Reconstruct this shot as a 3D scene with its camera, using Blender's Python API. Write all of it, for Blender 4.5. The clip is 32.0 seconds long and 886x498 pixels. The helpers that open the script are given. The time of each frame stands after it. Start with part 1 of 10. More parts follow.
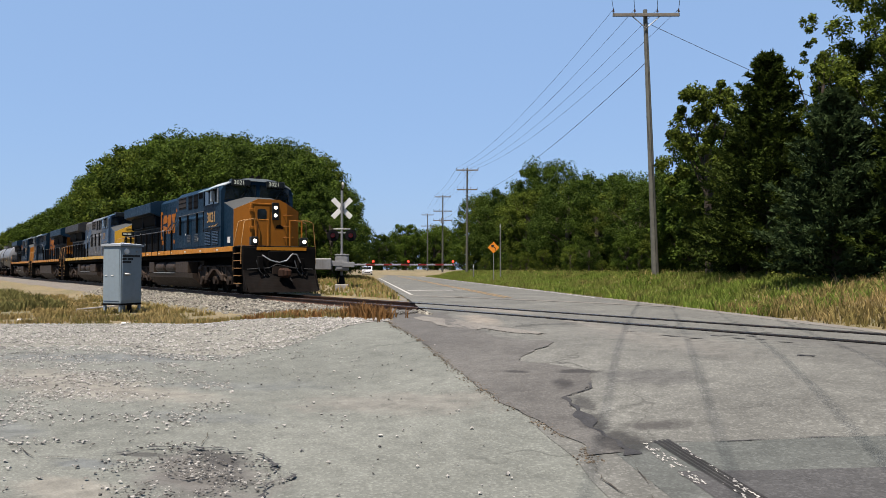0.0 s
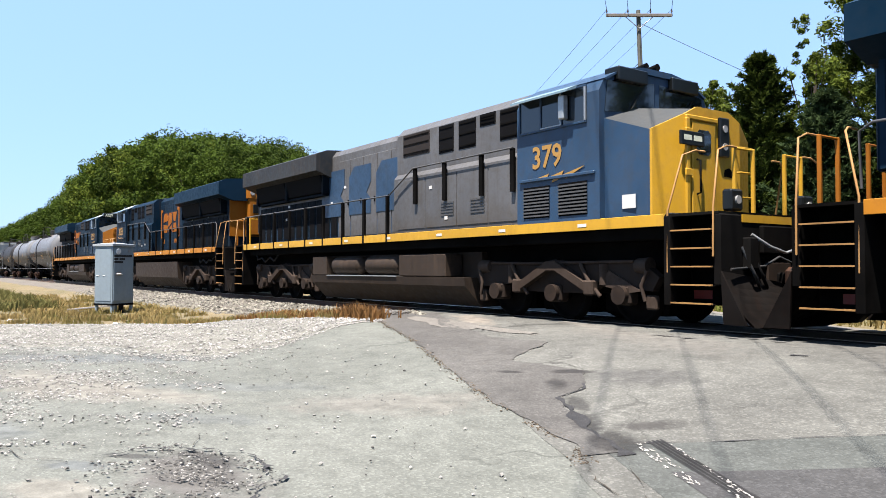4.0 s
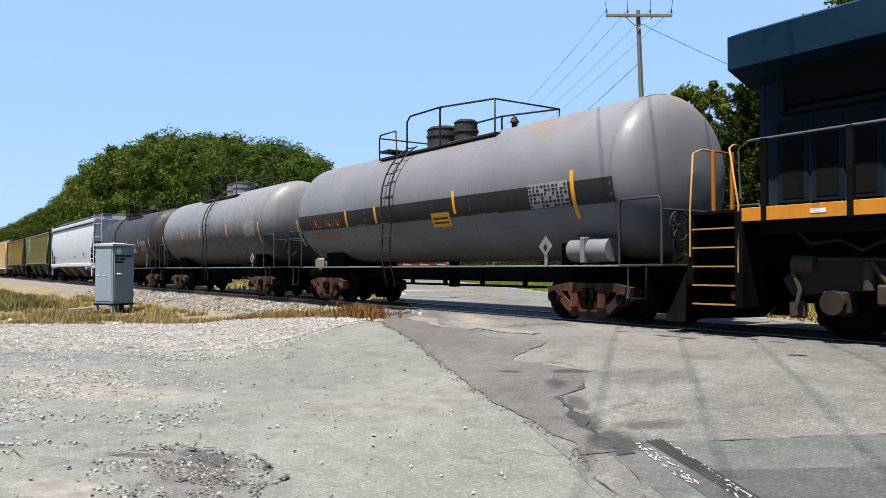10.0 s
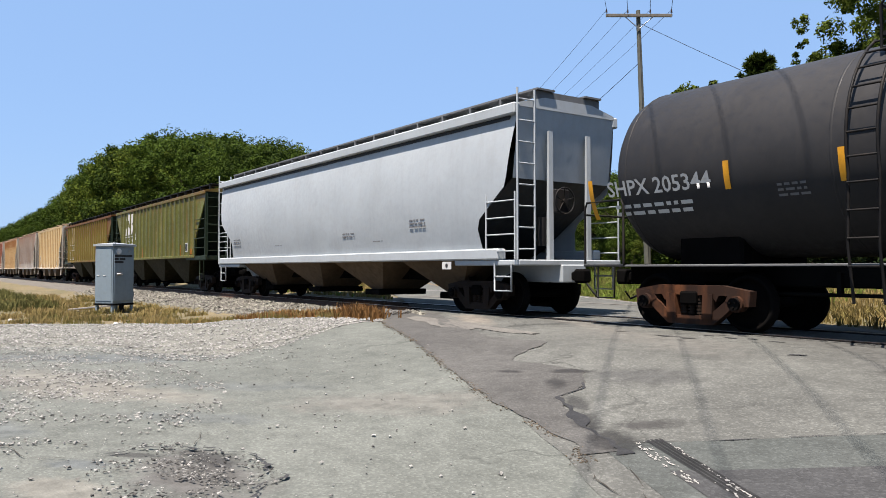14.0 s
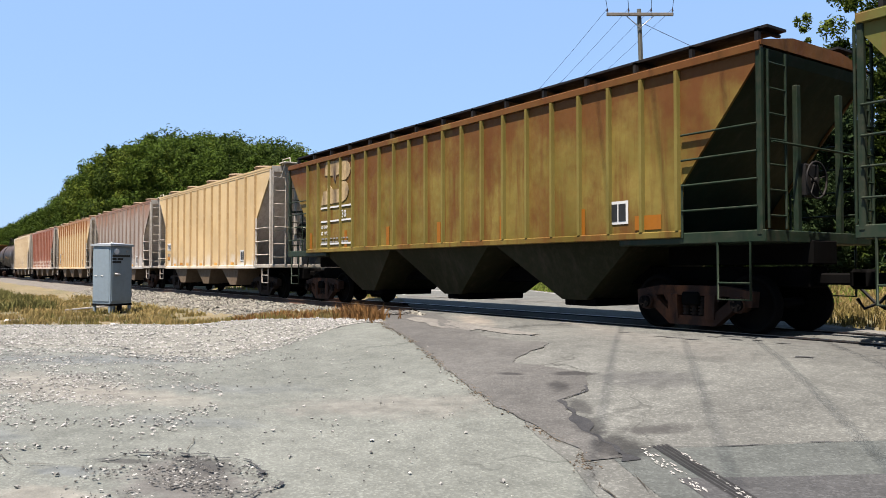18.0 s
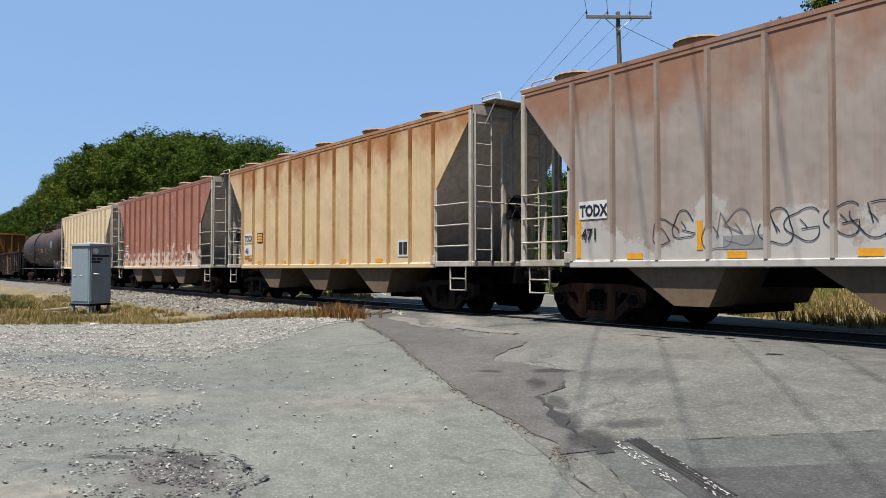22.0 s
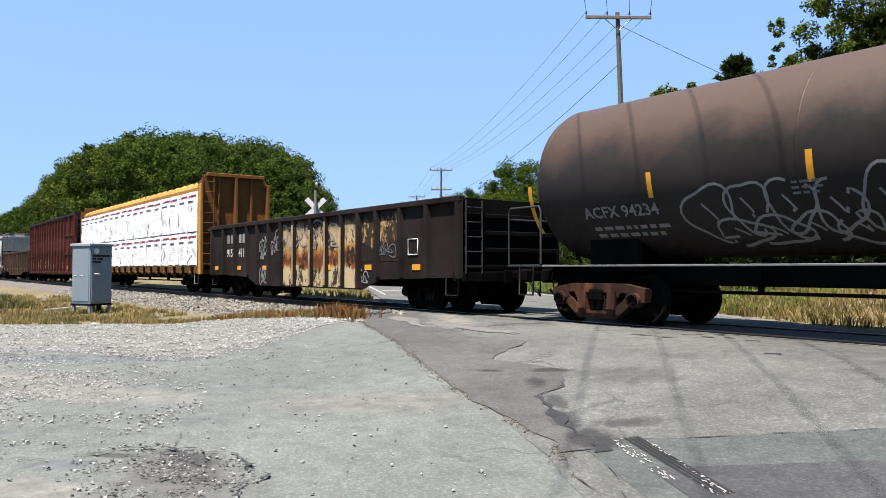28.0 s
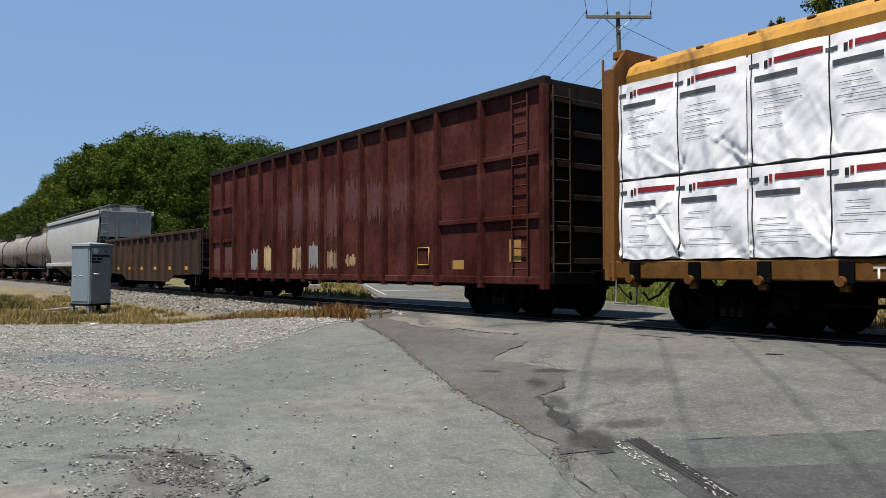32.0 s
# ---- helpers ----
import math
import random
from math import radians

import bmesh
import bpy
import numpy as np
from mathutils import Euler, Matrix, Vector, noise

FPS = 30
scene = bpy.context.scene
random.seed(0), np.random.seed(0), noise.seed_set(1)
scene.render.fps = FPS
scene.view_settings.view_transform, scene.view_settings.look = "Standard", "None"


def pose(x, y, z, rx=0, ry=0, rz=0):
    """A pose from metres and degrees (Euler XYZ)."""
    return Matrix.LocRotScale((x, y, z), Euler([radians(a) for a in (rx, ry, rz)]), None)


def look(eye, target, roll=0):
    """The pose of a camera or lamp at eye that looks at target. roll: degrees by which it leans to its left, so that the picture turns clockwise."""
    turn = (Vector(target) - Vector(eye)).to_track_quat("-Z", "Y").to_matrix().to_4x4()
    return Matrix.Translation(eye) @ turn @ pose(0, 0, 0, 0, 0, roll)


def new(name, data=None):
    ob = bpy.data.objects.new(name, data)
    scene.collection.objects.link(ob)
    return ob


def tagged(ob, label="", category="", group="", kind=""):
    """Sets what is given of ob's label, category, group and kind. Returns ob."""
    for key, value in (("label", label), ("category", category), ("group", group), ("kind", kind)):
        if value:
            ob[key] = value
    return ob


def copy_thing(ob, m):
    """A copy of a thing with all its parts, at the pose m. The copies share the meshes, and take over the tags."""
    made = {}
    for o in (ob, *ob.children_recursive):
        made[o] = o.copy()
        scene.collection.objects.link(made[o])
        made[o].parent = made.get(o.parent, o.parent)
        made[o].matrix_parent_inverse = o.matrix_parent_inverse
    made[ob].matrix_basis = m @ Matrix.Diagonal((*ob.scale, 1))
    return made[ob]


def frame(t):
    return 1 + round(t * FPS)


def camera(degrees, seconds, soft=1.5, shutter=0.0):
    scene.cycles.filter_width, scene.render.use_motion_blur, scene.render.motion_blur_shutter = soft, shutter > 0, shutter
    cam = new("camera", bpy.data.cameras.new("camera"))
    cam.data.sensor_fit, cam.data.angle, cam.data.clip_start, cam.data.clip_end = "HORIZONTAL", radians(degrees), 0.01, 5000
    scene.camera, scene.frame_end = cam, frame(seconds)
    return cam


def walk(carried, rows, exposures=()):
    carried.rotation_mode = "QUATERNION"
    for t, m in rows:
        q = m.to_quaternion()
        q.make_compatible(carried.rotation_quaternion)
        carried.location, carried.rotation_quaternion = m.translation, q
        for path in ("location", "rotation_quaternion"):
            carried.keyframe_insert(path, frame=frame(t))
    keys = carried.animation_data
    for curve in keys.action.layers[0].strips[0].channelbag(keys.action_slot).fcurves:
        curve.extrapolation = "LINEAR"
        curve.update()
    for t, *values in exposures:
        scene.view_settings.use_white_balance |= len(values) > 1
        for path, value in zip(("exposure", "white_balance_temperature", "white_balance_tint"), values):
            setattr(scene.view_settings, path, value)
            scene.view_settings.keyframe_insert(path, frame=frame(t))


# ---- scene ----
# ---------------------------------------------------------------- camera
# The track runs along x with its rail tops at z = 0; the train rolls towards +x.
cam = camera(60.1, 32.0, 0.9)
EYE = Vector((0.0, -11.66, 1.0))
YAW = 55.08


def view(turn=0.0, ahead=0.0, tilt=91.52):
    """A pose of the hand-held camera: degrees turned to the left, metres moved ahead."""
    m = pose(0, 0, 0, tilt, 0, YAW + turn)
    return Matrix.Translation(EYE + m.to_3x3() @ Vector((0, 0, -ahead))) @ m


walk(cam, [
    (0.0, view(0.50)), (0.5, view(0.49)), (0.75, view(0.25)), (1.0, view(-0.03)), (1.5, view(0.0)), (3.0, view(0.0)),
    (3.5, view(0.0, 0.15)), (4.2, view(0.0)), (9.0, view(0.0)), (12.5, view(0.0)), (13.0, view(0.03, -0.12)),
    (13.5, view(0.0, 0.05)), (14.0, view(0.0)), (17.5, view(0.0)), (18.0, view(0.0, 0.17)), (18.5, view(0.0, 0.04)),
    (19.0, view(-0.02)), (19.5, view(-0.36)), (20.0, view(-1.47)), (20.5, view(-1.45)), (25.5, view(-1.45)),
    (28.0, view(-1.45, -0.05)), (28.5, view(-1.45, -0.05)), (29.0, view(-1.45, -0.13)), (29.5, view(-1.45, 0.14)), (30.0, view(-1.45)),
    (32.0, view(-1.45)),
], exposures=[
    (0.0, 1.47, 6650, 16), (1.2, 1.60, 6600, 16), (2.0, 2.06, 6420, 17), (3.0, 2.16, 6420, 16), (6.0, 2.18, 6420, 16), (7.0, 2.15, 6420, 16), (8.2, 2.16, 6420, 17),
    (9.5, 1.97, 6420, 16), (11.0, 1.81, 6420, 17), (13.0, 1.83, 6420, 17), (14.0, 1.65, 6480, 16), (17.0, 1.78, 6540, 16), (18.0, 1.81, 6540, 16),
    (19.0, 1.67, 6360, 15), (20.0, 1.16, 6360, 15), (21.0, 1.41, 6360, 15), (22.0, 1.39, 6300, 13), (23.0, 1.25, 6250, 13), (24.0, 1.41, 6360, 15),
    (25.0, 1.40, 6300, 14), (26.5, 1.56, 6360, 15), (28.0, 1.80, 6250, 15), (29.0, 1.58, 6360, 15), (30.0, 1.06, 6250, 14), (30.5, 0.72, 6100, 14), (31.0, 0.49, 6050, 13),
    (32.0, 1.13, 6350, 13),
])

# ---------------------------------------------------------------- light
SUN = Vector((0.15, -0.33, 1.0)).normalized()
world = bpy.data.worlds.new("summer_sky")
scene.world = world
world.use_nodes = True
wn = world.node_tree.nodes
sky = wn.new("ShaderNodeTexSky")
sky.sky_type = "NISHITA"
sky.sun_disc = False
sky.sun_elevation = math.asin(SUN.z)
sky.sun_rotation = math.atan2(SUN.x, SUN.y)
sky.air_density, sky.dust_density, sky.ozone_density = 1.1, 0.7, 5.5
wn["Background"].inputs["Strength"].default_value = 0.065
haze = wn.new("ShaderNodeMix")
haze.data_type = "RGBA"
haze.inputs[0].default_value = 0.8
haze.inputs[7].default_value = (1.62, 2.72, 4.4, 1)
world.node_tree.links.new(sky.outputs[0], haze.inputs[6])
world.node_tree.links.new(haze.outputs[2], wn["Background"].inputs["Color"])
sun = new("sun", bpy.data.lights.new("sun", "SUN"))
sun.data.energy, sun.data.angle, sun.data.color = 5.0, radians(0.55), (1.0, 0.928, 0.808)
sun.matrix_world = look(SUN * 60, (0, 0, 0))


# ---------------------------------------------------------------- mesh tools
class Shape:
    """Collects the faces of one part."""

    def __init__(self):
        self.v, self.f, self.s = [], [], []

    def add(self, verts, faces, smooth=False):
        o = len(self.v)
        self.v += [tuple(p) for p in verts]
        self.f += [tuple(i + o for i in q) for q in faces]
        self.s += [smooth] * len(faces)
        return self

    def box(self, x0, x1, y0, y1, z0, z1, c=0.0):
        """A block, with its edges chamfered by c."""
        if x0 > x1: x0, x1 = x1, x0
        if y0 > y1: y0, y1 = y1, y0
        if z0 > z1: z0, z1 = z1, z0
        c = min(c, (x1 - x0) * 0.45, (y1 - y0) * 0.45, (z1 - z0) * 0.45)
        if c <= 0:
            v = [(x, y, z) for z in (z0, z1) for y in (y0, y1) for x in (x0, x1)]
            return self.add(v, [(0, 2, 3, 1), (4, 5, 7, 6), (0, 1, 5, 4), (2, 6, 7, 3), (0, 4, 6, 2), (1, 3, 7, 5)])
        cx, cy, cz = (x0 + x1) / 2, (y0 + y1) / 2, (z0 + z1) / 2
        hx, hy, hz = (x1 - x0) / 2, (y1 - y0) / 2, (z1 - z0) / 2
        v, ix = [], {}
        for sx in (-1, 1):
            for sy in (-1, 1):
                for sz in (-1, 1):
                    for a in range(3):
                        d = [c, c, c]
                        d[a] = 0
                        ix[sx, sy, sz, a] = len(v)
                        v.append((cx + sx * (hx - d[0]), cy + sy * (hy - d[1]), cz + sz * (hz - d[2])))
        f = []
        for a in range(3):
            b, e = (a + 1) % 3, (a + 2) % 3
            for s in (-1, 1):
                q = []
                for p, r in ((-1, -1), (1, -1), (1, 1), (-1, 1)):
                    k = [0, 0, 0]
                    k[a], k[b], k[e] = s, p, r
                    q.append(ix[k[0], k[1], k[2], a])
                f.append(tuple(q if s > 0 else q[::-1]))
        for a in range(3):
            b, e = (a + 1) % 3, (a + 2) % 3
            for s in (-1, 1):
                for r in (-1, 1):
                    k0, k1 = [0, 0, 0], [0, 0, 0]
                    k0[b], k0[e], k0[a] = s, r, -1
                    k1[b], k1[e], k1[a] = s, r, 1
                    q = [ix[(*k0, b)], ix[(*k1, b)], ix[(*k1, e)], ix[(*k0, e)]]
                    f.append(tuple(q if s * r < 0 else q[::-1]))
        for sx in (-1, 1):
            for sy in (-1, 1):
                for sz in (-1, 1):
                    q = [ix[sx, sy, sz, a] for a in range(3)]
                    f.append(tuple(q if sx * sy * sz > 0 else q[::-1]))
        return self.add(v, f)

    def cyl(self, p0, p1, r0, r1=None, n=12, caps=True, smooth=True):
        p0, p1 = Vector(p0), Vector(p1)
        r1 = r0 if r1 is None else r1
        d = (p1 - p0).normalized()
        a = d.orthogonal().normalized()
        b = d.cross(a)
        v = []
        for p, r in ((p0, r0), (p1, r1)):
            for i in range(n):
                t = 2 * math.pi * i / n
                v.append(p + (a * math.cos(t) + b * math.sin(t)) * r)
        self.add(v, [(i, (i + 1) % n, n + (i + 1) % n, n + i) for i in range(n)], smooth)
        if caps:
            self.add(v[:n], [tuple(range(n))[::-1]])
            self.add(v[n:], [tuple(range(n))])
        return self

    def tube(self, pts, r, n=6):
        """A round bar bent along the points."""
        pts = [Vector(p) for p in pts]
        rings, a = [], None
        for i, p in enumerate(pts):
            d = (pts[min(i + 1, len(pts) - 1)] - pts[max(i - 1, 0)]).normalized()
            a = d.orthogonal() if a is None else a - d * a.dot(d)
            if a.length < 1e-5:
                a = d.orthogonal()
            a.normalize()
            b = d.cross(a)
            rings += [p + (a * math.cos(2 * math.pi * k / n) + b * math.sin(2 * math.pi * k / n)) * r for k in range(n)]
        f = []
        for i in range(len(pts) - 1):
            f += [(i * n + k, i * n + (k + 1) % n, (i + 1) * n + (k + 1) % n, (i + 1) * n + k) for k in range(n)]
        self.add(rings, f, True)
        m = len(rings)
        self.add(rings[:n], [tuple(range(n))[::-1]])
        return self.add(rings[m - n:], [tuple(range(n))])

    def prism(self, poly, axis, a, b):
        """A polygon drawn out along an axis from a to b. The polygon lies in the two other axes, in x, y, z order."""
        n = len(poly)
        area = sum(poly[i][0] * poly[(i + 1) % n][1] - poly[(i + 1) % n][0] * poly[i][1] for i in range(n))
        if a > b: a, b = b, a
        if (area < 0) != (axis == 1):
            poly = poly[::-1]
        def put(p, h):
            q = list(p)
            q.insert(axis, h)
            return tuple(q)
        v = [put(p, a) for p in poly] + [put(p, b) for p in poly]
        f = [tuple(range(n))[::-1], tuple(range(n, 2 * n))] + [(i, (i + 1) % n, n + (i + 1) % n, n + i) for i in range(n)]
        return self.add(v, f)

    def lathe(self, prof, z, y=0.0, n=36, smooth=True):
        """A body of revolution about a line along x: (x, radius) pairs."""
        v = []
        for x, r in prof:
            v += [(x, y + r * math.cos(2 * math.pi * k / n), z + r * math.sin(2 * math.pi * k / n)) for k in range(n)]
        f = []
        for i in range(len(prof) - 1):
            f += [(i * n + k, i * n + (k + 1) % n, (i + 1) * n + (k + 1) % n, (i + 1) * n + k) for k in range(n)]
        if prof[0][0] < prof[-1][0]:
            f = [q[::-1] for q in f]
        return self.add(v, f, smooth)

    def sheet(self, us, vs, fn, smooth=True):
        """A grid of points fn(u, v)."""
        n = len(vs)
        v = [fn(a, b) for a in us for b in vs]
        return self.add(v, [(i * n + k, (i + 1) * n + k, (i + 1) * n + k + 1, i * n + k + 1) for i in range(len(us) - 1) for k in range(n - 1)], smooth)

    def mesh(self, name):
        me = bpy.data.meshes.new(name)
        me.from_pydata(self.v, [], self.f)
        me.polygons.foreach_set("use_smooth", self.s)
        me.update()
        return me


def part(name, shape, material, parent=None, label="", kind=""):
    """Links a shape as one mesh object, under a thing or a part."""
    me = shape.mesh(name) if isinstance(shape, Shape) else shape
    if material and not me.materials:
        me.materials.append(material)
    ob = new(name, me)
    if parent:
        ob.parent = parent
    return tagged(ob, label, kind=kind)


def thing(name, label, category, group="", kind="", at=None):
    ob = new(name)
    ob.empty_display_size = 0.3
    if at:
        ob.matrix_basis = at
    return tagged(ob, label, category, group, kind)


# ---------------------------------------------------------------- materials
def ramp(nt, fac, stops):
    r = nt.nodes.new("ShaderNodeValToRGB")
    el = r.color_ramp.elements
    while len(el) < len(stops):
        el.new(0.5)
    for e, (p, c) in zip(el, stops):
        e.position = p
        e.color = (*c, 1) if len(c) == 3 else c
    nt.links.new(fac, r.inputs[0])
    return r.outputs[0]


SHADE = 0.55


def tint(c):
    """The colours below are written for a bright sheet of paper at 1; this brings them to reflectance."""
    return tuple(v * SHADE for v in c)


def grey(v):
    return (v, v, v)


def noise_tex(nt, co, scale, detail=5, rough=0.6, stretch=None, shift=0.0):
    if stretch or shift:
        m = nt.nodes.new("ShaderNodeMapping")
        m.inputs["Scale"].default_value = stretch or (1, 1, 1)
        m.inputs["Location"].default_value = (shift, shift * 0.7, -shift)
        nt.links.new(co, m.inputs[0])
        co = m.outputs[0]
    n = nt.nodes.new("ShaderNodeTexNoise")
    n.inputs["Scale"].default_value, n.inputs["Detail"].default_value, n.inputs["Roughness"].default_value = scale, detail, rough
    nt.links.new(co, n.inputs["Vector"])
    return n.outputs[0]


def mix(nt, fac, a, b, mode="MIX"):
    m = nt.nodes.new("ShaderNodeMix")
    m.data_type, m.blend_type = "RGBA", mode
    for sock, val in ((m.inputs[0], fac), (m.inputs[6], a), (m.inputs[7], b)):
        if isinstance(val, (int, float)):
            sock.default_value = val
        elif isinstance(val, tuple):
            sock.default_value = (*val, 1)
        else:
            nt.links.new(val, sock)
    return m.outputs[2]


def base_mat(name):
    m = bpy.data.materials.new(name)
    m.use_nodes = True
    nt = m.node_tree
    co = nt.nodes.new("ShaderNodeTexCoord").outputs["Object"]
    return m, nt, nt.nodes["Principled BSDF"], co


def bumped(nt, bsdf, height, strength, dist):
    b = nt.nodes.new("ShaderNodeBump")
    b.inputs["Strength"].default_value, b.inputs["Distance"].default_value = strength, dist
    nt.links.new(height, b.inputs["Height"])
    nt.links.new(b.outputs[0], bsdf.inputs["Normal"])


def paint(name, colour, rough=0.45, metal=0.0, fade=0.25, dirt=0.3, dirt_colour=(0.09, 0.07, 0.05), rust=0.0, rust_colour=(0.2, 0.075, 0.03),
          streak=0.3, seed=0.0, bump=0.15, low=None, high=None, peel=None, spec=0.5, dents=0.0):
    """Weathered paint on steel: faded in patches, with dirt, streaks that run down, and rust. low: metres up to which
    dirt_colour is laid on, as road dirt and, on the plain grey tank, as painted shade.
    high, peel: (height, spread, colour, grain) of stains that come from above, or of paint lost from below."""
    m, nt, bsdf, co = base_mat(name)
    c = Vector(tint(colour))
    dirt_colour, rust_colour = tint(dirt_colour), tint(rust_colour)
    big = noise_tex(nt, co, 0.55, 4, 0.6, None, 3.1 + seed)
    col = ramp(nt, big, [(0.3, tuple(c * (1 - fade * 0.55))), (0.7, tuple(c * (1 + fade * 0.5) + Vector((1, 1, 1)) * fade * 0.02))])
    fine = noise_tex(nt, co, 7.0, 6, 0.7, None, seed)
    spots = ramp(nt, fine, [(0.45, grey(0)), (0.75, grey(1))])
    s = nt.nodes.new("ShaderNodeMath"); s.operation = "MULTIPLY"; s.inputs[1].default_value = dirt
    nt.links.new(spots, s.inputs[0])
    col = mix(nt, s.outputs[0], col, dirt_colour)
    if streak:
        run = noise_tex(nt, co, 1.0, 5, 0.65, (5.0, 5.0, 0.35), 7 + seed)
        rs = nt.nodes.new("ShaderNodeMath"); rs.operation = "MULTIPLY"; rs.inputs[1].default_value = streak
        nt.links.new(ramp(nt, run, [(0.5, grey(0)), (0.72, grey(1))]), rs.inputs[0])
        col = mix(nt, rs.outputs[0], col, rust_colour if rust > 0 else dirt_colour)
    if rust:
        rn = noise_tex(nt, co, 0.9, 8, 0.68, (1.0, 1.0, 0.6), 11 + seed)
        col = mix(nt, ramp(nt, rn, [(0.66 - rust * 0.4, grey(0)), (0.74 - rust * 0.2, grey(min(1.0, 0.4 + rust)))]), col, rust_colour)
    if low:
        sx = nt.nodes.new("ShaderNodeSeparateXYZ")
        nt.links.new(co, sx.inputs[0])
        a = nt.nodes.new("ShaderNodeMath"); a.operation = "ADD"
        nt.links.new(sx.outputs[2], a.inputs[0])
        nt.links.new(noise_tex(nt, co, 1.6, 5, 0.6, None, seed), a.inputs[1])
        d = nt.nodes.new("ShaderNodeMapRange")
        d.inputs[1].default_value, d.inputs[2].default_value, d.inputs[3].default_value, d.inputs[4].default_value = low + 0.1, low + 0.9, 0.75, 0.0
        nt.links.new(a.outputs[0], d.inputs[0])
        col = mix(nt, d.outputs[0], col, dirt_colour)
    for stain, sign in ((high, 1.0), (peel, -1.0)):
        if not stain:
            continue
        level, spread, stain_colour, scale, soft = (*stain, 0.04)[:5]
        sx = nt.nodes.new("ShaderNodeSeparateXYZ")
        nt.links.new(co, sx.inputs[0])
        h = nt.nodes.new("ShaderNodeMapRange")
        h.clamp = False
        h.inputs[1].default_value, h.inputs[2].default_value, h.inputs[3].default_value, h.inputs[4].default_value = level, level + sign * spread, 0.0, 0.5
        nt.links.new(sx.outputs[2], h.inputs[0])
        a = nt.nodes.new("ShaderNodeMath"); a.operation = "ADD"
        nt.links.new(h.outputs[0], a.inputs[0])
        nt.links.new(noise_tex(nt, co, scale, 8, 0.66, (1.0, 1.0, 0.8), 5 + seed), a.inputs[1])
        edge = (0.72, 0.95) if sign > 0 else (0.74, 0.74 + soft)
        col = mix(nt, ramp(nt, a.outputs[0], [(edge[0], grey(0)), (edge[1], grey(0.85))]), col, tint(stain_colour))
    nt.links.new(col, bsdf.inputs["Base Color"])
    bsdf.inputs["Metallic"].default_value = metal
    bsdf.inputs["Specular IOR Level"].default_value = spec * SHADE
    nt.links.new(ramp(nt, fine, [(0.3, grey(max(0.05, rough - 0.12))), (0.7, grey(min(1, rough + 0.18)))]), bsdf.inputs["Roughness"])
    bumped(nt, bsdf, fine, bump, 0.004)
    if dents:
        # sheets that are battered in and out between their ribs
        small = bsdf.inputs["Normal"].links[0].from_node
        dent = nt.nodes.new("ShaderNodeBump")
        dent.inputs["Strength"].default_value, dent.inputs["Distance"].default_value = dents, 0.12
        nt.links.new(noise_tex(nt, co, 1.1, 3, 0.5, (1.0, 1.0, 0.7), 2 + seed), dent.inputs["Height"])
        nt.links.new(dent.outputs[0], small.inputs["Normal"])
    return m


def plain(name, colour, rough=0.5, metal=0.0, grain=0.25, scale=12.0, bump=0.2, dist=0.003, spec=0.5):
    """A plain surface with some grain."""
    m, nt, bsdf, co = base_mat(name)
    n = noise_tex(nt, co, scale, 6, 0.65)
    b = noise_tex(nt, co, scale * 0.08, 3, 0.6)
    c = Vector(tint(colour))
    col = ramp(nt, n, [(0.3, tuple(c * (1 - grain))), (0.7, tuple(c * (1 + grain)))])
    col = mix(nt, 0.35, col, ramp(nt, b, [(0.3, tuple(c * (1 - grain))), (0.7, tuple(c * (1 + grain)))]))
    nt.links.new(col, bsdf.inputs["Base Color"])
    bsdf.inputs["Roughness"].default_value, bsdf.inputs["Metallic"].default_value = rough, metal
    bsdf.inputs["Specular IOR Level"].default_value = spec * SHADE
    bumped(nt, bsdf, n, bump, dist)
    return m


def glow(name, colour, strength):
    m, nt, bsdf, co = base_mat(name)
    bsdf.inputs["Base Color"].default_value = (*colour, 1)
    bsdf.inputs["Emission Color"].default_value = (*colour, 1)
    bsdf.inputs["Emission Strength"].default_value = strength
    return m


def stones(name, dark, light, rough=0.9):
    """Loose stones, each of its own shade."""
    dark, light = tint(dark), tint(light)
    m, nt, bsdf, co = base_mat(name)
    g = nt.nodes.new("ShaderNodeNewGeometry")
    col = ramp(nt, g.outputs["Random Per Island"], [(0.0, dark), (0.6, tuple((Vector(dark) + Vector(light)) / 2)), (1.0, light)])
    col = mix(nt, 0.3, col, ramp(nt, noise_tex(nt, co, 30), [(0.3, dark), (0.7, light)]))
    nt.links.new(col, bsdf.inputs["Base Color"])
    bsdf.inputs["Roughness"].default_value = rough
    return m


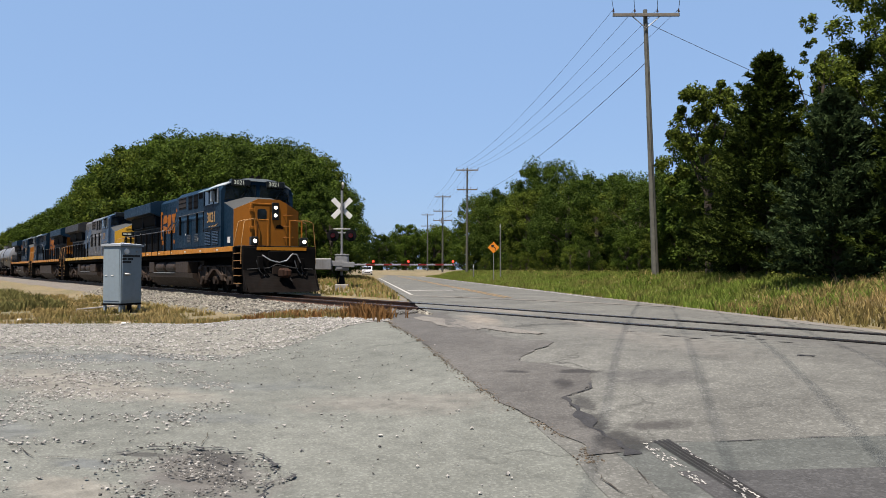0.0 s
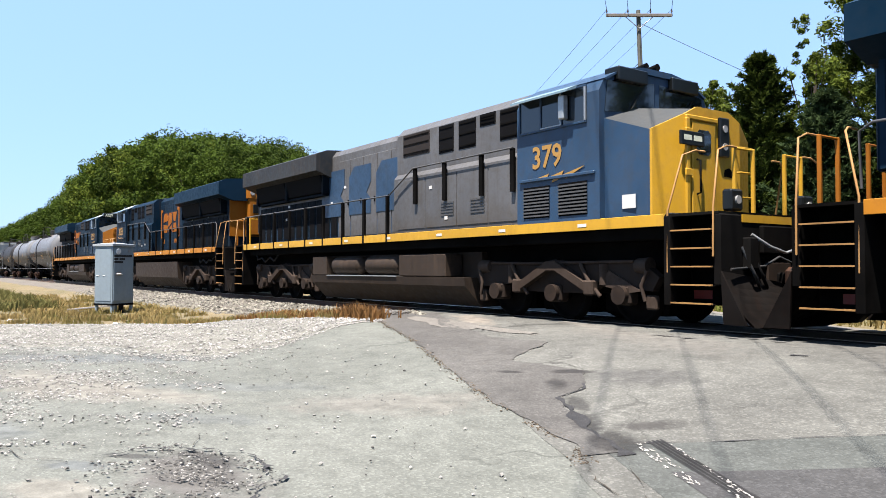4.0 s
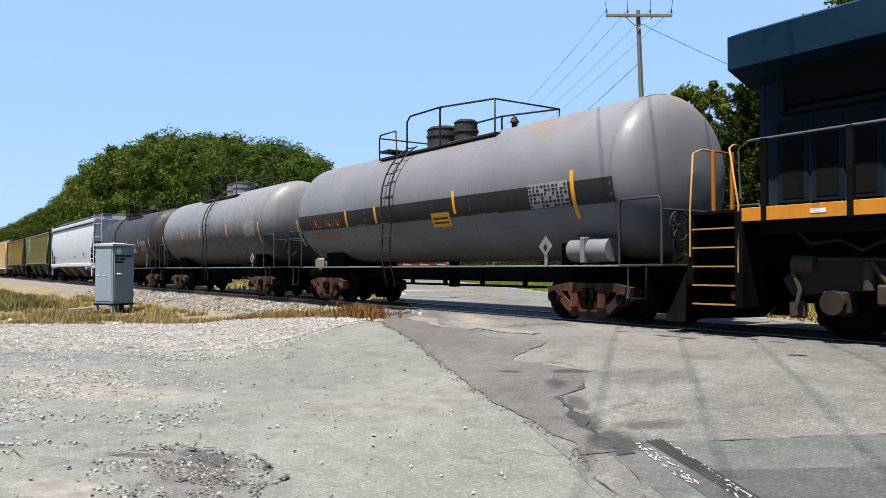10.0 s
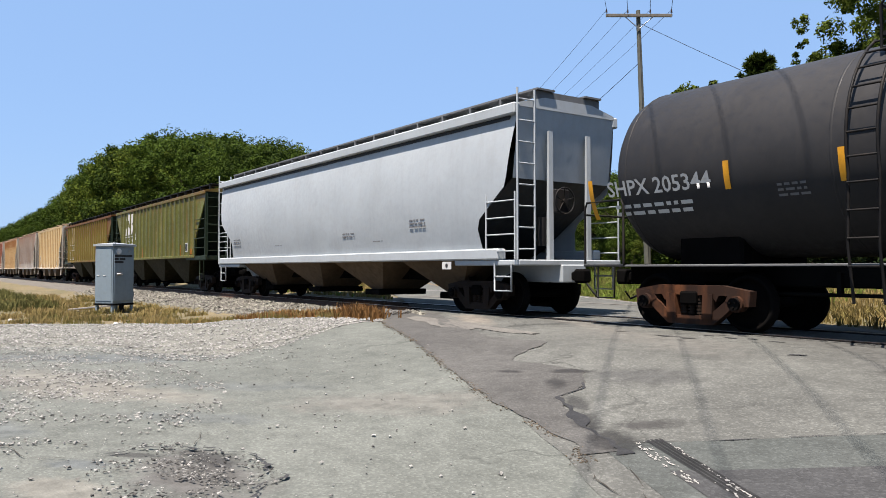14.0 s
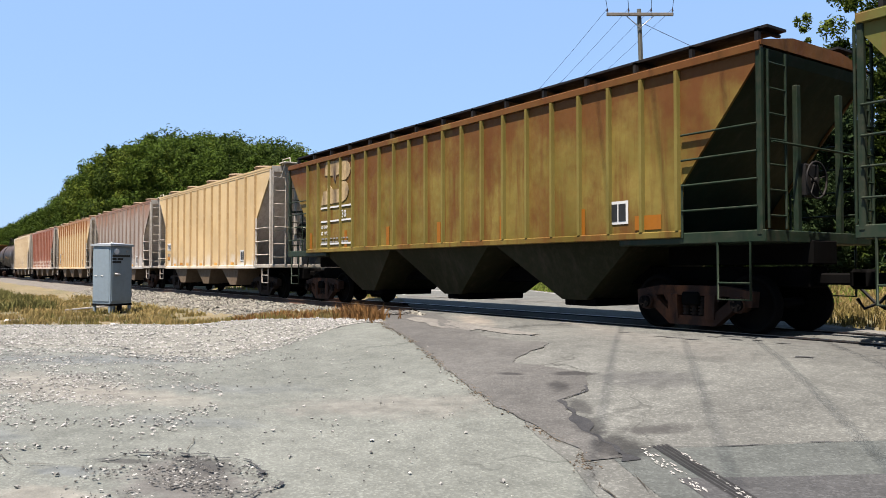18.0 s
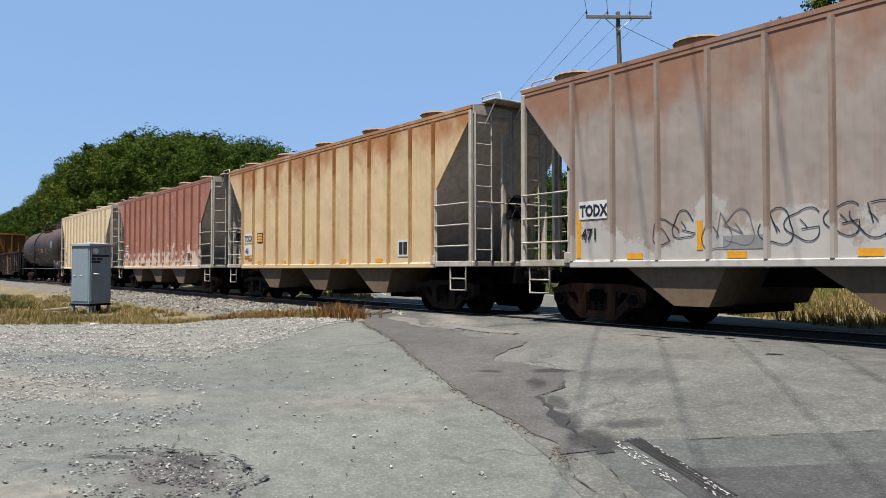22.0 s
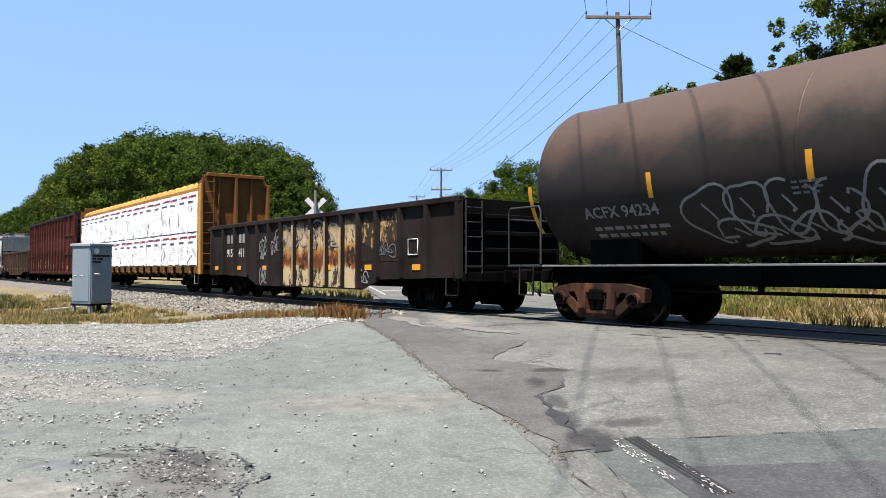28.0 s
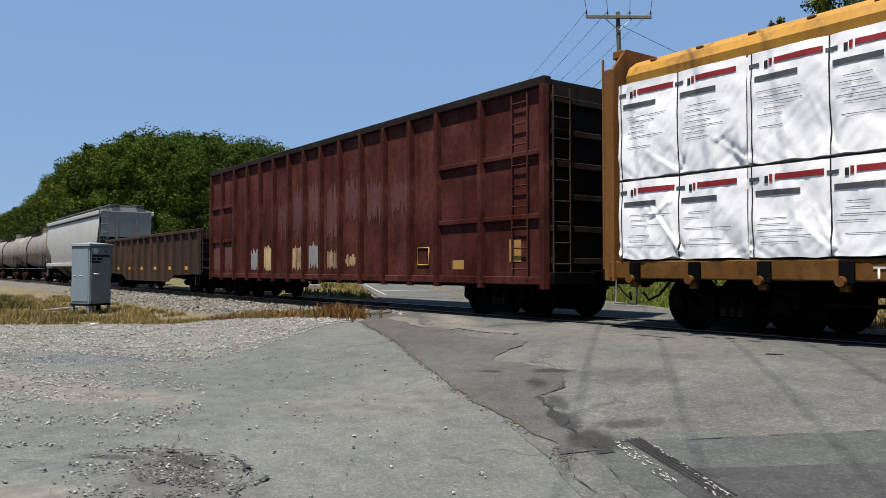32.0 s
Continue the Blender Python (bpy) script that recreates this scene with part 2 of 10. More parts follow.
def foliage(name, dark, light, rough=0.6, patch=None):
    m, nt, bsdf, co = base_mat(name)
    dark, light, patch = tint(dark), tint(light), tint(patch) if patch else None
    g = nt.nodes.new("ShaderNodeNewGeometry")
    o = nt.nodes.new("ShaderNodeObjectInfo")
    col = ramp(nt, g.outputs["Random Per Island"], [(0.0, dark), (1.0, light)])
    col = mix(nt, ramp(nt, noise_tex(nt, co, 0.45, 4), [(0.35, grey(0)), (0.7, grey(0.6))]), col, tuple(Vector(light) * 1.15))
    if patch:
        col = mix(nt, ramp(nt, noise_tex(nt, co, 0.7, 5, 0.7, None, 4.0), [(0.45, grey(0)), (0.6, grey(0.85))]), col, patch)
    hsv = nt.nodes.new("ShaderNodeHueSaturation")
    mr = nt.nodes.new("ShaderNodeMapRange")
    mr.inputs[3].default_value, mr.inputs[4].default_value = 0.75, 1.2
    nt.links.new(o.outputs["Random"], mr.inputs[0])
    nt.links.new(mr.outputs[0], hsv.inputs["Value"])
    nt.links.new(col, hsv.inputs["Color"])
    nt.links.new(hsv.outputs[0], bsdf.inputs["Base Color"])
    bsdf.inputs["Roughness"].default_value = rough
    bsdf.inputs["Specular IOR Level"].default_value = 0.02
    tr = nt.nodes.new("ShaderNodeBsdfTranslucent")
    nt.links.new(hsv.outputs[0], tr.inputs[0])
    mx = nt.nodes.new("ShaderNodeMixShader")
    mx.inputs[0].default_value = 0.2
    nt.links.new(bsdf.outputs[0], mx.inputs[1])
    nt.links.new(tr.outputs[0], mx.inputs[2])
    nt.links.new(mx.outputs[0], nt.nodes["Material Output"].inputs[0])
    return m


def asphalt(name, dark, light, speck, warm=0.0, seed=0.0, crack=True, stains=()):
    """Worn asphalt: stone specks, blotches, fine cracks."""
    dark, light = [(r * 0.965, g, b * 1.03) for r, g, b in (tint(dark), tint(light))]
    m, nt, bsdf, co = base_mat(name)
    blot = noise_tex(nt, co, 0.5, 6, 0.65, None, seed)
    col = ramp(nt, blot, [(0.32, dark), (0.68, light)])
    v = nt.nodes.new("ShaderNodeTexVoronoi")
    v.inputs["Scale"].default_value = 55.0
    nt.links.new(co, v.inputs["Vector"])
    sp = nt.nodes.new("ShaderNodeSeparateColor")
    nt.links.new(v.outputs["Color"], sp.inputs[0])
    col = mix(nt, 0.42, col, mix(nt, 1.0, col, ramp(nt, sp.outputs[0], [(0.0, grey(0.5)), (0.75, grey(1.0)), (1.0, grey(speck))]), "MULTIPLY"))
    mid = noise_tex(nt, co, 4.0, 7, 0.7, None, seed + 2)
    col = mix(nt, 0.5, col, mix(nt, 1.0, col, ramp(nt, mid, [(0.3, grey(0.6)), (0.7, grey(1.35))]), "MULTIPLY"))
    if crack:
        w = nt.nodes.new("ShaderNodeTexVoronoi")
        w.feature = "DISTANCE_TO_EDGE"
        w.inputs["Scale"].default_value = 0.42
        wm = nt.nodes.new("ShaderNodeVectorMath"); wm.operation = "MULTIPLY_ADD"
        nz = nt.nodes.new("ShaderNodeTexNoise"); nz.inputs["Scale"].default_value = 1.3; nz.inputs["Detail"].default_value = 6
        nt.links.new(co, nz.inputs["Vector"])
        nt.links.new(nz.outputs["Color"], wm.inputs[0])
        wm.inputs[1].default_value = (1.6, 1.6, 0)
        nt.links.new(co, wm.inputs[2])
        nt.links.new(wm.outputs[0], w.inputs["Vector"])
        some = ramp(nt, noise_tex(nt, co, 0.3, 2, 0.5, None, seed + 5), [(0.5, grey(0)), (0.6, grey(0.75))])
        line = ramp(nt, w.outputs["Distance"], [(0.0, grey(1)), (0.012, grey(0))])
        k = nt.nodes.new("ShaderNodeMath"); k.operation = "MULTIPLY"
        nt.links.new(some, k.inputs[0]); nt.links.new(line, k.inputs[1])
        col = mix(nt, k.outputs[0], col, tuple(Vector(dark) * 0.35))
    for x, y, rx, ry, turn, stain, amount in stains:
        mp = nt.nodes.new("ShaderNodeMapping")
        mp.vector_type = "TEXTURE"
        mp.inputs["Location"].default_value = (x, y, -0.4)
        mp.inputs["Rotation"].default_value = (0, 0, turn)
        mp.inputs["Scale"].default_value = (rx, ry, 20.0)
        nt.links.new(co, mp.inputs[0])
        ln = nt.nodes.new("ShaderNodeVectorMath"); ln.operation = "LENGTH"
        nt.links.new(mp.outputs[0], ln.inputs[0])
        ad = nt.nodes.new("ShaderNodeMath"); ad.operation = "ADD"
        ad.operation = "MULTIPLY_ADD"
        nt.links.new(noise_tex(nt, co, 2.6, 7, 0.72, None, x), ad.inputs[0])
        ad.inputs[1].default_value = 2.0
        nt.links.new(ln.outputs["Value"], ad.inputs[2])
        sp2 = nt.nodes.new("ShaderNodeMapRange")
        sp2.inputs[1].default_value, sp2.inputs[2].default_value, sp2.inputs[3].default_value, sp2.inputs[4].default_value = 1.45, 1.95, amount, 0.0
        nt.links.new(ad.outputs[0], sp2.inputs[0])
        col = mix(nt, sp2.outputs[0], col, mix(nt, 1.0, tint(stain), ramp(nt, mid, [(0.3, grey(0.55)), (0.7, grey(1.4))]), "MULTIPLY"))
    nt.links.new(col, bsdf.inputs["Base Color"])
    bsdf.inputs["Roughness"].default_value = 0.88
    bsdf.inputs["Specular IOR Level"].default_value = 0.15
    bumped(nt, bsdf, v.outputs["Distance"], 0.5, 0.006)
    return m


# tar that has bled out along the old road edge: x, y, two radii, turn, tint, strength
SEEPS = tuple((x, y, a, b, t, (0.020, 0.0195, 0.020), 0.72) for x, y, a, b, t in (
    (-6.6, -5.2, 0.36, 0.15, 0.5), (-6.25, -5.75, 0.36, 0.16, -0.6), (-5.5, -6.22, 0.45, 0.13, -0.6), (-4.9, -6.66, 0.45, 0.16, -0.6), (-4.25, -7.0, 0.5, 0.24, -0.6), (-7.2, -5.6, 0.25, 0.1, 0.2)))
M_ROAD = asphalt("road_asphalt", (0.1044, 0.1029, 0.0924), (0.161, 0.1589, 0.1412), 2.0, stains=(
    (-5.68, -4.95, 1.0, 0.5, 0.1, (0.055, 0.055, 0.056), 0.55), (-4.4, -6.4, 0.5, 0.2, 0.8, (0.0444, 0.0429, 0.0414), 0.8), (-15.0, 0.4, 2.4, 0.5, -0.3, (0.1998, 0.185, 0.1628), 0.7),
    (-10.3, -1.3, 3.2, 0.35, -0.45, (0.185, 0.1739, 0.1554), 0.5), (-12.6, -2.1, 2.0, 0.42, -0.5, (0.222, 0.2, 0.17), 0.85), (-7.5, -2.6, 2.6, 0.8, -0.3, (0.1702, 0.1628, 0.148), 0.4), (-2.2, -3.6, 3.2, 1.0, -0.45, (0.085, 0.085, 0.08), 0.7), (-4.6, -1.7, 3.4, 0.7, -0.4, (0.09, 0.09, 0.085), 0.6), (-1.2, -5.2, 2.2, 0.8, -0.5, (0.085, 0.085, 0.08), 0.6),
    *SEEPS))
M_NEWER = asphalt("newer_asphalt", (0.0862, 0.0915, 0.0836), (0.1109, 0.1162, 0.1065), 1.7, seed=4.0, crack=False, stains=SEEPS[4:5])
WORN, SANDY, BROKEN = (0.122, 0.134, 0.134), (0.200, 0.192, 0.168), (0.105, 0.101, 0.096)
M_DRIVE = asphalt("drive_asphalt", (0.130, 0.1345, 0.1175), (0.182, 0.186, 0.163), 1.7, seed=9.0, stains=(
    (-13.6, -9.1, 2.6, 0.75, 0.9, WORN, 0.85), (-9.4, -8.4, 1.6, 0.4, 0.8, WORN, 0.5), (-7.6, -9.3, 1.0, 0.35, 0.7, WORN, 0.5), (-8.2, -11.2, 1.0, 0.5, 0.4, WORN, 0.7),
    (-11.0, -10.1, 2.8, 0.9, 0.35, SANDY, 0.8), (-9.2, -9.3, 1.5, 0.4, 0.5, SANDY, 0.6), (-5.6, -10.8, 0.6, 0.3, 0.5, SANDY, 0.7), (-7.0, -7.4, 1.6, 0.7, 0.8, (0.175, 0.165, 0.148), 0.5),
    (-5.55, -9.98, 0.95, 0.5, 0.1, BROKEN, 0.85), (-5.9, -9.7, 0.6, 0.16, 0.3, (0.05, 0.049, 0.048), 0.8), (-6.4, -10.2, 0.28, 0.1, 0.8, (0.05, 0.049, 0.048), 0.7), (-6.3, -10.6, 0.36, 0.18, 0.7, WORN, 0.9)))
M_TAR = asphalt("old_tar", (0.0821, 0.0776, 0.0716), (0.1221, 0.1164, 0.1065), 1.7, seed=6.0, crack=False, stains=SEEPS)
M_DARKCOURSE = asphalt("dark_asphalt_course", (0.0577, 0.0569, 0.0569), (0.0827, 0.0811, 0.0788), 1.7, seed=7.0, crack=False)
M_TARDARK = asphalt("tar_seal", (0.034, 0.034, 0.036), (0.068, 0.066, 0.065), 1.5, seed=2.0, crack=False)
M_PALE = asphalt("pale_patch", (0.165, 0.152, 0.134), (0.205, 0.19, 0.168), 1.7, seed=3.0, crack=False)
M_CRACK = plain("crack_dirt", (0.056, 0.046, 0.034), 0.95, grain=0.5, scale=20)
M_LINE_W = plain("white_road_paint", (0.42, 0.41, 0.38), 0.7, grain=0.3, scale=25)
M_LINE_Y = plain("yellow_road_paint", (0.2516, 0.1554, 0.0518), 0.7, grain=0.3, scale=25)
M_RUBBER = plain("tyre_rubber_marks", (0.036, 0.036, 0.037), 0.9, grain=0.4, spec=0.15)
M_FLANGE = plain("black_flangeway_rubber", (0.007, 0.007, 0.0075), 0.8, grain=0.4, spec=0.1)
M_STONE = stones("ballast_stone", (0.0834, 0.0749, 0.0593), (0.3336, 0.3191, 0.2651))
M_GRAVEL = stones("white_gravel", (0.111, 0.1095, 0.1021), (0.50, 0.49, 0.46))
M_DARKSTONE = stones("dark_gravel", (0.0311, 0.0302, 0.0284), (0.151, 0.1465, 0.1332))
M_EDGEGRIT = stones("brown_grit", (0.035, 0.028, 0.02), (0.17, 0.125, 0.075))
M_BED = plain("ballast_bed", (0.1447, 0.1319, 0.1148), 0.95, grain=0.5, scale=14, bump=1.0, dist=0.03)
M_RAIL = paint("rusty_rail", (0.0962, 0.0481, 0.0296), 0.6, 0.4, rust=0.3)
M_RAILTOP = plain("polished_rail_head", (0.42, 0.42, 0.43), 0.28, 1.0)
M_TIE = plain("creosoted_wood", (0.0629, 0.0444, 0.0333), 0.9, grain=0.5)
M_DRY = foliage("dry_grass", (0.26, 0.185, 0.07), (0.52, 0.39, 0.17), 0.8, (0.23, 0.20, 0.065))
M_GREEN = foliage("green_grass", (0.070, 0.118, 0.016), (0.215, 0.295, 0.055), 0.8, (0.215, 0.205, 0.065))
M_RUST_WEED = foliage("reddish_weed", (0.164, 0.0779, 0.0287), (0.2952, 0.164, 0.0656), 0.8)
M_WEED = foliage("grey_green_weed", (0.105, 0.105, 0.035), (0.26, 0.245, 0.09), 0.8)


def ground_mat():
    m, nt, bsdf, co = base_mat("verge_soil")
    a = noise_tex(nt, co, 0.35, 6, 0.65)
    b = noise_tex(nt, co, 9.0, 6, 0.7)
    col = ramp(nt, a, [(0.3, tint((0.085, 0.085, 0.027))), (0.5, tint((0.155, 0.12, 0.052))), (0.75, tint((0.21, 0.165, 0.085)))])
    col = mix(nt, 0.6, col, mix(nt, 1.0, col, ramp(nt, b, [(0.3, grey(0.5)), (0.7, grey(1.4))]), "MULTIPLY"))
    nt.links.new(col, bsdf.inputs["Base Color"])
    bsdf.inputs["Roughness"].default_value = 0.95
    bumped(nt, bsdf, b, 0.8, 0.05)
    return m


M_GROUND = ground_mat()

# ---------------------------------------------------------------- the lie of the land
# Road coordinates: u runs away along the road, n across it from its edge beside the drive.
RO = Vector((-14.3, -2.15))
RU = Vector((-0.880, 0.475)).normalized()
RN = Vector((0.475, 0.880)).normalized()
ROAD_W = 7.1


def smooth(t):
    t = max(0.0, min(1.0, t))
    return t * t * (3 - 2 * t)


def bend(u):
    """The road swings to the left far off."""
    return -0.0026 * max(0.0, u - 95.0) ** 2


def to_road(x, y):
    d = Vector((x, y)) - RO
    u = d.dot(RU)
    return u, d.dot(RN) - (bend(u) if u < 260 else bend(260))


def from_road(u, n):
    return RO + RU * u + RN * (n + bend(u))


def land(x, y):
    if y < -2.2:
        z = -0.45 + 0.43 * smooth((y + 8.5) / 6.3)
    else:
        z = -0.02
    lw = smooth((-17.0 - x) / 4.0)
    if y < 0:
        z += (min(z, -0.45 + 0.1 * smooth((y + 5) / 3)) - z) * lw
    u, n = to_road(x, y)
    if y > 2.2 and n < 0:
        z += (0.24 - z) * smooth((y - 2.2) / 2.0) * smooth(-n / 2.0)
    if n > ROAD_W and y > -14:
        z += 0.7 * smooth((n - ROAD_W - 0.3) / 4.8) * smooth((y - 1.0) / 4.0)
    return z


def drive_edge(n):
    """How far along the road the drive reaches, at n (negative) metres beside it."""
    pts = ((-60, 7.0), (-14, 4.6), (-11, 4.1), (-6.6, 3.6), (-2.6, 0.5), (-1.2, -0.9), (0, -1.2))
    for (a, p), (b, q) in zip(pts, pts[1:]):
        if a <= n <= b:
            return p + (q - p) * (n - a) / (b - a) + 0.25 * noise.noise((n * 0.8, 3.0, 0.0))
    return -1.2


def spaced(a, b, fine0, fine1, step, far):
    """Positions from a to b, closely set between fine0 and fine1 and wider outside."""
    out, x, s = [], fine0, step
    while x > a:
        out.append(x)
        x -= s
        s *= far
    out = [a] + out[::-1]
    x = fine0 + step
    while x < fine1:
        out.append(x)
        x += step
    s = step
    while x < b:
        out.append(x)
        x += s
        s *= far
    return out + [b]


def ground_point(x, y):
    u, n = to_road(x, y)
    z = land(x, y)
    if -45 < u < 300 and -0.2 < n < ROAD_W + 0.1 or (-45 < u and -40 < n <= 0.3 and u < drive_edge(min(n, 0)) - 0.1 and y < 0):
        z -= 0.07
    if abs(y) < 1.8:
        z = min(z, -0.3)
    far = max(abs(x + 20), abs(y))
    if far < 90 and not -0.5 < n < ROAD_W + 0.5:
        z += 0.03 * noise.noise((x * 0.6, y * 0.6, 0))
    return (x, y, z)


g = Shape().sheet(spaced(-2500, 2500, -62, 16, 0.6, 1.35), spaced(-2500, 2500, -24, 46, 0.6, 1.35), ground_point)
part("ground", g, M_GROUND, None, "dry grassy soil verge with patches of bare earth", "structure")

# road, in stretches of sheet
us = [-42 + 0.6 * i for i in range(130)] + [36 + 4 * i for i in range(60)]
ns = [ROAD_W * i / 16 for i in range(17)]


def road_point(u, n):
    p = from_road(u, n)
    ragged = 0.10 * noise.noise((u * 1.1, n * 0.2, 5.0)) * (1 if n < 0.01 or n > ROAD_W - 0.01 else 0)
    p = p + RN * ragged
    crown = 0.02 * (1 - ((n - ROAD_W / 2) / (ROAD_W / 2)) ** 2)
    z = land(p.x, p.y)
    return (p.x, p.y, z + (crown if abs(p.y) > 4 else 0))


road = part("road", Shape().sheet(us, ns, road_point), M_ROAD, None, "worn grey asphalt road over the level crossing, cracked and patched", "structure")


def on_road(u, n, up=0.006):
    x, y, z = road_point(u, n)
    return (x, y, z + up)


# the drive beside the road
dn = [-40 + 1.2 * i for i in range(20)] + [-16 + 0.4 * i for i in range(41)] + [0.3]
dt = [i / 60 for i in range(61)]


def drive_point(n, t):
    u = -40 + (drive_edge(min(n, 0.0)) + 40) * (1 - (1 - t) ** 1.6)
    p = RO + RU * u + RN * (n - 0.02)
    z = land(p.x, p.y) + 0.018 * noise.noise((p.x * 0.5, p.y * 0.5, 2.0)) * smooth(-n / 2) - 0.004 - 0.012 * smooth(n / 0.3)
    pot = math.hypot((p.x + 5.45) / 1.2, (p.y + 10.05) / 0.6)
    return (p.x, p.y, z - 0.05 * smooth(1.3 - pot) * 0.5)


drive = part("drive", Shape().sheet(dn, dt, drive_point), M_DRIVE, None, "pale grey worn asphalt drive strewn with loose gravel", "structure")


def blob(cx, cy, rx, ry, turn, seed, rough=0.35, n=40):
    """The outline of a ragged patch, in metres."""
    out = []
    for i in range(n):
        a = 2 * math.pi * i / n
        r = 1 + rough * noise.noise((math.cos(a) * 1.7, math.sin(a) * 1.7, seed)) + rough * 0.5 * noise.noise((math.cos(a) * 5, math.sin(a) * 5, seed + 3))
        x, y = rx * r * math.cos(a), ry * r * math.sin(a)
        out.append((cx + x * math.cos(turn) - y * math.sin(turn), cy + x * math.sin(turn) + y * math.cos(turn)))
    return out


def patch(name, outline, material, label, up, base=None):
    """A thin repair laid on the road, a fan of faces that follows the surface."""
    cx = sum(p[0] for p in outline) / len(outline)
    cy = sum(p[1] for p in outline) / len(outline)
    rings = [[(cx + (x - cx) * k, cy + (y - cy) * k) for x, y in outline] for k in (0.02, 0.25, 0.5, 0.75, 1.0)]
    n = len(outline)
    v = []
    for r in rings:
        for x, y in r:
            u, nn = to_road(x, y)
            z = road_point(u, nn)[2] if nn > 0 else land(x, y) + 0.012
            v.append((x, y, z + up))
    f = [(k * n + i, k * n + (i + 1) % n, (k + 1) * n + (i + 1) % n, (k + 1) * n + i) for k in range(4) for i in range(n)]
    part(name, Shape().add(v, f, True), material, base, label)


def ribbon(pts, width, seed, up=0.008, wob=0.04, step=0.12):
    """A thin strip along the points, ragged and following the ground."""
    s = Shape()
    line = []
    for (x0, y0), (x1, y1) in zip(pts, pts[1:]):
        k = max(2, int(math.hypot(x1 - x0, y1 - y0) / step))
        line += [(x0 + (x1 - x0) * i / k, y0 + (y1 - y0) * i / k) for i in range(k)]
    line.append(pts[-1])
    v = []
    for i, (x, y) in enumerate(line):
        a, b = line[max(0, i - 1)], line[min(len(line) - 1, i + 1)]
        dx, dy = b[0] - a[0], b[1] - a[1]
        l = math.hypot(dx, dy) or 1
        o = wob * noise.noise((i * 0.21, seed, 0)) + 0.4 * wob * noise.noise((i * 0.9, seed, 4))
        w = width * max(0.06, 0.35 + 1.5 * noise.noise((i * 0.43, seed, 9)))
        for sgn in (-1, 1):
            px, py = x - dy / l * (o + sgn * w / 2), y + dx / l * (o + sgn * w / 2)
            u, nn = to_road(px, py)
            z = max(road_point(u, nn)[2] if 0 < nn < ROAD_W else -9, land(px, py) + 0.003)
            v.append((px, py, z + up))
    return s.add(v, [(2 * i, 2 * i + 2, 2 * i + 3, 2 * i + 1) for i in range(len(line) - 1)], True)


def along(u, n):
    p = RO + RU * u + RN * n
    return (p.x, p.y)


# newer asphalt nearest the camera, with its slanting seam
def seam_u(n):
    return -11.05 - 0.28 * n


def course(start, n0, up):
    return Shape().sheet([i / 40 for i in range(41)], ns, lambda t, n: on_road(start + seam_u(max(n, n0)) - 26 * t ** 1.5, min(max(n, n0), ROAD_W - 0.1), up))


part("newer_asphalt", course(0.0, 0.35, 0.004), M_NEWER, road, "darker smoother newer asphalt")
part("dark_asphalt", course(-0.75, 0.6, 0.008), M_DARKCOURSE, road, "dark asphalt course")
part("seam", ribbon([along(seam_u(0.4), 0.4), along(seam_u(3.0), 3.0), along(seam_u(ROAD_W), ROAD_W)], 0.022, 1.0, 0.009, 0.03), M_TARDARK, road)


def between(table, u):
    for (a, p), (b, q) in zip(table, table[1:]):
        if b <= u <= a:
            return p + (q - p) * (u - a) / (b - a)
    return table[-1][1]


EDGE_IN = ((0.6, -1.25), (-2.2, -0.93), (-4.2, -0.63), (-7.0, -0.39), (-9.0, -0.19), (-10.2, 0.02), (-11.1, 0.18), (-12.0, 0.05))
EDGE_OUT = ((0.6, 0.3), (-2.2, 0.32), (-4.9, 0.6), (-5.9, 1.35), (-6.6, 0.75), (-7.1, 0.5), (-8.3, 1.12), (-9.15, 0.84), (-9.4, 0.5), (-10.6, 0.42), (-11.4, 0.46))
tv = []
for i in range(140):
    u = 0.8 - 12.2 * i / 139
    p = between(EDGE_IN, u) + 0.05 * noise.noise((u * 2.2, 0, 8))
    q = max(p + 0.1, between(EDGE_OUT, u) + 0.14 * noise.noise((u * 3.1, 2, 8)) + 0.06 * noise.noise((u * 9.5, 2, 5)))
    cols = (p, p / 2, 0.0, q / 3, q * 2 / 3, q) if p < 0 < q else [p + (q - p) * k / 5 for k in range(6)]
    for n in cols:
        # the strip slopes from the drive up to the road's surface
        x, y = along(u, n)
        low = land(x, y) + 0.005
        top = max(on_road(u, max(0.0, n))[2] + 0.003, low)
        tv.append((x, y, top if n >= 0 else low + (top - low) * smooth(1 - n / min(-0.02, p))))
part("tar_strip", Shape().add(tv, [(i * 6 + k, i * 6 + k + 1, i * 6 + k + 7, i * 6 + k + 6) for i in range(139) for k in range(5)], True), M_TAR, road, "darker strip of old tar along the ragged road edge")
sv = []
for i in range(140):
    u = -8.9 - 2.6 * i / 139
    q = between(EDGE_OUT, u) + 0.05 * noise.noise((u * 4.1, 1, 2))
    w = 0.012 + 0.04 * abs(noise.noise((u * 3.0, 7, 2))) + 0.10 * max(0.0, noise.noise((u * 1.6, 4, 2)))
    for k in (-1, 1):
        sv.append(on_road(u, q + k * w, 0.011))
part("tar_seal", Shape().add(sv, [(2 * i, 2 * i + 1, 2 * i + 3, 2 * i + 2) for i in range(139)], True), M_TARDARK, road, "black tar seal along a crack")
EDGE_LINE = [along(u, between(EDGE_IN, u)) for u in (0.3, -1, -2.2, -4.2, -5.6, -7.0, -9.0, -10.2, -11.1, -12.0)]
part("crack", ribbon(EDGE_LINE, 0.009, 2.0, 0.006, 0.07, 0.045), M_CRACK, road)
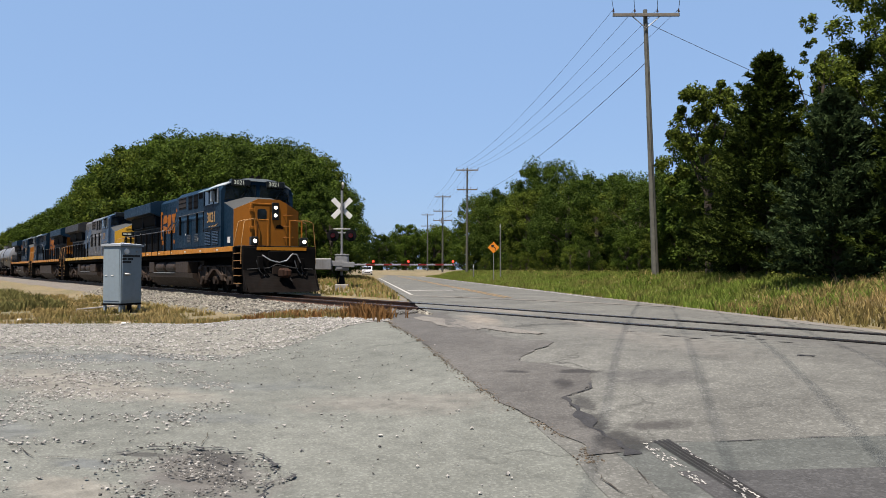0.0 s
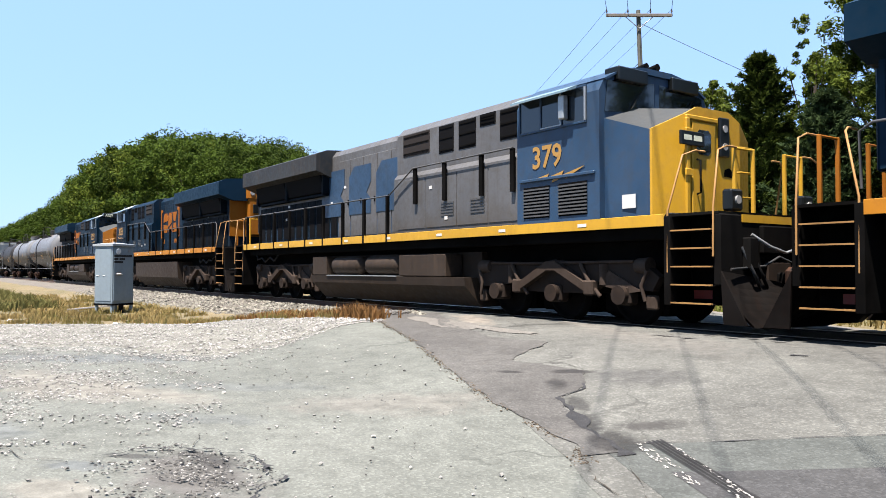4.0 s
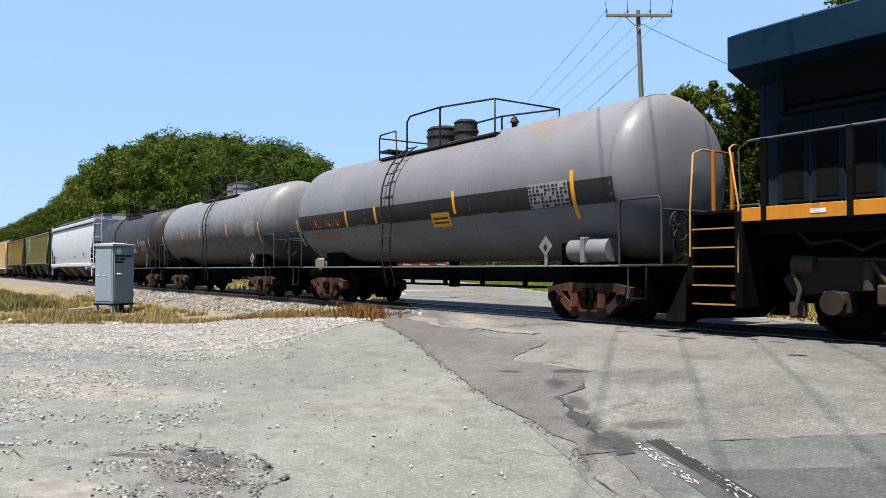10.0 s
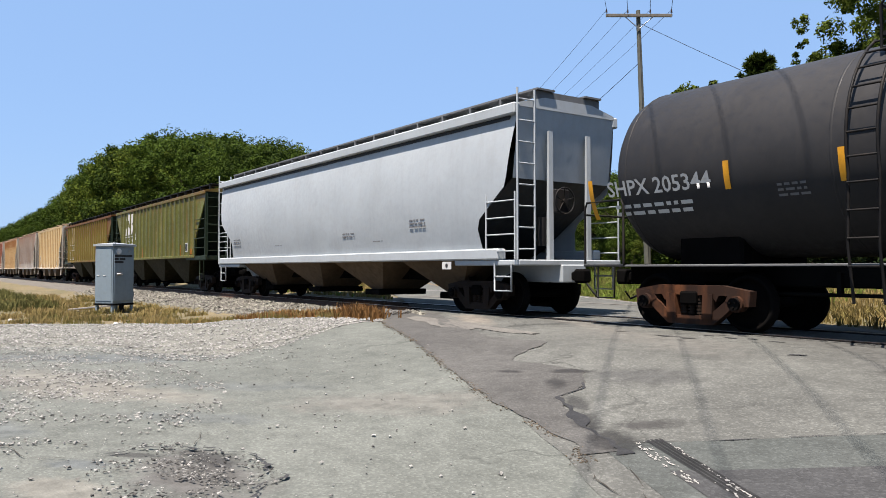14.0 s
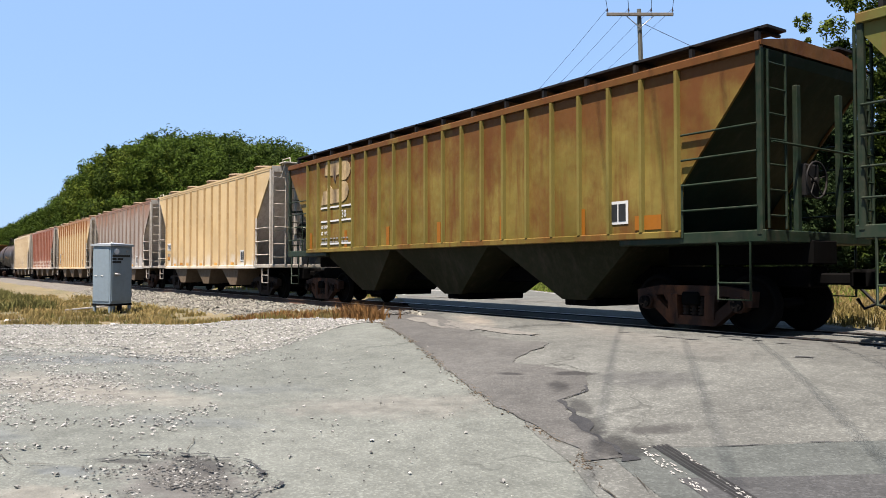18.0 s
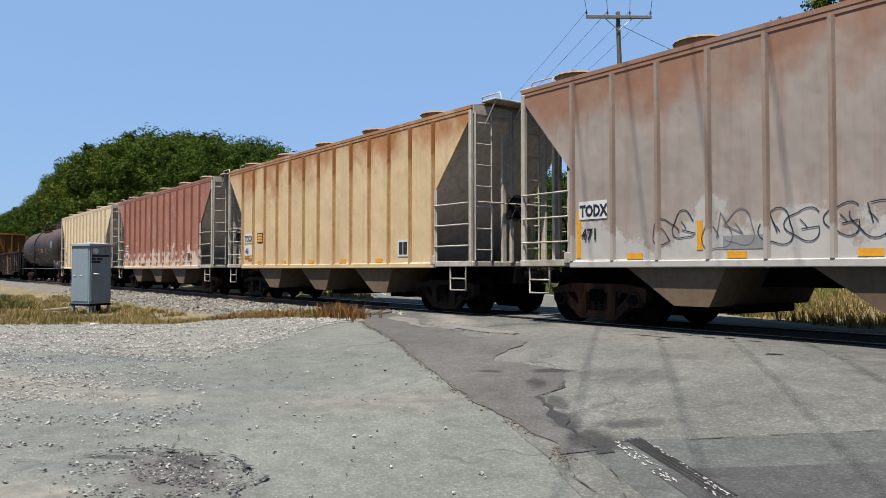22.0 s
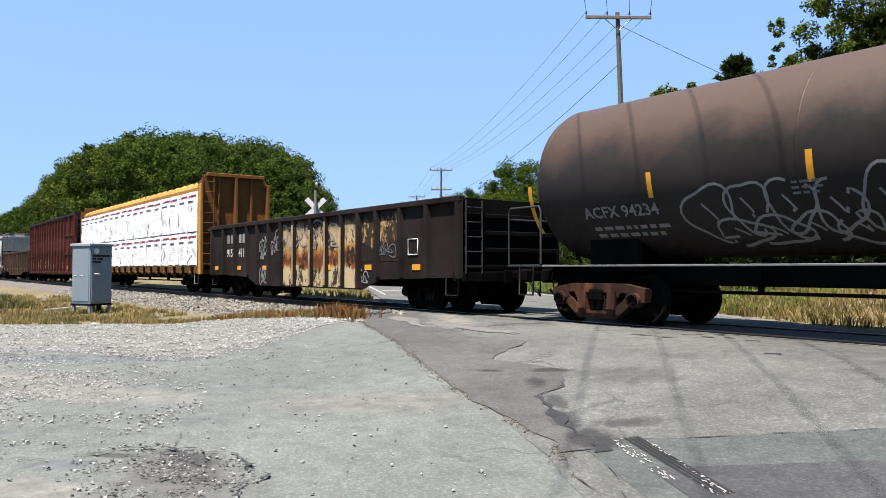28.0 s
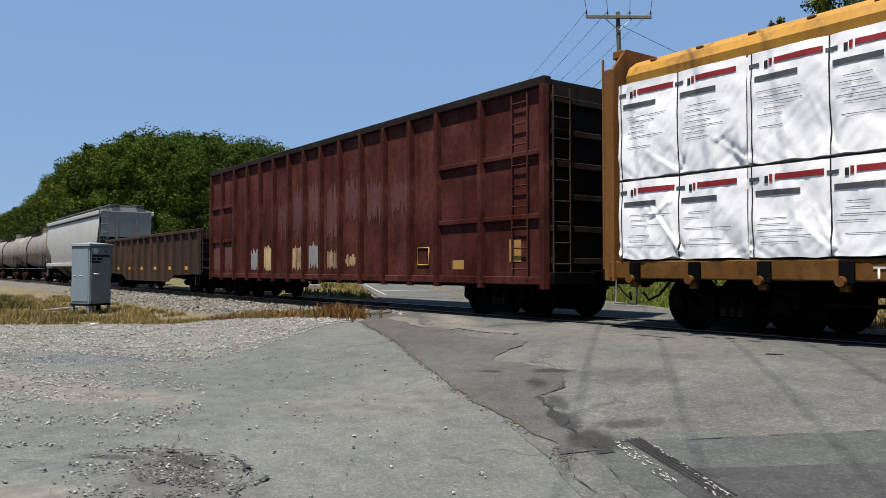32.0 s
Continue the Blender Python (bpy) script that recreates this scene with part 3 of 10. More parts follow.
for k, (a, b, w) in enumerate([((-12.0, 0.05), (-14.5, 0.2), 0.03), ((-1.5, 2.2), (-3.0, 5.5), 0.02), ((-4.0, 2.6), (-3.4, 6.8), 0.02),
                               ((-11.3, 0.5), (-12.6, 0.2), 0.02), ((-5.2, 3.0), (-8.5, 3.4), 0.015)]):
    part("crack", ribbon([along(*a), along(*b)], w * 0.35, 3.0 + k, 0.010, 0.12), M_CRACK, road)
dk = random.Random(8)
for k in range(9):
    u, n = -4.6 + dk.uniform(-1.4, 1.4), 3.4 + dk.uniform(-0.9, 1.6)
    patch("gouge", blob(*along(u, n), 0.10 + 0.1 * dk.random(), 0.03, dk.uniform(0.1, 0.6), 20.0 + k, 0.4, 14), M_TARDARK, "dark gouge in the asphalt", 0.006, road)
for k, (x, y, r) in enumerate(((-7.24, -2.19, 0.12), (-7.34, -1.57, 0.1), (-6.86, -1.68, 0.13), (-7.36, -0.8, 0.16), (-6.6, -1.55, 0.08), (-6.14, -1.66, 0.12), (-5.14, -2.88, 0.12), (-7.0, -1.2, 0.08))):
    patch("gouge", blob(x, y, r, 0.05, dk.uniform(-0.4, 0.5), 50.0 + k, 0.7, 16), M_TARDARK, "dark gouge in the asphalt", 0.007, road)
for k, (x, y, rx, ry, turn) in enumerate(((-12.35, -3.1, 1.35, 0.38, -0.22), (-10.6, -3.2, 1.3, 0.16, -0.08))):
    patch("pale_repair", blob(x, y, rx, ry, turn, 80.0 + k, 0.45, 34), M_PALE, "pale worn patch in the asphalt", 0.009, road)
# worn white edge line and tyre marks by the seam
wl = Shape()
rr = random.Random(3)
for n0, n1, u0, u1, count in ((0.59, 0.70, -11.22, -11.92, 105), (0.585, 0.67, -12.0, -12.32, 55), (0.84, 0.87, -11.3, -12.62, 45), (0.76, 0.86, -12.3, -12.64, 38)):
    for k in range(count):
        u, n = rr.uniform(u0, u1), rr.uniform(n0, n1)
        if noise.noise((u * 7.0, n * 26.0, 2.0)) < -0.08:
            continue
        l, w = rr.uniform(0.006, 0.028), rr.uniform(0.002, 0.008)
        wl.add([on_road(u + dx * l * rr.uniform(0.5, 1.0), n + dn2 * w * rr.uniform(0.5, 1.0), 0.013 + 0.0004 * (k % 5)) for dx, dn2 in ((-1, -1), (-1, 1), (1, 1), (1, -1))], [(0, 1, 2, 3)])
part("edge_line", wl, M_LINE_W, road, "worn white edge line", "stuff")
for k in range(4):
    part("tyre_mark", Shape().sheet([-11.2 - 0.12 * i for i in range(13)], [0, 1], lambda u, n: on_road(u, 0.725 + 0.034 * k + 0.022 * n - 0.03 * (u + 11.2), 0.012)), M_RUBBER, road, "black rubber tyre mark")
# painted lines on the far side of the track
far = [9.5 + 1.0 * i for i in range(110)]
for n0 in (0.35, ROAD_W - 0.45):
    part("edge_line", Shape().sheet(far if n0 > 1 else far[4:], [n0, n0 + 0.11], lambda u, n: on_road(u, n, 0.007)), M_LINE_W, road, "white edge line")
for n0 in (ROAD_W / 2 - 0.16, ROAD_W / 2 + 0.06):
    part("centre_line", Shape().sheet(far, [n0, n0 + 0.10], lambda u, n: on_road(u, n, 0.007)), M_LINE_Y, road, "faded yellow centre line")
part("stop_line", Shape().sheet([19.0, 19.3, 19.6], [0.6, 2.0, 3.3], lambda u, n: on_road(u, n, 0.008)), M_LINE_W, road, "white stop line")
part("pale_margin", Shape().sheet([-12.0 + 0.5 * i for i in range(44)], [ROAD_W - 0.42, ROAD_W - 0.2, ROAD_W - 0.04], lambda u, n: on_road(u, n + 0.05 * noise.noise((u * 1.7, n, 3.0)), 0.005)), M_PALE, road, "pale worn margin along the road")
part("concrete_edge", Shape().sheet([8.2, 8.6, 9.0], [0.4, 2, 4, 6, 6.8], lambda u, n: on_road(u - (n - 3) * 1.5, n, 0.01)), M_PALE, road, "pale concrete strip")

# ---------------------------------------------------------------- railway
CROSS0, CROSS1 = -18.2, -3.6


def track_edge(y, side):
    """Where the ballast meets the road, at y."""
    p = RO if side < 0 else RO + RN * ROAD_W
    return p.x + (y - p.y) / RU.y * RU.x


def bed_profile(y):
    a = abs(y)
    return -0.16 if a < 1.6 else -0.16 - 0.34 * min(1.0, (a - 1.6) / 2.4)


bed = Shape()
ys = [-5.2 + 0.2 * i for i in range(53)]


def bed_left(t, y):
    x0 = track_edge(y, -1) - 0.1 + 0.3 * noise.noise((y, 1.0, 0))
    x = x0 - t
    z = bed_profile(y)
    if abs(y) > 4.0:
        z -= (abs(y) - 4.0) * 0.3
    k = smooth((3.0 - t) / 3.0)
    z = z * (1 - k) + (land(x, y) - 0.02) * k if abs(y) > 1.6 else z
    z += 0.05 * noise.noise((x * 3, y * 3, 0)) * (1 if t > 0.3 else 0)
    u, n = to_road(x, y)
    if y < -2.3 and u < 0.6 and n > -1.5:
        z = min(z, land(x, y) - 0.06)
    return (x, y, z)


bed.sheet([0.0, 0.3, 0.6, 1.0] + [1.5 + 0.5 * i for i in range(110)] + [60 + 12 * i for i in range(36)], ys, bed_left)


def bed_right(t, y):
    x = track_edge(y, 1) + 0.1 + t
    return (x, y, bed_profile(y) + 0.03 * noise.noise((x * 3, y * 3, 0)))


bed.sheet([0.0, 0.5, 1.0] + [2.0 * i for i in range(1, 20)], ys, bed_right)
part("ballast", bed, M_BED, None, "pale crushed stone ballast bed beneath the track", "structure")


def pebble(rng, s):
    a = [Vector((1, 0, 0)), Vector((-1, 0, 0)), Vector((0, 1, 0)), Vector((0, -1, 0)), Vector((0, 0, 1)), Vector((0, 0, -1))]
    r = Euler((rng.random() * 6, rng.random() * 6, rng.random() * 6)).to_matrix()
    return [r @ (p * s * (0.55 + 0.8 * rng.random())) for p in a]


PEB = [(0, 2, 4), (2, 1, 4), (1, 3, 4), (3, 0, 4), (2, 0, 5), (1, 2, 5), (3, 1, 5), (0, 3, 5)]


def scatter(name, label, material, count, place, size, seed, flat=0.55):
    rng = random.Random(seed)
    s = Shape()
    for _ in range(count):
        p = place(rng)
        if p is None:
            continue
        q = size[0] + (size[1] - size[0]) * rng.random() ** 2
        s.add([Vector((p[0] + d.x, p[1] + d.y, p[2] + d.z * flat)) for d in pebble(rng, q)], PEB)
    return tagged(part(name, s, material), label, "gravel", kind="stuff")


def ballast_spot(rng):
    y = -4.6 + 3.4 * rng.random()
    t = 38 * rng.random() ** 1.7
    x, y, z = bed_left(t + 0.05, y)
    u, n = to_road(x, y)
    if y < -2.3 and u < 0.6 and n > -1.5:
        return None
    return (x, y, z + 0.01)


scatter("ballast_stones", "loose angular grey-white ballast stones on the track shoulder", M_STONE, 11000, ballast_spot, (0.03, 0.085), 3, 0.9)


def gravel_reach(n):
    """How wide the gravel bank beside the grass is."""
    return 5.3 * smooth((-n - 1.2) / 3.0) + 0.45 + 0.8 * noise.noise((n * 0.6, 2.0, 1.0))


M_GRAVELBED = plain("pale_gravel_bed", (0.1919, 0.1918, 0.1672), 0.95, grain=0.45, scale=22, bump=1.0, dist=0.03)


def gravel_bed_point(n, t):
    u = drive_edge(n) + 0.2 - t * (gravel_reach(n) + 0.2)
    p = RO + RU * u + RN * n
    return (p.x, p.y, land(p.x, p.y) + 0.022 - 0.03 * (t > 0.97) + 0.02 * noise.noise((p.x * 2.2, p.y * 2.2, 0)))


part("gravel_bank", Shape().sheet([-30 + 0.4 * i for i in range(73)], [i / 16 for i in range(17)], gravel_bed_point), M_GRAVELBED, drive, "pale crushed gravel bank")


def gravel_spot(rng):
    n = -1.0 - 17.0 * rng.random() ** 1.1
    t = rng.random()
    x, y, z = gravel_bed_point(n, min(1.12, t ** 0.85 * 1.12))
    return (x, y, max(z, land(x, y)) + 0.006)


scatter("white_gravel", "pale crushed gravel banked along the edge of the drive", M_GRAVEL, 22000, gravel_spot, (0.010, 0.038), 4)


def loose_spot(rng):
    u = -15.5 + 13.0 * rng.random()
    n = -0.3 - 11.0 * rng.random() ** 0.9
    k = noise.noise((u * 0.35, n * 0.35, 7.0)) + 0.6 * noise.noise((u * 1.3, n * 1.3, 3.0)) + 0.09 * (-n - 3.0) + 0.04 * (u + 9)
    if u > drive_edge(n) - 0.1 or rng.random() > 0.035 + 0.16 * smooth((-n - 4.0) / 4.0) + 0.8 * max(0.0, k - 0.05):
        return None
    p = RO + RU * u + RN * n
    return (p.x, p.y, land(p.x, p.y) + 0.006)


scatter("loose_gravel", "scattered loose gravel lying on the drive", M_GRAVEL, 15000, loose_spot, (0.006, 0.024), 5)


def patch_spot(rng):
    a, r = 2 * math.pi * rng.random(), rng.random() ** 0.55
    x, y = -11.2 + 4.2 * r * math.cos(a), -10.4 + 2.1 * r * math.sin(a) + 0.18 * math.cos(a) * r
    if noise.noise((x * 1.1, y * 1.6, 5)) + rng.uniform(-0.35, 0.45) < -0.05 + 0.35 * r:
        return None
    return (x, y, land(x, y) + 0.006)


scatter("gravel_patch", "pale crushed gravel spilt over the drive", M_GRAVEL, 15000, patch_spot, (0.006, 0.026), 25)
def chip_spot(rng):
    u, n = -14.5 + 9.0 * rng.random(), -0.4 - 8.0 * rng.random()
    p = RO + RU * u + RN * n
    return (p.x, p.y, land(p.x, p.y) + 0.012)


scatter("asphalt_chips", "dark chips of broken asphalt strewn over the drive", M_DARKSTONE, 170, chip_spot, (0.008, 0.024), 27)
scatter("pale_chips", "single pale stones lying on the drive and road edge", M_GRAVEL, 420, chip_spot, (0.008, 0.026), 28)
scatter("dark_loose_gravel", "scattered dark grit on the drive", M_DARKSTONE, 4500, loose_spot, (0.005, 0.017), 15)


def pothole_spot(rng):
    a, r = 2 * math.pi * rng.random(), rng.random() ** 0.7
    x, y = -5.45 + 1.25 * r * math.cos(a), -10.05 + 0.62 * r * math.sin(a)
    if noise.noise((x * 2.2, y * 2.2, 3)) < -0.18 + 0.35 * r * rng.random():
        return None
    return (x, y, land(x, y) - 0.004 + 0.008 * rng.random())


scatter("pothole_rubble", "broken dark asphalt rubble in a shallow pothole", M_DARKSTONE, 1100, pothole_spot, (0.004, 0.020), 6)
scatter("pothole_gravel", "pale stones in a shallow pothole", M_GRAVEL, 620, pothole_spot, (0.004, 0.019), 7)
part("crack", ribbon([(-6.5, -10.45), (-6.45, -9.95), (-6.1, -9.55), (-5.6, -9.42), (-5.1, -9.52), (-4.7, -9.85)], 0.05, 31.0, 0.006, 0.12, 0.05), M_TARDARK, drive)
part("crack", ribbon([(-7.3, -11.0), (-6.7, -10.9), (-6.3, -10.5)], 0.015, 33.0, 0.004, 0.08), M_CRACK, drive)
part("crack", ribbon([(-8.2, -9.2), (-7.5, -9.6), (-6.9, -9.5), (-6.4, -9.7)], 0.012, 35.0, 0.004, 0.10), M_CRACK, drive)


def edge_spot(rng):
    i = rng.randrange(len(EDGE_LINE) - 1)
    (x0, y0), (x1, y1) = EDGE_LINE[i], EDGE_LINE[i + 1]
    t = rng.random()
    x, y = x0 + (x1 - x0) * t + rng.gauss(0, 0.05), y0 + (y1 - y0) * t + rng.gauss(0, 0.05)
    if noise.noise((x * 1.7, y * 1.7, 9.0)) < -0.1:
        return None
    return (x, y, land(x, y) + 0.006)


scatter("edge_grit", "brown grit and dead weeds gathered in the crack along the road edge", M_EDGEGRIT, 1500, edge_spot, (0.005, 0.018), 9)


def rubble_spot(rng):
    a, r = 2 * math.pi * rng.random(), rng.random()
    x, y = -15.6 + 0.9 * r * math.cos(a), -2.5 + 0.5 * r * math.sin(a)
    return (x, y, land(x, y) + 0.03)


scatter("road_edge_rubble", "dark broken asphalt rubble where the road meets the ballast", M_DARKSTONE, 420, rubble_spot, (0.03, 0.085), 8)

for y in (-0.7525, 0.7525):
    rail = thing("rail", "rusty steel rail with a polished head", "rail", "rails of the track", at=pose(0, y, 0))
    rp = [(-0.075, -0.17), (0.075, -0.17), (0.075, -0.155), (0.012, -0.135), (0.012, -0.05), (0.036, -0.035), (0.036, -0.006), (-0.036, -0.006), (-0.036, -0.035), (-0.012, -0.05), (-0.012, -0.135), (-0.075, -0.155)]
    part("web", Shape().prism(rp, 0, -480, 45), M_RAIL, rail)
    part("head", Shape().box(-480, 45, -0.032, 0.032, -0.006, 0.0), M_RAILTOP, rail, "polished rail head")
    gap = Shape()
    for s in (-1, 1):
        x0, x1 = track_edge(y, -1), track_edge(y, 1)
        gap.box(x0, x1, s * 0.040, s * 0.15, -0.05, -0.008)
    part("flangeway", gap, M_FLANGE, rail, "black rubber flangeway strip")

tie_mesh = Shape().box(-0.115, 0.115, -1.3, 1.3, -0.33, -0.15, 0.012).mesh("tie")
ties = thing("track_ties", "creosoted wooden ties under the rails", "railway ties", kind="structure")
for i in range(150):
    x = -19.9 - 0.53 * i
    part("tie", tie_mesh, M_TIE, ties).matrix_basis = pose(x, 0.03 * math.sin(i * 1.7), 0, 0, 0, 1.2 * math.sin(i * 2.3))


# ---------------------------------------------------------------- grass
def grass(name, label, material, count, place, height, seed, width=0.012, lean=0.35):
    rng = random.Random(seed)
    v, f = [], []
    for _ in range(count):
        p = place(rng)
        if p is None:
            continue
        x, y, z = p
        tuft = rng.random() * 6.28
        hh = height[0] + (height[1] - height[0]) * rng.random()
        for _ in range(4):
            a, h = rng.random() * 6.28, hh * (0.6 + 0.5 * rng.random())
            l = lean * h * rng.random()
            bx, by = x + 0.08 * (rng.random() - 0.5), y + 0.08 * (rng.random() - 0.5)
            wx, wy = width * math.cos(tuft + a), width * math.sin(tuft + a)
            o = len(v)
            mx, my = bx + 0.4 * l * math.cos(a), by + 0.4 * l * math.sin(a)
            v += [(bx - wx, by - wy, z - 0.02), (bx + wx, by + wy, z - 0.02), (mx - wx * 0.8, my - wy * 0.8, z + h * 0.6), (mx + wx * 0.8, my + wy * 0.8, z + h * 0.6),
                  (bx + l * math.cos(a), by + l * math.sin(a), z + h)]
            f += [(o, o + 1, o + 3, o + 2), (o + 2, o + 3, o + 4)]
    s = Shape()
    s.v, s.f, s.s = v, f, [False] * len(f)
    return tagged(part(name, s, material), label, "grass", kind="stuff")


def strip_spot(rng):
    n = -1.4 - 22 * rng.random() ** 1.3
    u = drive_edge(n) + (0.05 + (0.5 + 0.28 * min(-n, 9)) * rng.random() ** 1.3)
    p = RO + RU * u + RN * n
    if p.y > -3.6 and p.x < -20 or noise.noise((p.x * 0.9, p.y * 0.9, 6.0)) + 0.5 * noise.noise((p.x * 3.0, p.y * 3.0, 2.0)) < -0.16 + 0.25 * rng.random():
        return None
    return (p.x, p.y, land(p.x, p.y))


grass("dry_grass", "dry straw-coloured grass between drive and ballast", M_DRY, 6500, strip_spot, (0.05, 0.19), 11, 0.010)
grass("green_strip_grass", "low green weeds among the dry grass", M_WEED, 1600, strip_spot, (0.04, 0.15), 21, 0.014, 0.7)


def red_spot(rng):
    n = -1.15 - 3.4 * rng.random() ** 1.4
    p = RO + RU * (drive_edge(n) + 0.1 + (0.5 + 0.2 * -n) * rng.random()) + RN * n
    return (p.x, p.y, land(p.x, p.y))


def clump_spot(rng):
    n = -1.5 + rng.gauss(0, 0.28)
    p = RO + RU * (drive_edge(n) + 0.35 + rng.gauss(0, 0.25)) + RN * n
    return (p.x, p.y, land(p.x, p.y))


grass("reddish_weed_clump", "taller reddish dry weeds at the end of the ballast", M_RUST_WEED, 260, clump_spot, (0.14, 0.38), 22, 0.012, 0.7)
grass("reddish_weeds", "reddish dry weeds at the foot of the ballast", M_RUST_WEED, 800, red_spot, (0.05, 0.20), 12, 0.012, 0.6)


def weed_spot(rng):
    x, y = -52 + 22 * rng.random(), -13 + 6.0 * rng.random()
    if noise.noise((x * 0.3, y * 0.3, 1)) < -0.15:
        return None
    return (x, y, land(x, y))


grass("verge_weeds", "grey-green weeds on the verge beside the relay case", M_WEED, 4200, weed_spot, (0.10, 0.45), 13, 0.02, 1.1)

def verge_spot(rng):
    x, y = -46 + 23 * rng.random(), -13 + 9 * rng.random()
    if noise.noise((x * 0.5, y * 0.7, 3.0)) + 0.5 * noise.noise((x * 2.0, y * 2.0, 1.0)) < -0.12 + 0.2 * rng.random():
        return None
    return (x, y, land(x, y))


grass("dry_verge_grass", "dry yellow grass on the verge", M_DRY, 14000, verge_spot, (0.05, 0.2), 14, 0.012, 0.7)


def bank_spot(lo, hi, u0, u1):
    def spot(rng):
        u, n = u0 + (u1 - u0) * rng.random() ** 1.2, ROAD_W + lo + (hi - lo) * rng.random()
        x, y = from_road(u, n)
        if y < 2.0 or abs(y) < 2.2:
            return None
        return (x, y, land(x, y))
    return spot


grass("roadside_grass", "tall green and yellow roadside grass on the bank", M_GREEN, 42000, bank_spot(0.1, 8.0, -1, 90), (0.04, 0.24), 15, 0.014, 0.8)
grass("dry_roadside_grass", "dry tan grass beside the road", M_DRY, 8000, bank_spot(0.1, 5.0, -18, 1.5), (0.06, 0.30), 16, 0.011, 0.8)
grass("mixed_bank_grass", "green and tan grass mixed into the bank", M_GREEN, 9000, bank_spot(0.3, 7.0, 4, 80), (0.06, 0.34), 17, 0.014, 0.8)


def tall_weed_spot(rng):
    u, n = -2 + 60 * rng.random() ** 1.2, ROAD_W + 1.6 + 6.6 * rng.random() ** 0.7
    x, y = from_road(u, n)
    k = noise.noise((x * 0.55, y * 0.55, 12.0)) + 0.4 * noise.noise((x * 1.7, y * 1.7, 2.0)) + 0.05 * (n - ROAD_W - 4.5)
    if y < 2.2 or k < 0.05 + 0.2 * rng.random():
        return None
    return (x, y, land(x, y))


M_BANKWEED = foliage("bank_weeds", (0.045, 0.075, 0.010), (0.19, 0.235, 0.045), 0.8, (0.16, 0.14, 0.05))


def weed_bushes():
    """Low leafy weeds on the bank, in uneven clumps."""
    rng = random.Random(29)
    cs = []
    while len(cs) < 420:
        p = tall_weed_spot(rng)
        if p:
            r = 0.10 + 0.24 * rng.random() ** 2
            cs.append((Vector((p[0], p[1], p[2] + r * rng.uniform(0.3, 1.1))), r))
    s = leaf_cloud(rng, cs, 0.042, 85)
    tagged(part("bank_weeds", s, M_BANKWEED), "low leafy green weeds in clumps on the bank", "weeds", kind="stuff")


grass("dead_weeds", "dead straw-coloured weed stalks on the bank", M_DRY, 1500, tall_weed_spot, (0.15, 0.45), 24, 0.008, 0.9)


def far_verge(rng):
    u, n = 9 + 60 * rng.random() ** 1.5, -0.3 - 9 * rng.random()
    x, y = from_road(u, n)
    if y < 1.9:
        return None
    return (x, y, land(x, y))


grass("far_verge_grass", "dry yellow-green grass round the crossing signal", M_DRY, 5000, far_verge, (0.08, 0.3), 18, 0.018)
grass("far_green_grass", "short green grass beyond the track", M_GREEN, 2500, far_verge, (0.06, 0.2), 19, 0.02)


# ---------------------------------------------------------------- trees
M_BARK = plain("bark", (0.074, 0.0592, 0.0444), 0.95, grain=0.5, scale=6, bump=0.8, dist=0.03)
M_LEAF_A = foliage("broad_leaves", (0.010, 0.025, 0.0040), (0.074, 0.116, 0.0165))
M_LEAF_B = foliage("yellowish_leaves", (0.017, 0.034, 0.0050), (0.116, 0.152, 0.0215))
M_LEAF_D = foliage("dark_leaves", (0.0081, 0.0198, 0.0036), (0.062, 0.098, 0.016))
M_CEDAR = foliage("cedar_needles", (0.0075, 0.0165, 0.0049), (0.050, 0.072, 0.0125))
M_GREYCEDAR = foliage("grey_green_needles", (0.0115, 0.0225, 0.0095), (0.058, 0.092, 0.035))


def leaf_cloud(rng, centres, leaf, per, flat=1.0):
    """Small leaf blades round the clump centres: (point, radius) pairs."""
    v, f = [], []
    for c, r in centres:
        for _ in range(per):
            d = Vector((rng.gauss(0, 1), rng.gauss(0, 1), rng.gauss(0, 0.8)))
            d = d.normalized() * r * rng.random() ** 0.35
            p = c + d
            nrm = (d.normalized() + Vector((rng.gauss(0, 0.6), rng.gauss(0, 0.6), rng.gauss(0.3, 0.6)))).normalized()
            a = nrm.orthogonal().normalized()
            a = (Matrix.Rotation(rng.random() * 6.28, 3, nrm) @ a) * leaf * (0.6 + 0.8 * rng.random())
            b = nrm.cross(a) * 0.62
            o = len(v)
            v += [p - a, p + b * 0.7 + a * 0.5, p - b * 0.7 + a * 0.6]
            f.append((o, o + 1, o + 2))
    s = Shape()
    s.v, s.f, s.s = v, f, [False] * len(f)
    return s


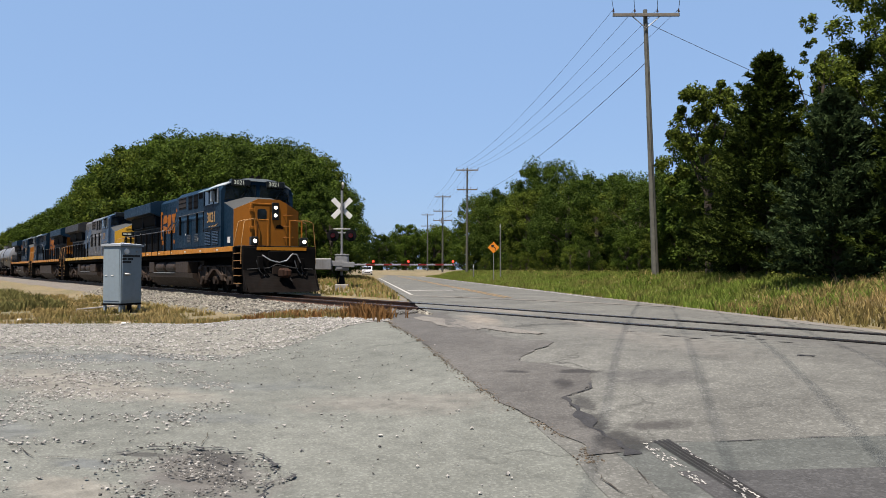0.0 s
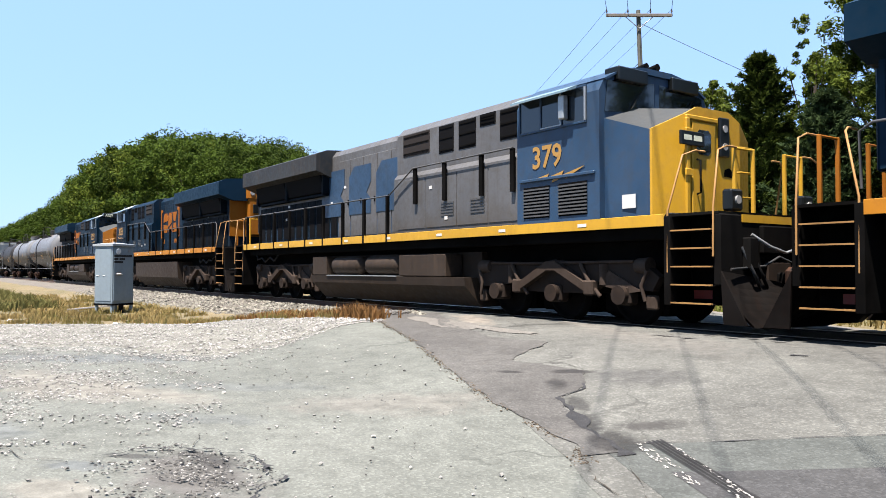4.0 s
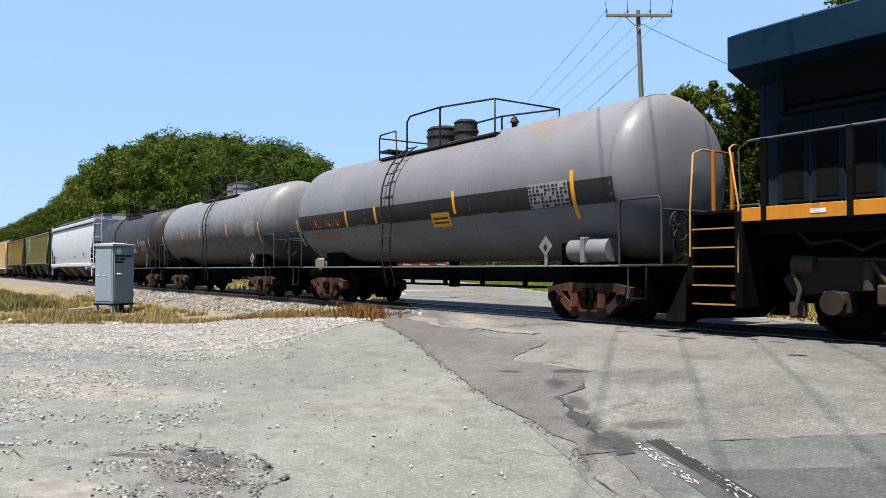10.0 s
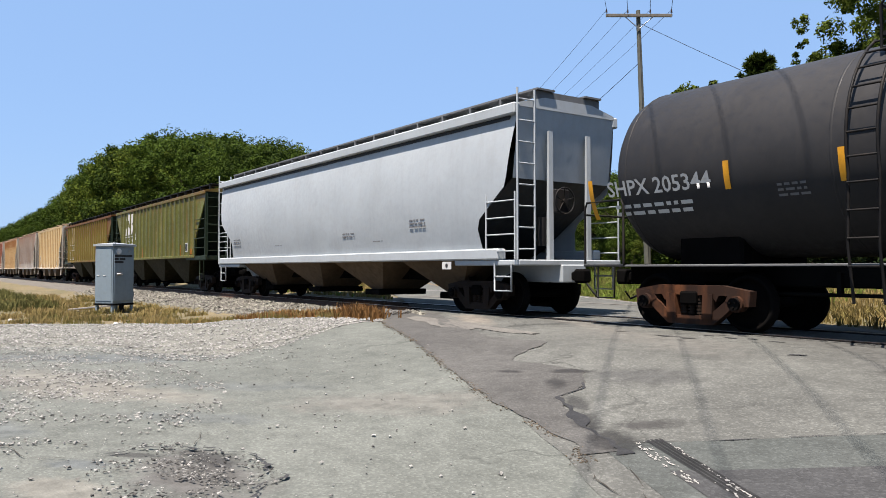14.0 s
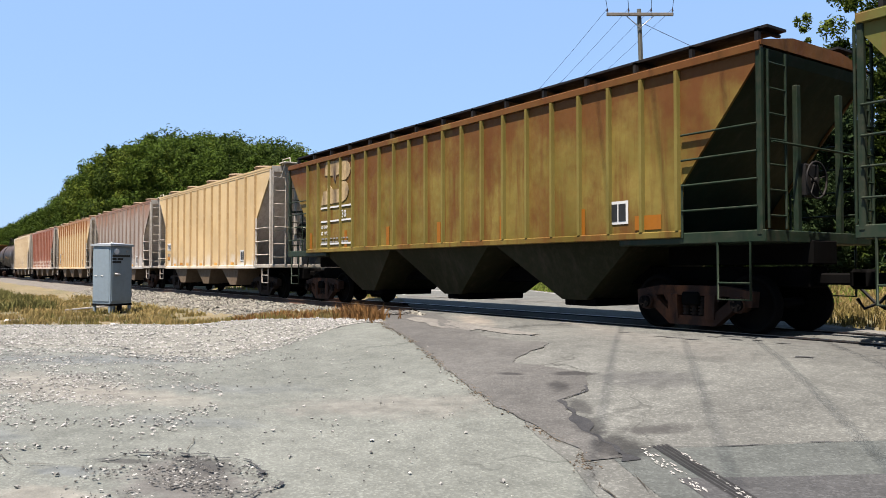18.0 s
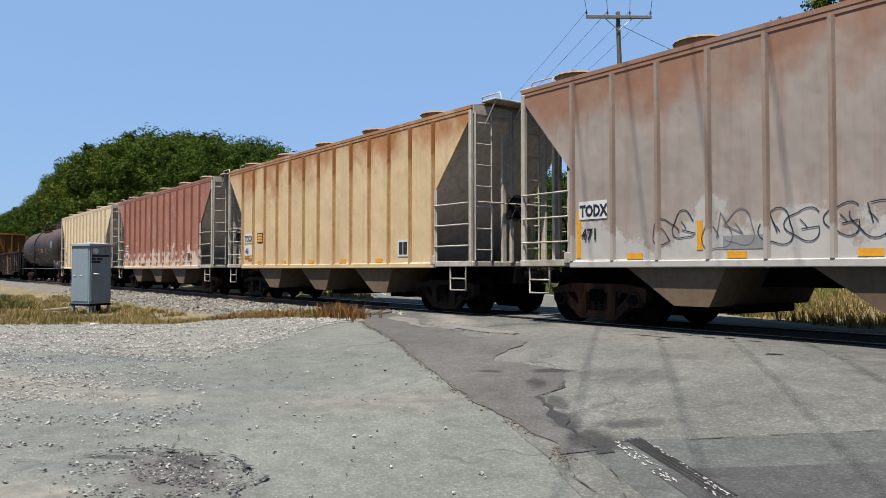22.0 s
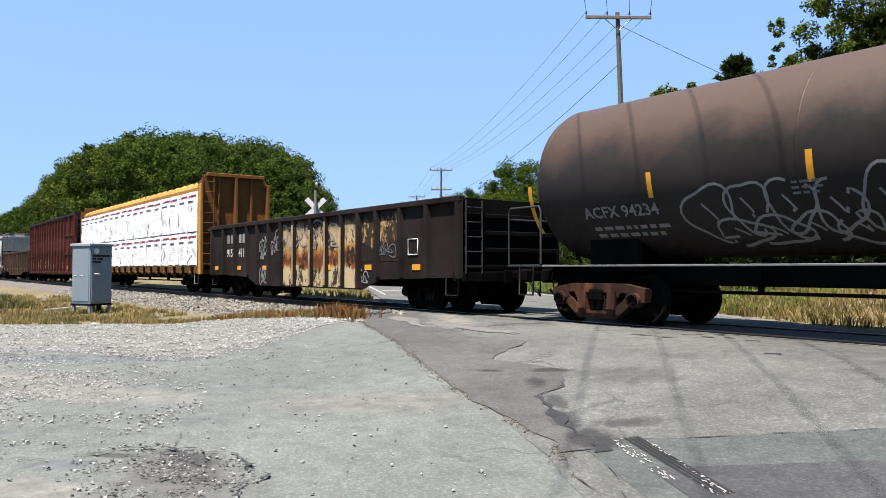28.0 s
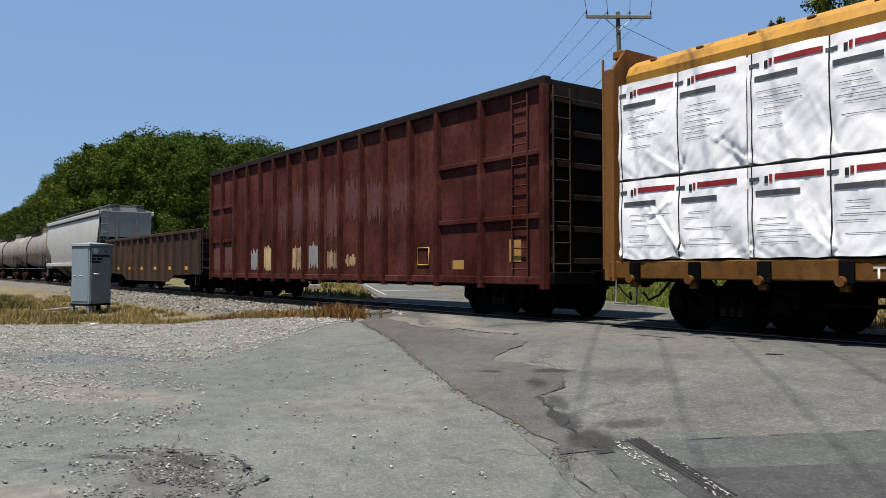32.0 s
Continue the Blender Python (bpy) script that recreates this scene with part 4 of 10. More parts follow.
def broad_tree(label, h, spread, seed, material, leaf=0.22, per=55, clumps=70, trunk=0.22, low=0.2, name="tree"):
    rng = random.Random(seed)
    t = thing(name, label, "tree", "trees by the crossing")
    w = Shape().tube([(0, 0, -0.4), (0.05 * h * (rng.random() - 0.5), 0.03 * h * (rng.random() - 0.5), h * 0.35), (0.08 * h * (rng.random() - 0.5), 0.05, h * 0.7)], trunk, 8)
    cs = []
    for i in range(clumps):
        k = low + (1 - low) * rng.random() ** 0.85
        prof = spread * (0.45 + 0.62 * math.sin(math.pi * min(1, 0.12 + 0.86 * (k - low) / (1 - low))) ** 0.8) * 0.8
        a, rr = rng.random() * 6.28, rng.random() ** 0.45
        c = Vector((math.cos(a) * prof * rr, math.sin(a) * prof * rr, h * k * 0.95))
        cs.append((c, spread * (0.09 + 0.13 * rng.random())))
        if i % 6 == 0:
            w.cyl((0, 0, h * k * 0.55), c, trunk * 0.35, 0.02, 5, False)
    part("trunk", w, M_BARK, t)
    part("crown", leaf_cloud(rng, cs, leaf, per), material, t)
    return t


def cedar(label, h, spread, seed, material, leaf=0.16, per=42, clumps=190):
    """A cedar: ascending branches, each with feathery sprays that thin out towards the tip."""
    rng = random.Random(seed)
    t = thing("cedar_tree", label, "tree", "trees by the crossing")
    w = Shape().cyl((0, 0, -0.3), (0, 0, h * 0.95), 0.17, 0.02, 8)
    v, f = [], []
    for i in range(clumps):
        k = rng.random() ** 1.15
        a = rng.random() * 6.28
        reach = spread * (1 - k) ** 0.8 * (0.55 + 0.6 * rng.random() ** 1.5) + 0.12
        rise = reach * (0.25 + 0.5 * k + rng.uniform(-0.15, 0.2))
        z0 = h * (0.02 + 0.93 * k)
        out = Vector((math.cos(a), math.sin(a), 0))
        tip = out * reach + Vector((0, 0, z0 + rise))
        root = Vector((0, 0, z0))
        if i % 4 == 0:
            w.cyl(root, root.lerp(tip, 0.85), 0.03, 0.006, 4, False)
        thick = 0.10 + 0.16 * reach / max(0.3, spread) * spread * 0.5
        for _ in range(per):
            u = 1 - 0.8 * rng.random() ** 1.25
            c = root.lerp(tip, u) + Vector((rng.gauss(0, 1), rng.gauss(0, 1), rng.gauss(0, 0.7))) * thick * (1.12 - u) * 0.8
            d = (out * 0.7 + Vector((rng.gauss(0, 0.55), rng.gauss(0, 0.55), 0.35 + rng.gauss(0, 0.5)))).normalized()
            sd = d.orthogonal().normalized()
            sd = Matrix.Rotation(rng.random() * 6.28, 3, d) @ sd
            l = leaf * rng.uniform(0.9, 2.0)
            o = len(v)
            v += [c - sd * l * 0.28, c + sd * l * 0.28, c + d * l * 1.5]
            f.append((o, o + 1, o + 2))
    part("trunk", w, M_BARK, t)
    s = Shape()
    s.v, s.f, s.s = v, f, [False] * len(f)
    part("crown", s, material, t)
    return t


def stand(t, x, y, s=1.0, turn=0.0, z=None):
    t.matrix_basis = pose(x, y, land(x, y) if z is None else z, 0, 0, turn) @ Matrix.Diagonal((s, s, s, 1))
    return t


def again(t, x, y, s=1.0, turn=0.0, hs=None):
    u = copy_thing(t, pose(0, 0, 0))
    u.matrix_basis = pose(x, y, land(x, y), 0, 0, turn) @ Matrix.Diagonal((s, s, hs or s, 1))
    return u


weed_bushes()
rng = random.Random(77)
woods = [broad_tree("dense dark green broadleaf tree of the wood beside the track", 10.0, 4.6, 100 + i, (M_LEAF_A, M_LEAF_B, M_LEAF_A, M_LEAF_D)[i], 0.125, 250, 84, 0.25, 0.04) for i in range(4)]
first = [True] * 4


def wood_tree(i, x, y, h, turn):
    s = h / 10.0
    if first[i]:
        first[i] = False
        return stand(woods[i], x, y, s, turn)
    return again(woods[i], x, y, s, turn)


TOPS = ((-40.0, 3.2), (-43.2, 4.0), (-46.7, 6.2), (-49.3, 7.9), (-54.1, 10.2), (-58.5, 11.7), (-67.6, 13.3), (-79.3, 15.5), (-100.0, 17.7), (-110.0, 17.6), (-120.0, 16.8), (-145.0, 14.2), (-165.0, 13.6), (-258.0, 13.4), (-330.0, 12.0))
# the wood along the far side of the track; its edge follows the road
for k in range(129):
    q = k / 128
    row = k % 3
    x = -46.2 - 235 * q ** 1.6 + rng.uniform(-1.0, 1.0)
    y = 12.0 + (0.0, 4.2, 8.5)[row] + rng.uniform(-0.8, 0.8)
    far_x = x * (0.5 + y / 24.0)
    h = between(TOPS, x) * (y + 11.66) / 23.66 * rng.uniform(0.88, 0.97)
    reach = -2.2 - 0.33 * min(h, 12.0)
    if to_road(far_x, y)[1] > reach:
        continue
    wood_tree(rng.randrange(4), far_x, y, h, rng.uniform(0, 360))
for x, y, h in ((-47.5, 11.6, 5.6), (-51.0, 13.4, 7.0), (-56.5, 16.4, 7.6), (-62.0, 18.6, 8.2), (-50.0, 10.2, 6.4), (-70.0, 22.5, 8.2), (-47.8, 9.8, 4.2)):
    wood_tree(rng.randrange(4), x, y, h, rng.uniform(0, 360))
# far woods across the end of the road
for k in range(48):
    q = k / 47
    u, n = 175 + 60 * rng.random() + 30 * q, -62 + 92 * q + rng.uniform(-3, 3)
    p = RO + RU * u + RN * n
    wood_tree(rng.randrange(4), p.x, p.y, rng.uniform(11, 16.5) * (1 - 0.35 * math.exp(-((q - 0.62) / 0.1) ** 2)), rng.uniform(0, 360))
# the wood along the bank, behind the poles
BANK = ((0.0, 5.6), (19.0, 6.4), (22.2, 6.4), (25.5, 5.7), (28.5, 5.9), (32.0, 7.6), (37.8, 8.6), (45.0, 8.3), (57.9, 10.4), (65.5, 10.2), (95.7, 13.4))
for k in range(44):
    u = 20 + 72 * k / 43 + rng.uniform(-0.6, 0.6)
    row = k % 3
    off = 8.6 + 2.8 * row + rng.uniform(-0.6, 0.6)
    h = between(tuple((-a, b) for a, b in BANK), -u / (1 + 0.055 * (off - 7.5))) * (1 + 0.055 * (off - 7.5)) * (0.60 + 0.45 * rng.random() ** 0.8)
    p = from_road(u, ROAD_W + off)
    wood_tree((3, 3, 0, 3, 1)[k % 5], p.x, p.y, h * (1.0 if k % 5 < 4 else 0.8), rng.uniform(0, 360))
# low scrub before it
for k in range(16):
    u = 20 + 55 * (k / 15) + rng.uniform(-1, 1)
    p = from_road(u, ROAD_W + 5.9 + rng.uniform(-0.5, 0.8))
    wood_tree((1, 0, 1, 3)[k % 4], p.x, p.y, rng.uniform(0.9, 2.4), rng.uniform(0, 360))
# the near trees
stand(broad_tree("open-crowned dark green oak beside the bank", 8.2, 2.1, 301, M_LEAF_B, 0.095, 190, 80, 0.15, 0.2), -19.6, 14.9, 1.0, 20)
stand(broad_tree("dark green broadleaf tree beside the bank", 5.6, 2.4, 302, M_LEAF_D, 0.095, 240, 90, 0.15, 0.04), -20.6, 17.4, 1.0, 70)
stand(broad_tree("dense dark shrub tree beside the pole", 4.6, 2.2, 311, M_LEAF_A, 0.095, 230, 80, 0.12, 0.03), -24.2, 19.6, 1.0, 10)
stand(cedar("tall dark cedar tree with a pointed crown", 8.0, 2.7, 303, M_CEDAR, 0.075, 150, 330), -15.2, 12.25)
stand(cedar("dark cedar tree behind the bank", 6.2, 2.2, 304, M_CEDAR, 0.075, 130, 240), -17.1, 13.6)
stand(broad_tree("slender tall tree with sparse leaves", 9.2, 0.95, 305, M_LEAF_B, 0.075, 60, 44, 0.05, 0.5), -13.7, 12.8)
stand(broad_tree("yellowish leafy tree behind the cedars", 8.2, 1.8, 312, M_LEAF_B, 0.08, 190, 80, 0.12, 0.2), -13.6, 14.3)
stand(broad_tree("leafy tall tree beside the bank", 10.4, 2.3, 306, M_LEAF_B, 0.08, 220, 115, 0.16, 0.1), -11.6, 13.4)
stand(cedar("broad grey-green cedar tree by the road", 5.4, 2.1, 307, M_GREYCEDAR, 0.075, 150, 260), -11.2, 9.1)
stand(cedar("dark cedar tree by the road", 7.4, 2.0, 308, M_CEDAR, 0.08, 130, 220), -9.4, 9.6)
stand(broad_tree("leafy tree by the road", 9.5, 3.2, 309, M_LEAF_A, 0.09, 240, 110, 0.18, 0.08), -6.6, 10.4)
stand(broad_tree("dense dark tree by the road", 8.6, 3.0, 310, M_LEAF_D, 0.09, 240, 100, 0.18, 0.05), -2.8, 9.4)
for k in range(12):
    p = from_road(-12 + 3.0 * k, ROAD_W + 12.5 + rng.uniform(-1, 1.5))
    wood_tree((0, 3, 3)[k % 3], p.x, p.y, rng.uniform(4.6, 6.0), rng.uniform(0, 360))
# brambles and saplings at the foot of the trees
for k in range(14):
    p = from_road(3 + 1.5 * k, ROAD_W + 5.3 + 0.32 * k + rng.uniform(-0.3, 0.5))
    wood_tree((1, 0, 3, 1)[k % 4], p.x, p.y, rng.uniform(0.8, 1.7), rng.uniform(0, 360))


# ---------------------------------------------------------------- poles and wires
M_POLE = plain("weathered_pole_wood", (0.118, 0.120, 0.100), 0.9, grain=0.35, scale=5, bump=0.6, dist=0.01)
M_ARM = plain("grey_crossarm_wood", (0.1776, 0.1591, 0.1332), 0.9, grain=0.3, scale=9)
M_GALV = plain("galvanised_steel", (0.333, 0.3404, 0.3404), 0.45, 0.7)
M_PORCELAIN = plain("brown_porcelain", (0.074, 0.0444, 0.0333), 0.25, bump=0)
M_WIRE = plain("weathered_wire", (0.0222, 0.0222, 0.0222), 0.6)
M_SIGNAL = paint("aluminium_paint", (0.2664, 0.2775, 0.2849), 0.5, 0.2, fade=0.2, dirt=0.3)
M_SIGNWHITE = paint("white_sign_face", (0.78, 0.78, 0.77), 0.5, fade=0.1, dirt=0.15, streak=0.1)
M_DARKLAMP = plain("black_lamp_housing", (0.0044, 0.0044, 0.0052), 0.7, spec=0.15)
M_REDLENS = plain("red_lens", (0.32, 0.012, 0.01), 0.15, bump=0)
M_REDLIT = glow("lit_red_lamp", (1.0, 0.06, 0.03), 0.6)
M_BELL = plain("pale_bell", (0.555, 0.518, 0.444), 0.35, 0.3)
M_GATEWHITE = plain("dull_white_gate_paint", (0.34, 0.34, 0.35), 0.6)
M_REDTAPE = plain("red_reflecting_tape", (0.2, 0.02, 0.013), 0.4)
M_CONCRETE = plain("pale_concrete", (0.3108, 0.296, 0.2738), 0.9, grain=0.2)
M_CASE = paint("grey_blue_enamel", (0.255, 0.325, 0.37), 0.45, 0.1, fade=0.12, dirt=0.18, dirt_colour=(0.16, 0.15, 0.13), streak=0.12, low=-0.35)
M_CASELID = paint("pale_grey_lid", (0.45, 0.49, 0.52), 0.4, 0.2, fade=0.12, dirt=0.2)
M_PRINT = plain("black_print", (0.0148, 0.0148, 0.0163), 0.6)
M_SIGNORANGE = plain("orange_sign_face", (0.80, 0.26, 0.015), 0.4, grain=0.08)
M_CARWHITE = paint("white_car_paint", (0.5328, 0.5402, 0.5476), 0.25, fade=0.05, dirt=0.1, streak=0)
M_CARGLASS = plain("car_glass", (0.015, 0.018, 0.02), 0.05, bump=0)
M_PAPER = plain("white_litter", (0.80, 0.79, 0.76), 0.7)

ARM = Vector((0.57, 0.82, 0)).normalized()
POLE_GROUP = "utility poles along the road"


def insulator(ob, p, arm):
    pin = part("insulator_pin", Shape().cyl(p, p + Vector((0, 0, 0.12)), 0.014, n=6), M_GALV, arm)
    s = Shape()
    for k, r in ((0.08, 0.05), (0.13, 0.042), (0.18, 0.03)):
        s.cyl(p + Vector((0, 0, k)), p + Vector((0, 0, k + 0.05)), r, r * 0.75, n=10)
    part("insulator", s, M_PORCELAIN, arm)


def utility_pole(base, top, axis, arms, label, hardware=()):
    """A round wooden pole; arms: (height below the top, length)."""
    base, top = Vector(base), Vector(top)
    pole = thing("utility_pole", label, "utility pole", POLE_GROUP)
    pole.matrix_basis = Matrix.Translation(base)
    tip = top - base
    part("pole_shaft", Shape().cyl((0, 0, 0), tip, 0.165, 0.095, n=14), M_POLE, pole)
    ends = []
    for drop, length in arms:
        c = tip * (1 - drop / tip.z) + Vector((axis.y, -axis.x, 0)) * 0.15
        a = c - axis * length / 2
        s = Shape().box(-length / 2, length / 2, -0.05, 0.05, -0.07, 0.07, 0.008)
        q = Matrix.Translation(c) @ Matrix.Rotation(math.atan2(axis.y, axis.x), 4, "Z")
        s.v = [tuple(q @ Vector(v)) for v in s.v]
        arm = part("crossarm", s, M_ARM, pole)
        for sg in (-1, 1):
            part("arm_brace", Shape().cyl(c + axis * sg * length * 0.21 + Vector((0, 0, -0.06)), c + Vector((0, 0, -0.62)), 0.022, n=6), M_GALV, pole)
        k = (-0.49, -0.17, 0.17, 0.49) if length > 2 else (-0.47, 0.47)
        for f in k:
            p = c + axis * length * f + Vector((0, 0, 0.06))
            insulator(pole, p, arm)
            ends.append(base + p + Vector((0, 0, 0.2)))
    part("bolt_plate", Shape().cyl(tip * 0.982 + axis * 0.12, tip * 0.982 - axis * 0.12, 0.03, n=8), M_GALV, pole)
    g = Vector((axis.y, -axis.x, 0))
    part("ground_wire", Shape().tube([tip * 0.97 + g * 0.11, tip * 0.5 + g * 0.16, g * 0.2], 0.008, 4), M_WIRE, pole)
    return pole, ends


def overhead_wire(p, q, sag, radius=0.012, label="thin dark overhead wire strung between utility poles"):
    p, q = Vector(p), Vector(q)
    n = 26
    pts = [p.lerp(q, i / n) - Vector((0, 0, sag * 4 * (i / n) * (1 - i / n))) for i in range(n + 1)]
    w = thing("overhead_wire", label, "wire", "overhead wires")
    part("wire", Shape().tube(pts, radius, 5), M_WIRE, w)


P1 = (Vector((-23.35, 16.1, 0.35)), Vector((-23.6, 15.8, 12.95)))
P0 = (Vector((19.0, -34.5, -0.6)), Vector((19.0, -34.5, 12.3)))
_, ends1 = utility_pole(P1[0], P1[1], ARM, [(0.28, 3.05)], "weathered wooden utility pole with one crossarm in roadside weeds")
_, ends0 = utility_pole(P0[0], P0[1], ARM, [(0.28, 3.05)], "weathered wooden utility pole with one crossarm")
far_ends = []
for (x, y), arms, z0 in (((-72.9, 41.7), [(0.3, 2.6), (2.6, 2.4)], 0.1), ((-102.1, 58.2), [(0.3, 2.6), (2.6, 3.0), (4.1, 3.1)], 0.0), ((-137.8, 78.7), [(0.3, 2.6), (2.7, 2.8)], 0.0)):
    ob, e = utility_pole((x, y, z0 - 0.1), (x + 0.1, y, 13.0), ARM, arms, "tall wooden utility pole with two crossarms beside the far road")
    far_ends.append(e)
    if len(arms) == 3:
        part("transformer", Shape().cyl((0.3, -0.25, 8.55), (0.3, -0.25, 9.35), 0.24, n=14), M_GALV, ob, "small grey pole transformer")
for k in range(4):
    overhead_wire(ends1[k], ends0[k], 0.55, 0.0125)
    overhead_wire(ends1[k], far_ends[0][k], 1.0, 0.0085)
    overhead_wire(far_ends[0][k], far_ends[1][k], 0.5, 0.012)
    overhead_wire(far_ends[1][k], far_ends[2][k], 0.5, 0.012)
low_tap = P1[0].lerp(P1[1], 0.81)
overhead_wire(low_tap, (-72.9, 41.7, 9.4), 1.0, 0.014, "low dark telephone cable running from pole to pole")
overhead_wire((-72.9, 41.7, 9.4), (-102.1, 58.2, 9.2), 0.5, 0.018, "low dark telephone cable running from pole to pole")
overhead_wire(P1[0].lerp(P1[1], 0.955), (-15.2, 25.5, 6.2), 0.15, 0.012, "thin slanting guy wire from the pole into the trees")


# ---------------------------------------------------------------- crossing signal
def crossing_signal():
    sig = thing("crossing_signal", "aluminium-painted crossing signal with white crossbuck, dark lamps and lowered striped gate", "crossing signal",
                at=Matrix.Translation((-29.7, 3.4, 0.12)) @ Matrix.Rotation(math.atan2(0.88, 0.475), 4, "Z"))
    # local x runs across the road; the traffic side that is seen is -y turned to the viewer
    part("concrete_foot", Shape().box(-0.30, 0.30, -0.30, 0.30, -0.25, 0.24, 0.03), M_CONCRETE, sig, "pale concrete footing")
    part("base_casting", Shape().cyl((0, 0, 0.24), (0, 0, 0.62), 0.16, 0.09, n=12), M_DARKLAMP, sig, "dark iron base casting")
    part("mast", Shape().cyl((0, 0, 0.5), (0, 0, 4.28), 0.055, n=14), M_SIGNAL, sig)
    bell = part("bell_post", Shape().cyl((0, 0, 4.28), (0, 0, 4.42), 0.05, n=10), M_DARKLAMP, sig)
    s = Shape().lathe([(0.0, 0.15), (0.03, 0.15), (0.07, 0.11), (0.1, 0.02)], 4.50, 0, 16)
    part("bell", s, M_BELL, bell, "pale round warning bell")
    face = Matrix.Rotation(radians(-90), 4, "Z")
    for sg in (-1, 1):
        s = Shape().box(-0.56, 0.56, -0.012, 0.012, -0.105, 0.105, 0.004)
        q = Matrix.Translation((0, 0.10 + 0.026 * sg, 3.52)) @ Matrix.Rotation(radians(45 * sg), 4, "Y")
        s.v = [tuple(q @ Vector(v)) for v in s.v]
        blade = part("crossbuck_blade", s, M_SIGNWHITE, sig, "white crossbuck blade seen from its plain back")
    part("crossbuck_clamp", Shape().box(-0.09, 0.09, 0.05, 0.075, 3.44, 3.60, 0.01), M_GALV, sig)
    bar = part("lamp_bar", Shape().cyl((-0.40, 0.0, 2.46), (0.40, 0.0, 2.46), 0.035, n=8), M_SIGNAL, sig)
    for sx in (-1, 1):
        for sy in (-1, 1):
            c = Vector((0.38 * sx, 0.05 * sy, 2.34))
            disc = part("lamp_background", Shape().cyl(c + Vector((0, 0.10 * sy, 0)), c + Vector((0, 0.12 * sy, 0)), 0.25, n=24), M_DARKLAMP, sig, "black round lamp background")
            part("lamp_lens", Shape().cyl(c + Vector((0, 0.12 * sy, 0)), c + Vector((0, 0.15 * sy, 0)), 0.105, 0.09, n=16), M_REDLENS, disc, "red signal lens")
            hood = Shape()
            hood.sheet([i / 10 for i in range(11)], [0.12, 0.40], lambda u, v: (c.x + 0.115 * math.cos(math.pi * u), c.y + v * sy, c.z + 0.115 * math.sin(math.pi * u)))
            part("lamp_hood", hood, M_DARKLAMP, disc)
    # An added white bar draws the sunlight on the tops of the hoods.
    part("lamp_cover", Shape().box(-0.36, 0.36, -0.06, 0.06, 2.60, 2.635, 0.01), M_SIGNWHITE, sig, "white bar added for the sunlit tops of the lamp hoods")
    box = part("gate_machine", Shape().box(-0.28, 0.30, -0.36, 0.16, 0.82, 1.48, 0.03), M_SIGNAL, sig, "grey gate machine housing")
    part("machine_lid", Shape().box(-0.30, 0.32, -0.38, 0.18, 1.48, 1.53, 0.01), M_SIGNAL, box)
    part("machine_door", Shape().box(-0.22, 0.24, -0.385, -0.362, 0.88, 1.42, 0.008), M_SIGNAL, box)
    part("counterweight_arm", Shape().box(-1.05, 0.1, -0.40, -0.37, 1.02, 1.24, 0.01), M_SIGNAL, sig)
    part("counterweight", Shape().box(-1.14, -0.42, -0.52, -0.40, 0.86, 1.34, 0.03), M_SIGNAL, sig, "grey counterweight plates")
    z = 1.08
    part("gate_socket", Shape().box(0.02, 0.55, -0.45, -0.36, z - 0.11, z + 0.11, 0.01), M_SIGNAL, sig)
    arm = part("gate_arm", Shape().box(0.45, 4.85, -0.43, -0.395, z - 0.032, z + 0.032, 0.006), M_GATEWHITE, sig, "lowered white gate arm with red bands")
    x = 1.05
    while x < 4.8:
        part("red_band", Shape().box(x, min(4.84, x + 0.36), -0.437, -0.388, z - 0.036, z + 0.036, 0.004), M_REDTAPE, arm, "red reflecting band")
        x += 0.74
    for x in (1.35, 2.85, 4.78):
        lamp = part("gate_lamp", Shape().box(x - 0.04, x + 0.04, -0.45, -0.375, z + 0.06, z + 0.10, 0.005), M_DARKLAMP, arm)
        part("gate_lens", Shape().cyl((x, -0.41, z + 0.10), (x, -0.41, z + 0.18), 0.045, 0.035, n=10), M_REDLIT, lamp, "lit red gate lamp")
    part("cable_hose", Shape().tube([(-0.1, -0.1, 0.8), (-0.2, -0.22, 0.55), (-0.16, -0.2, 0.25)], 0.025, 6), M_DARKLAMP, sig)


crossing_signal()


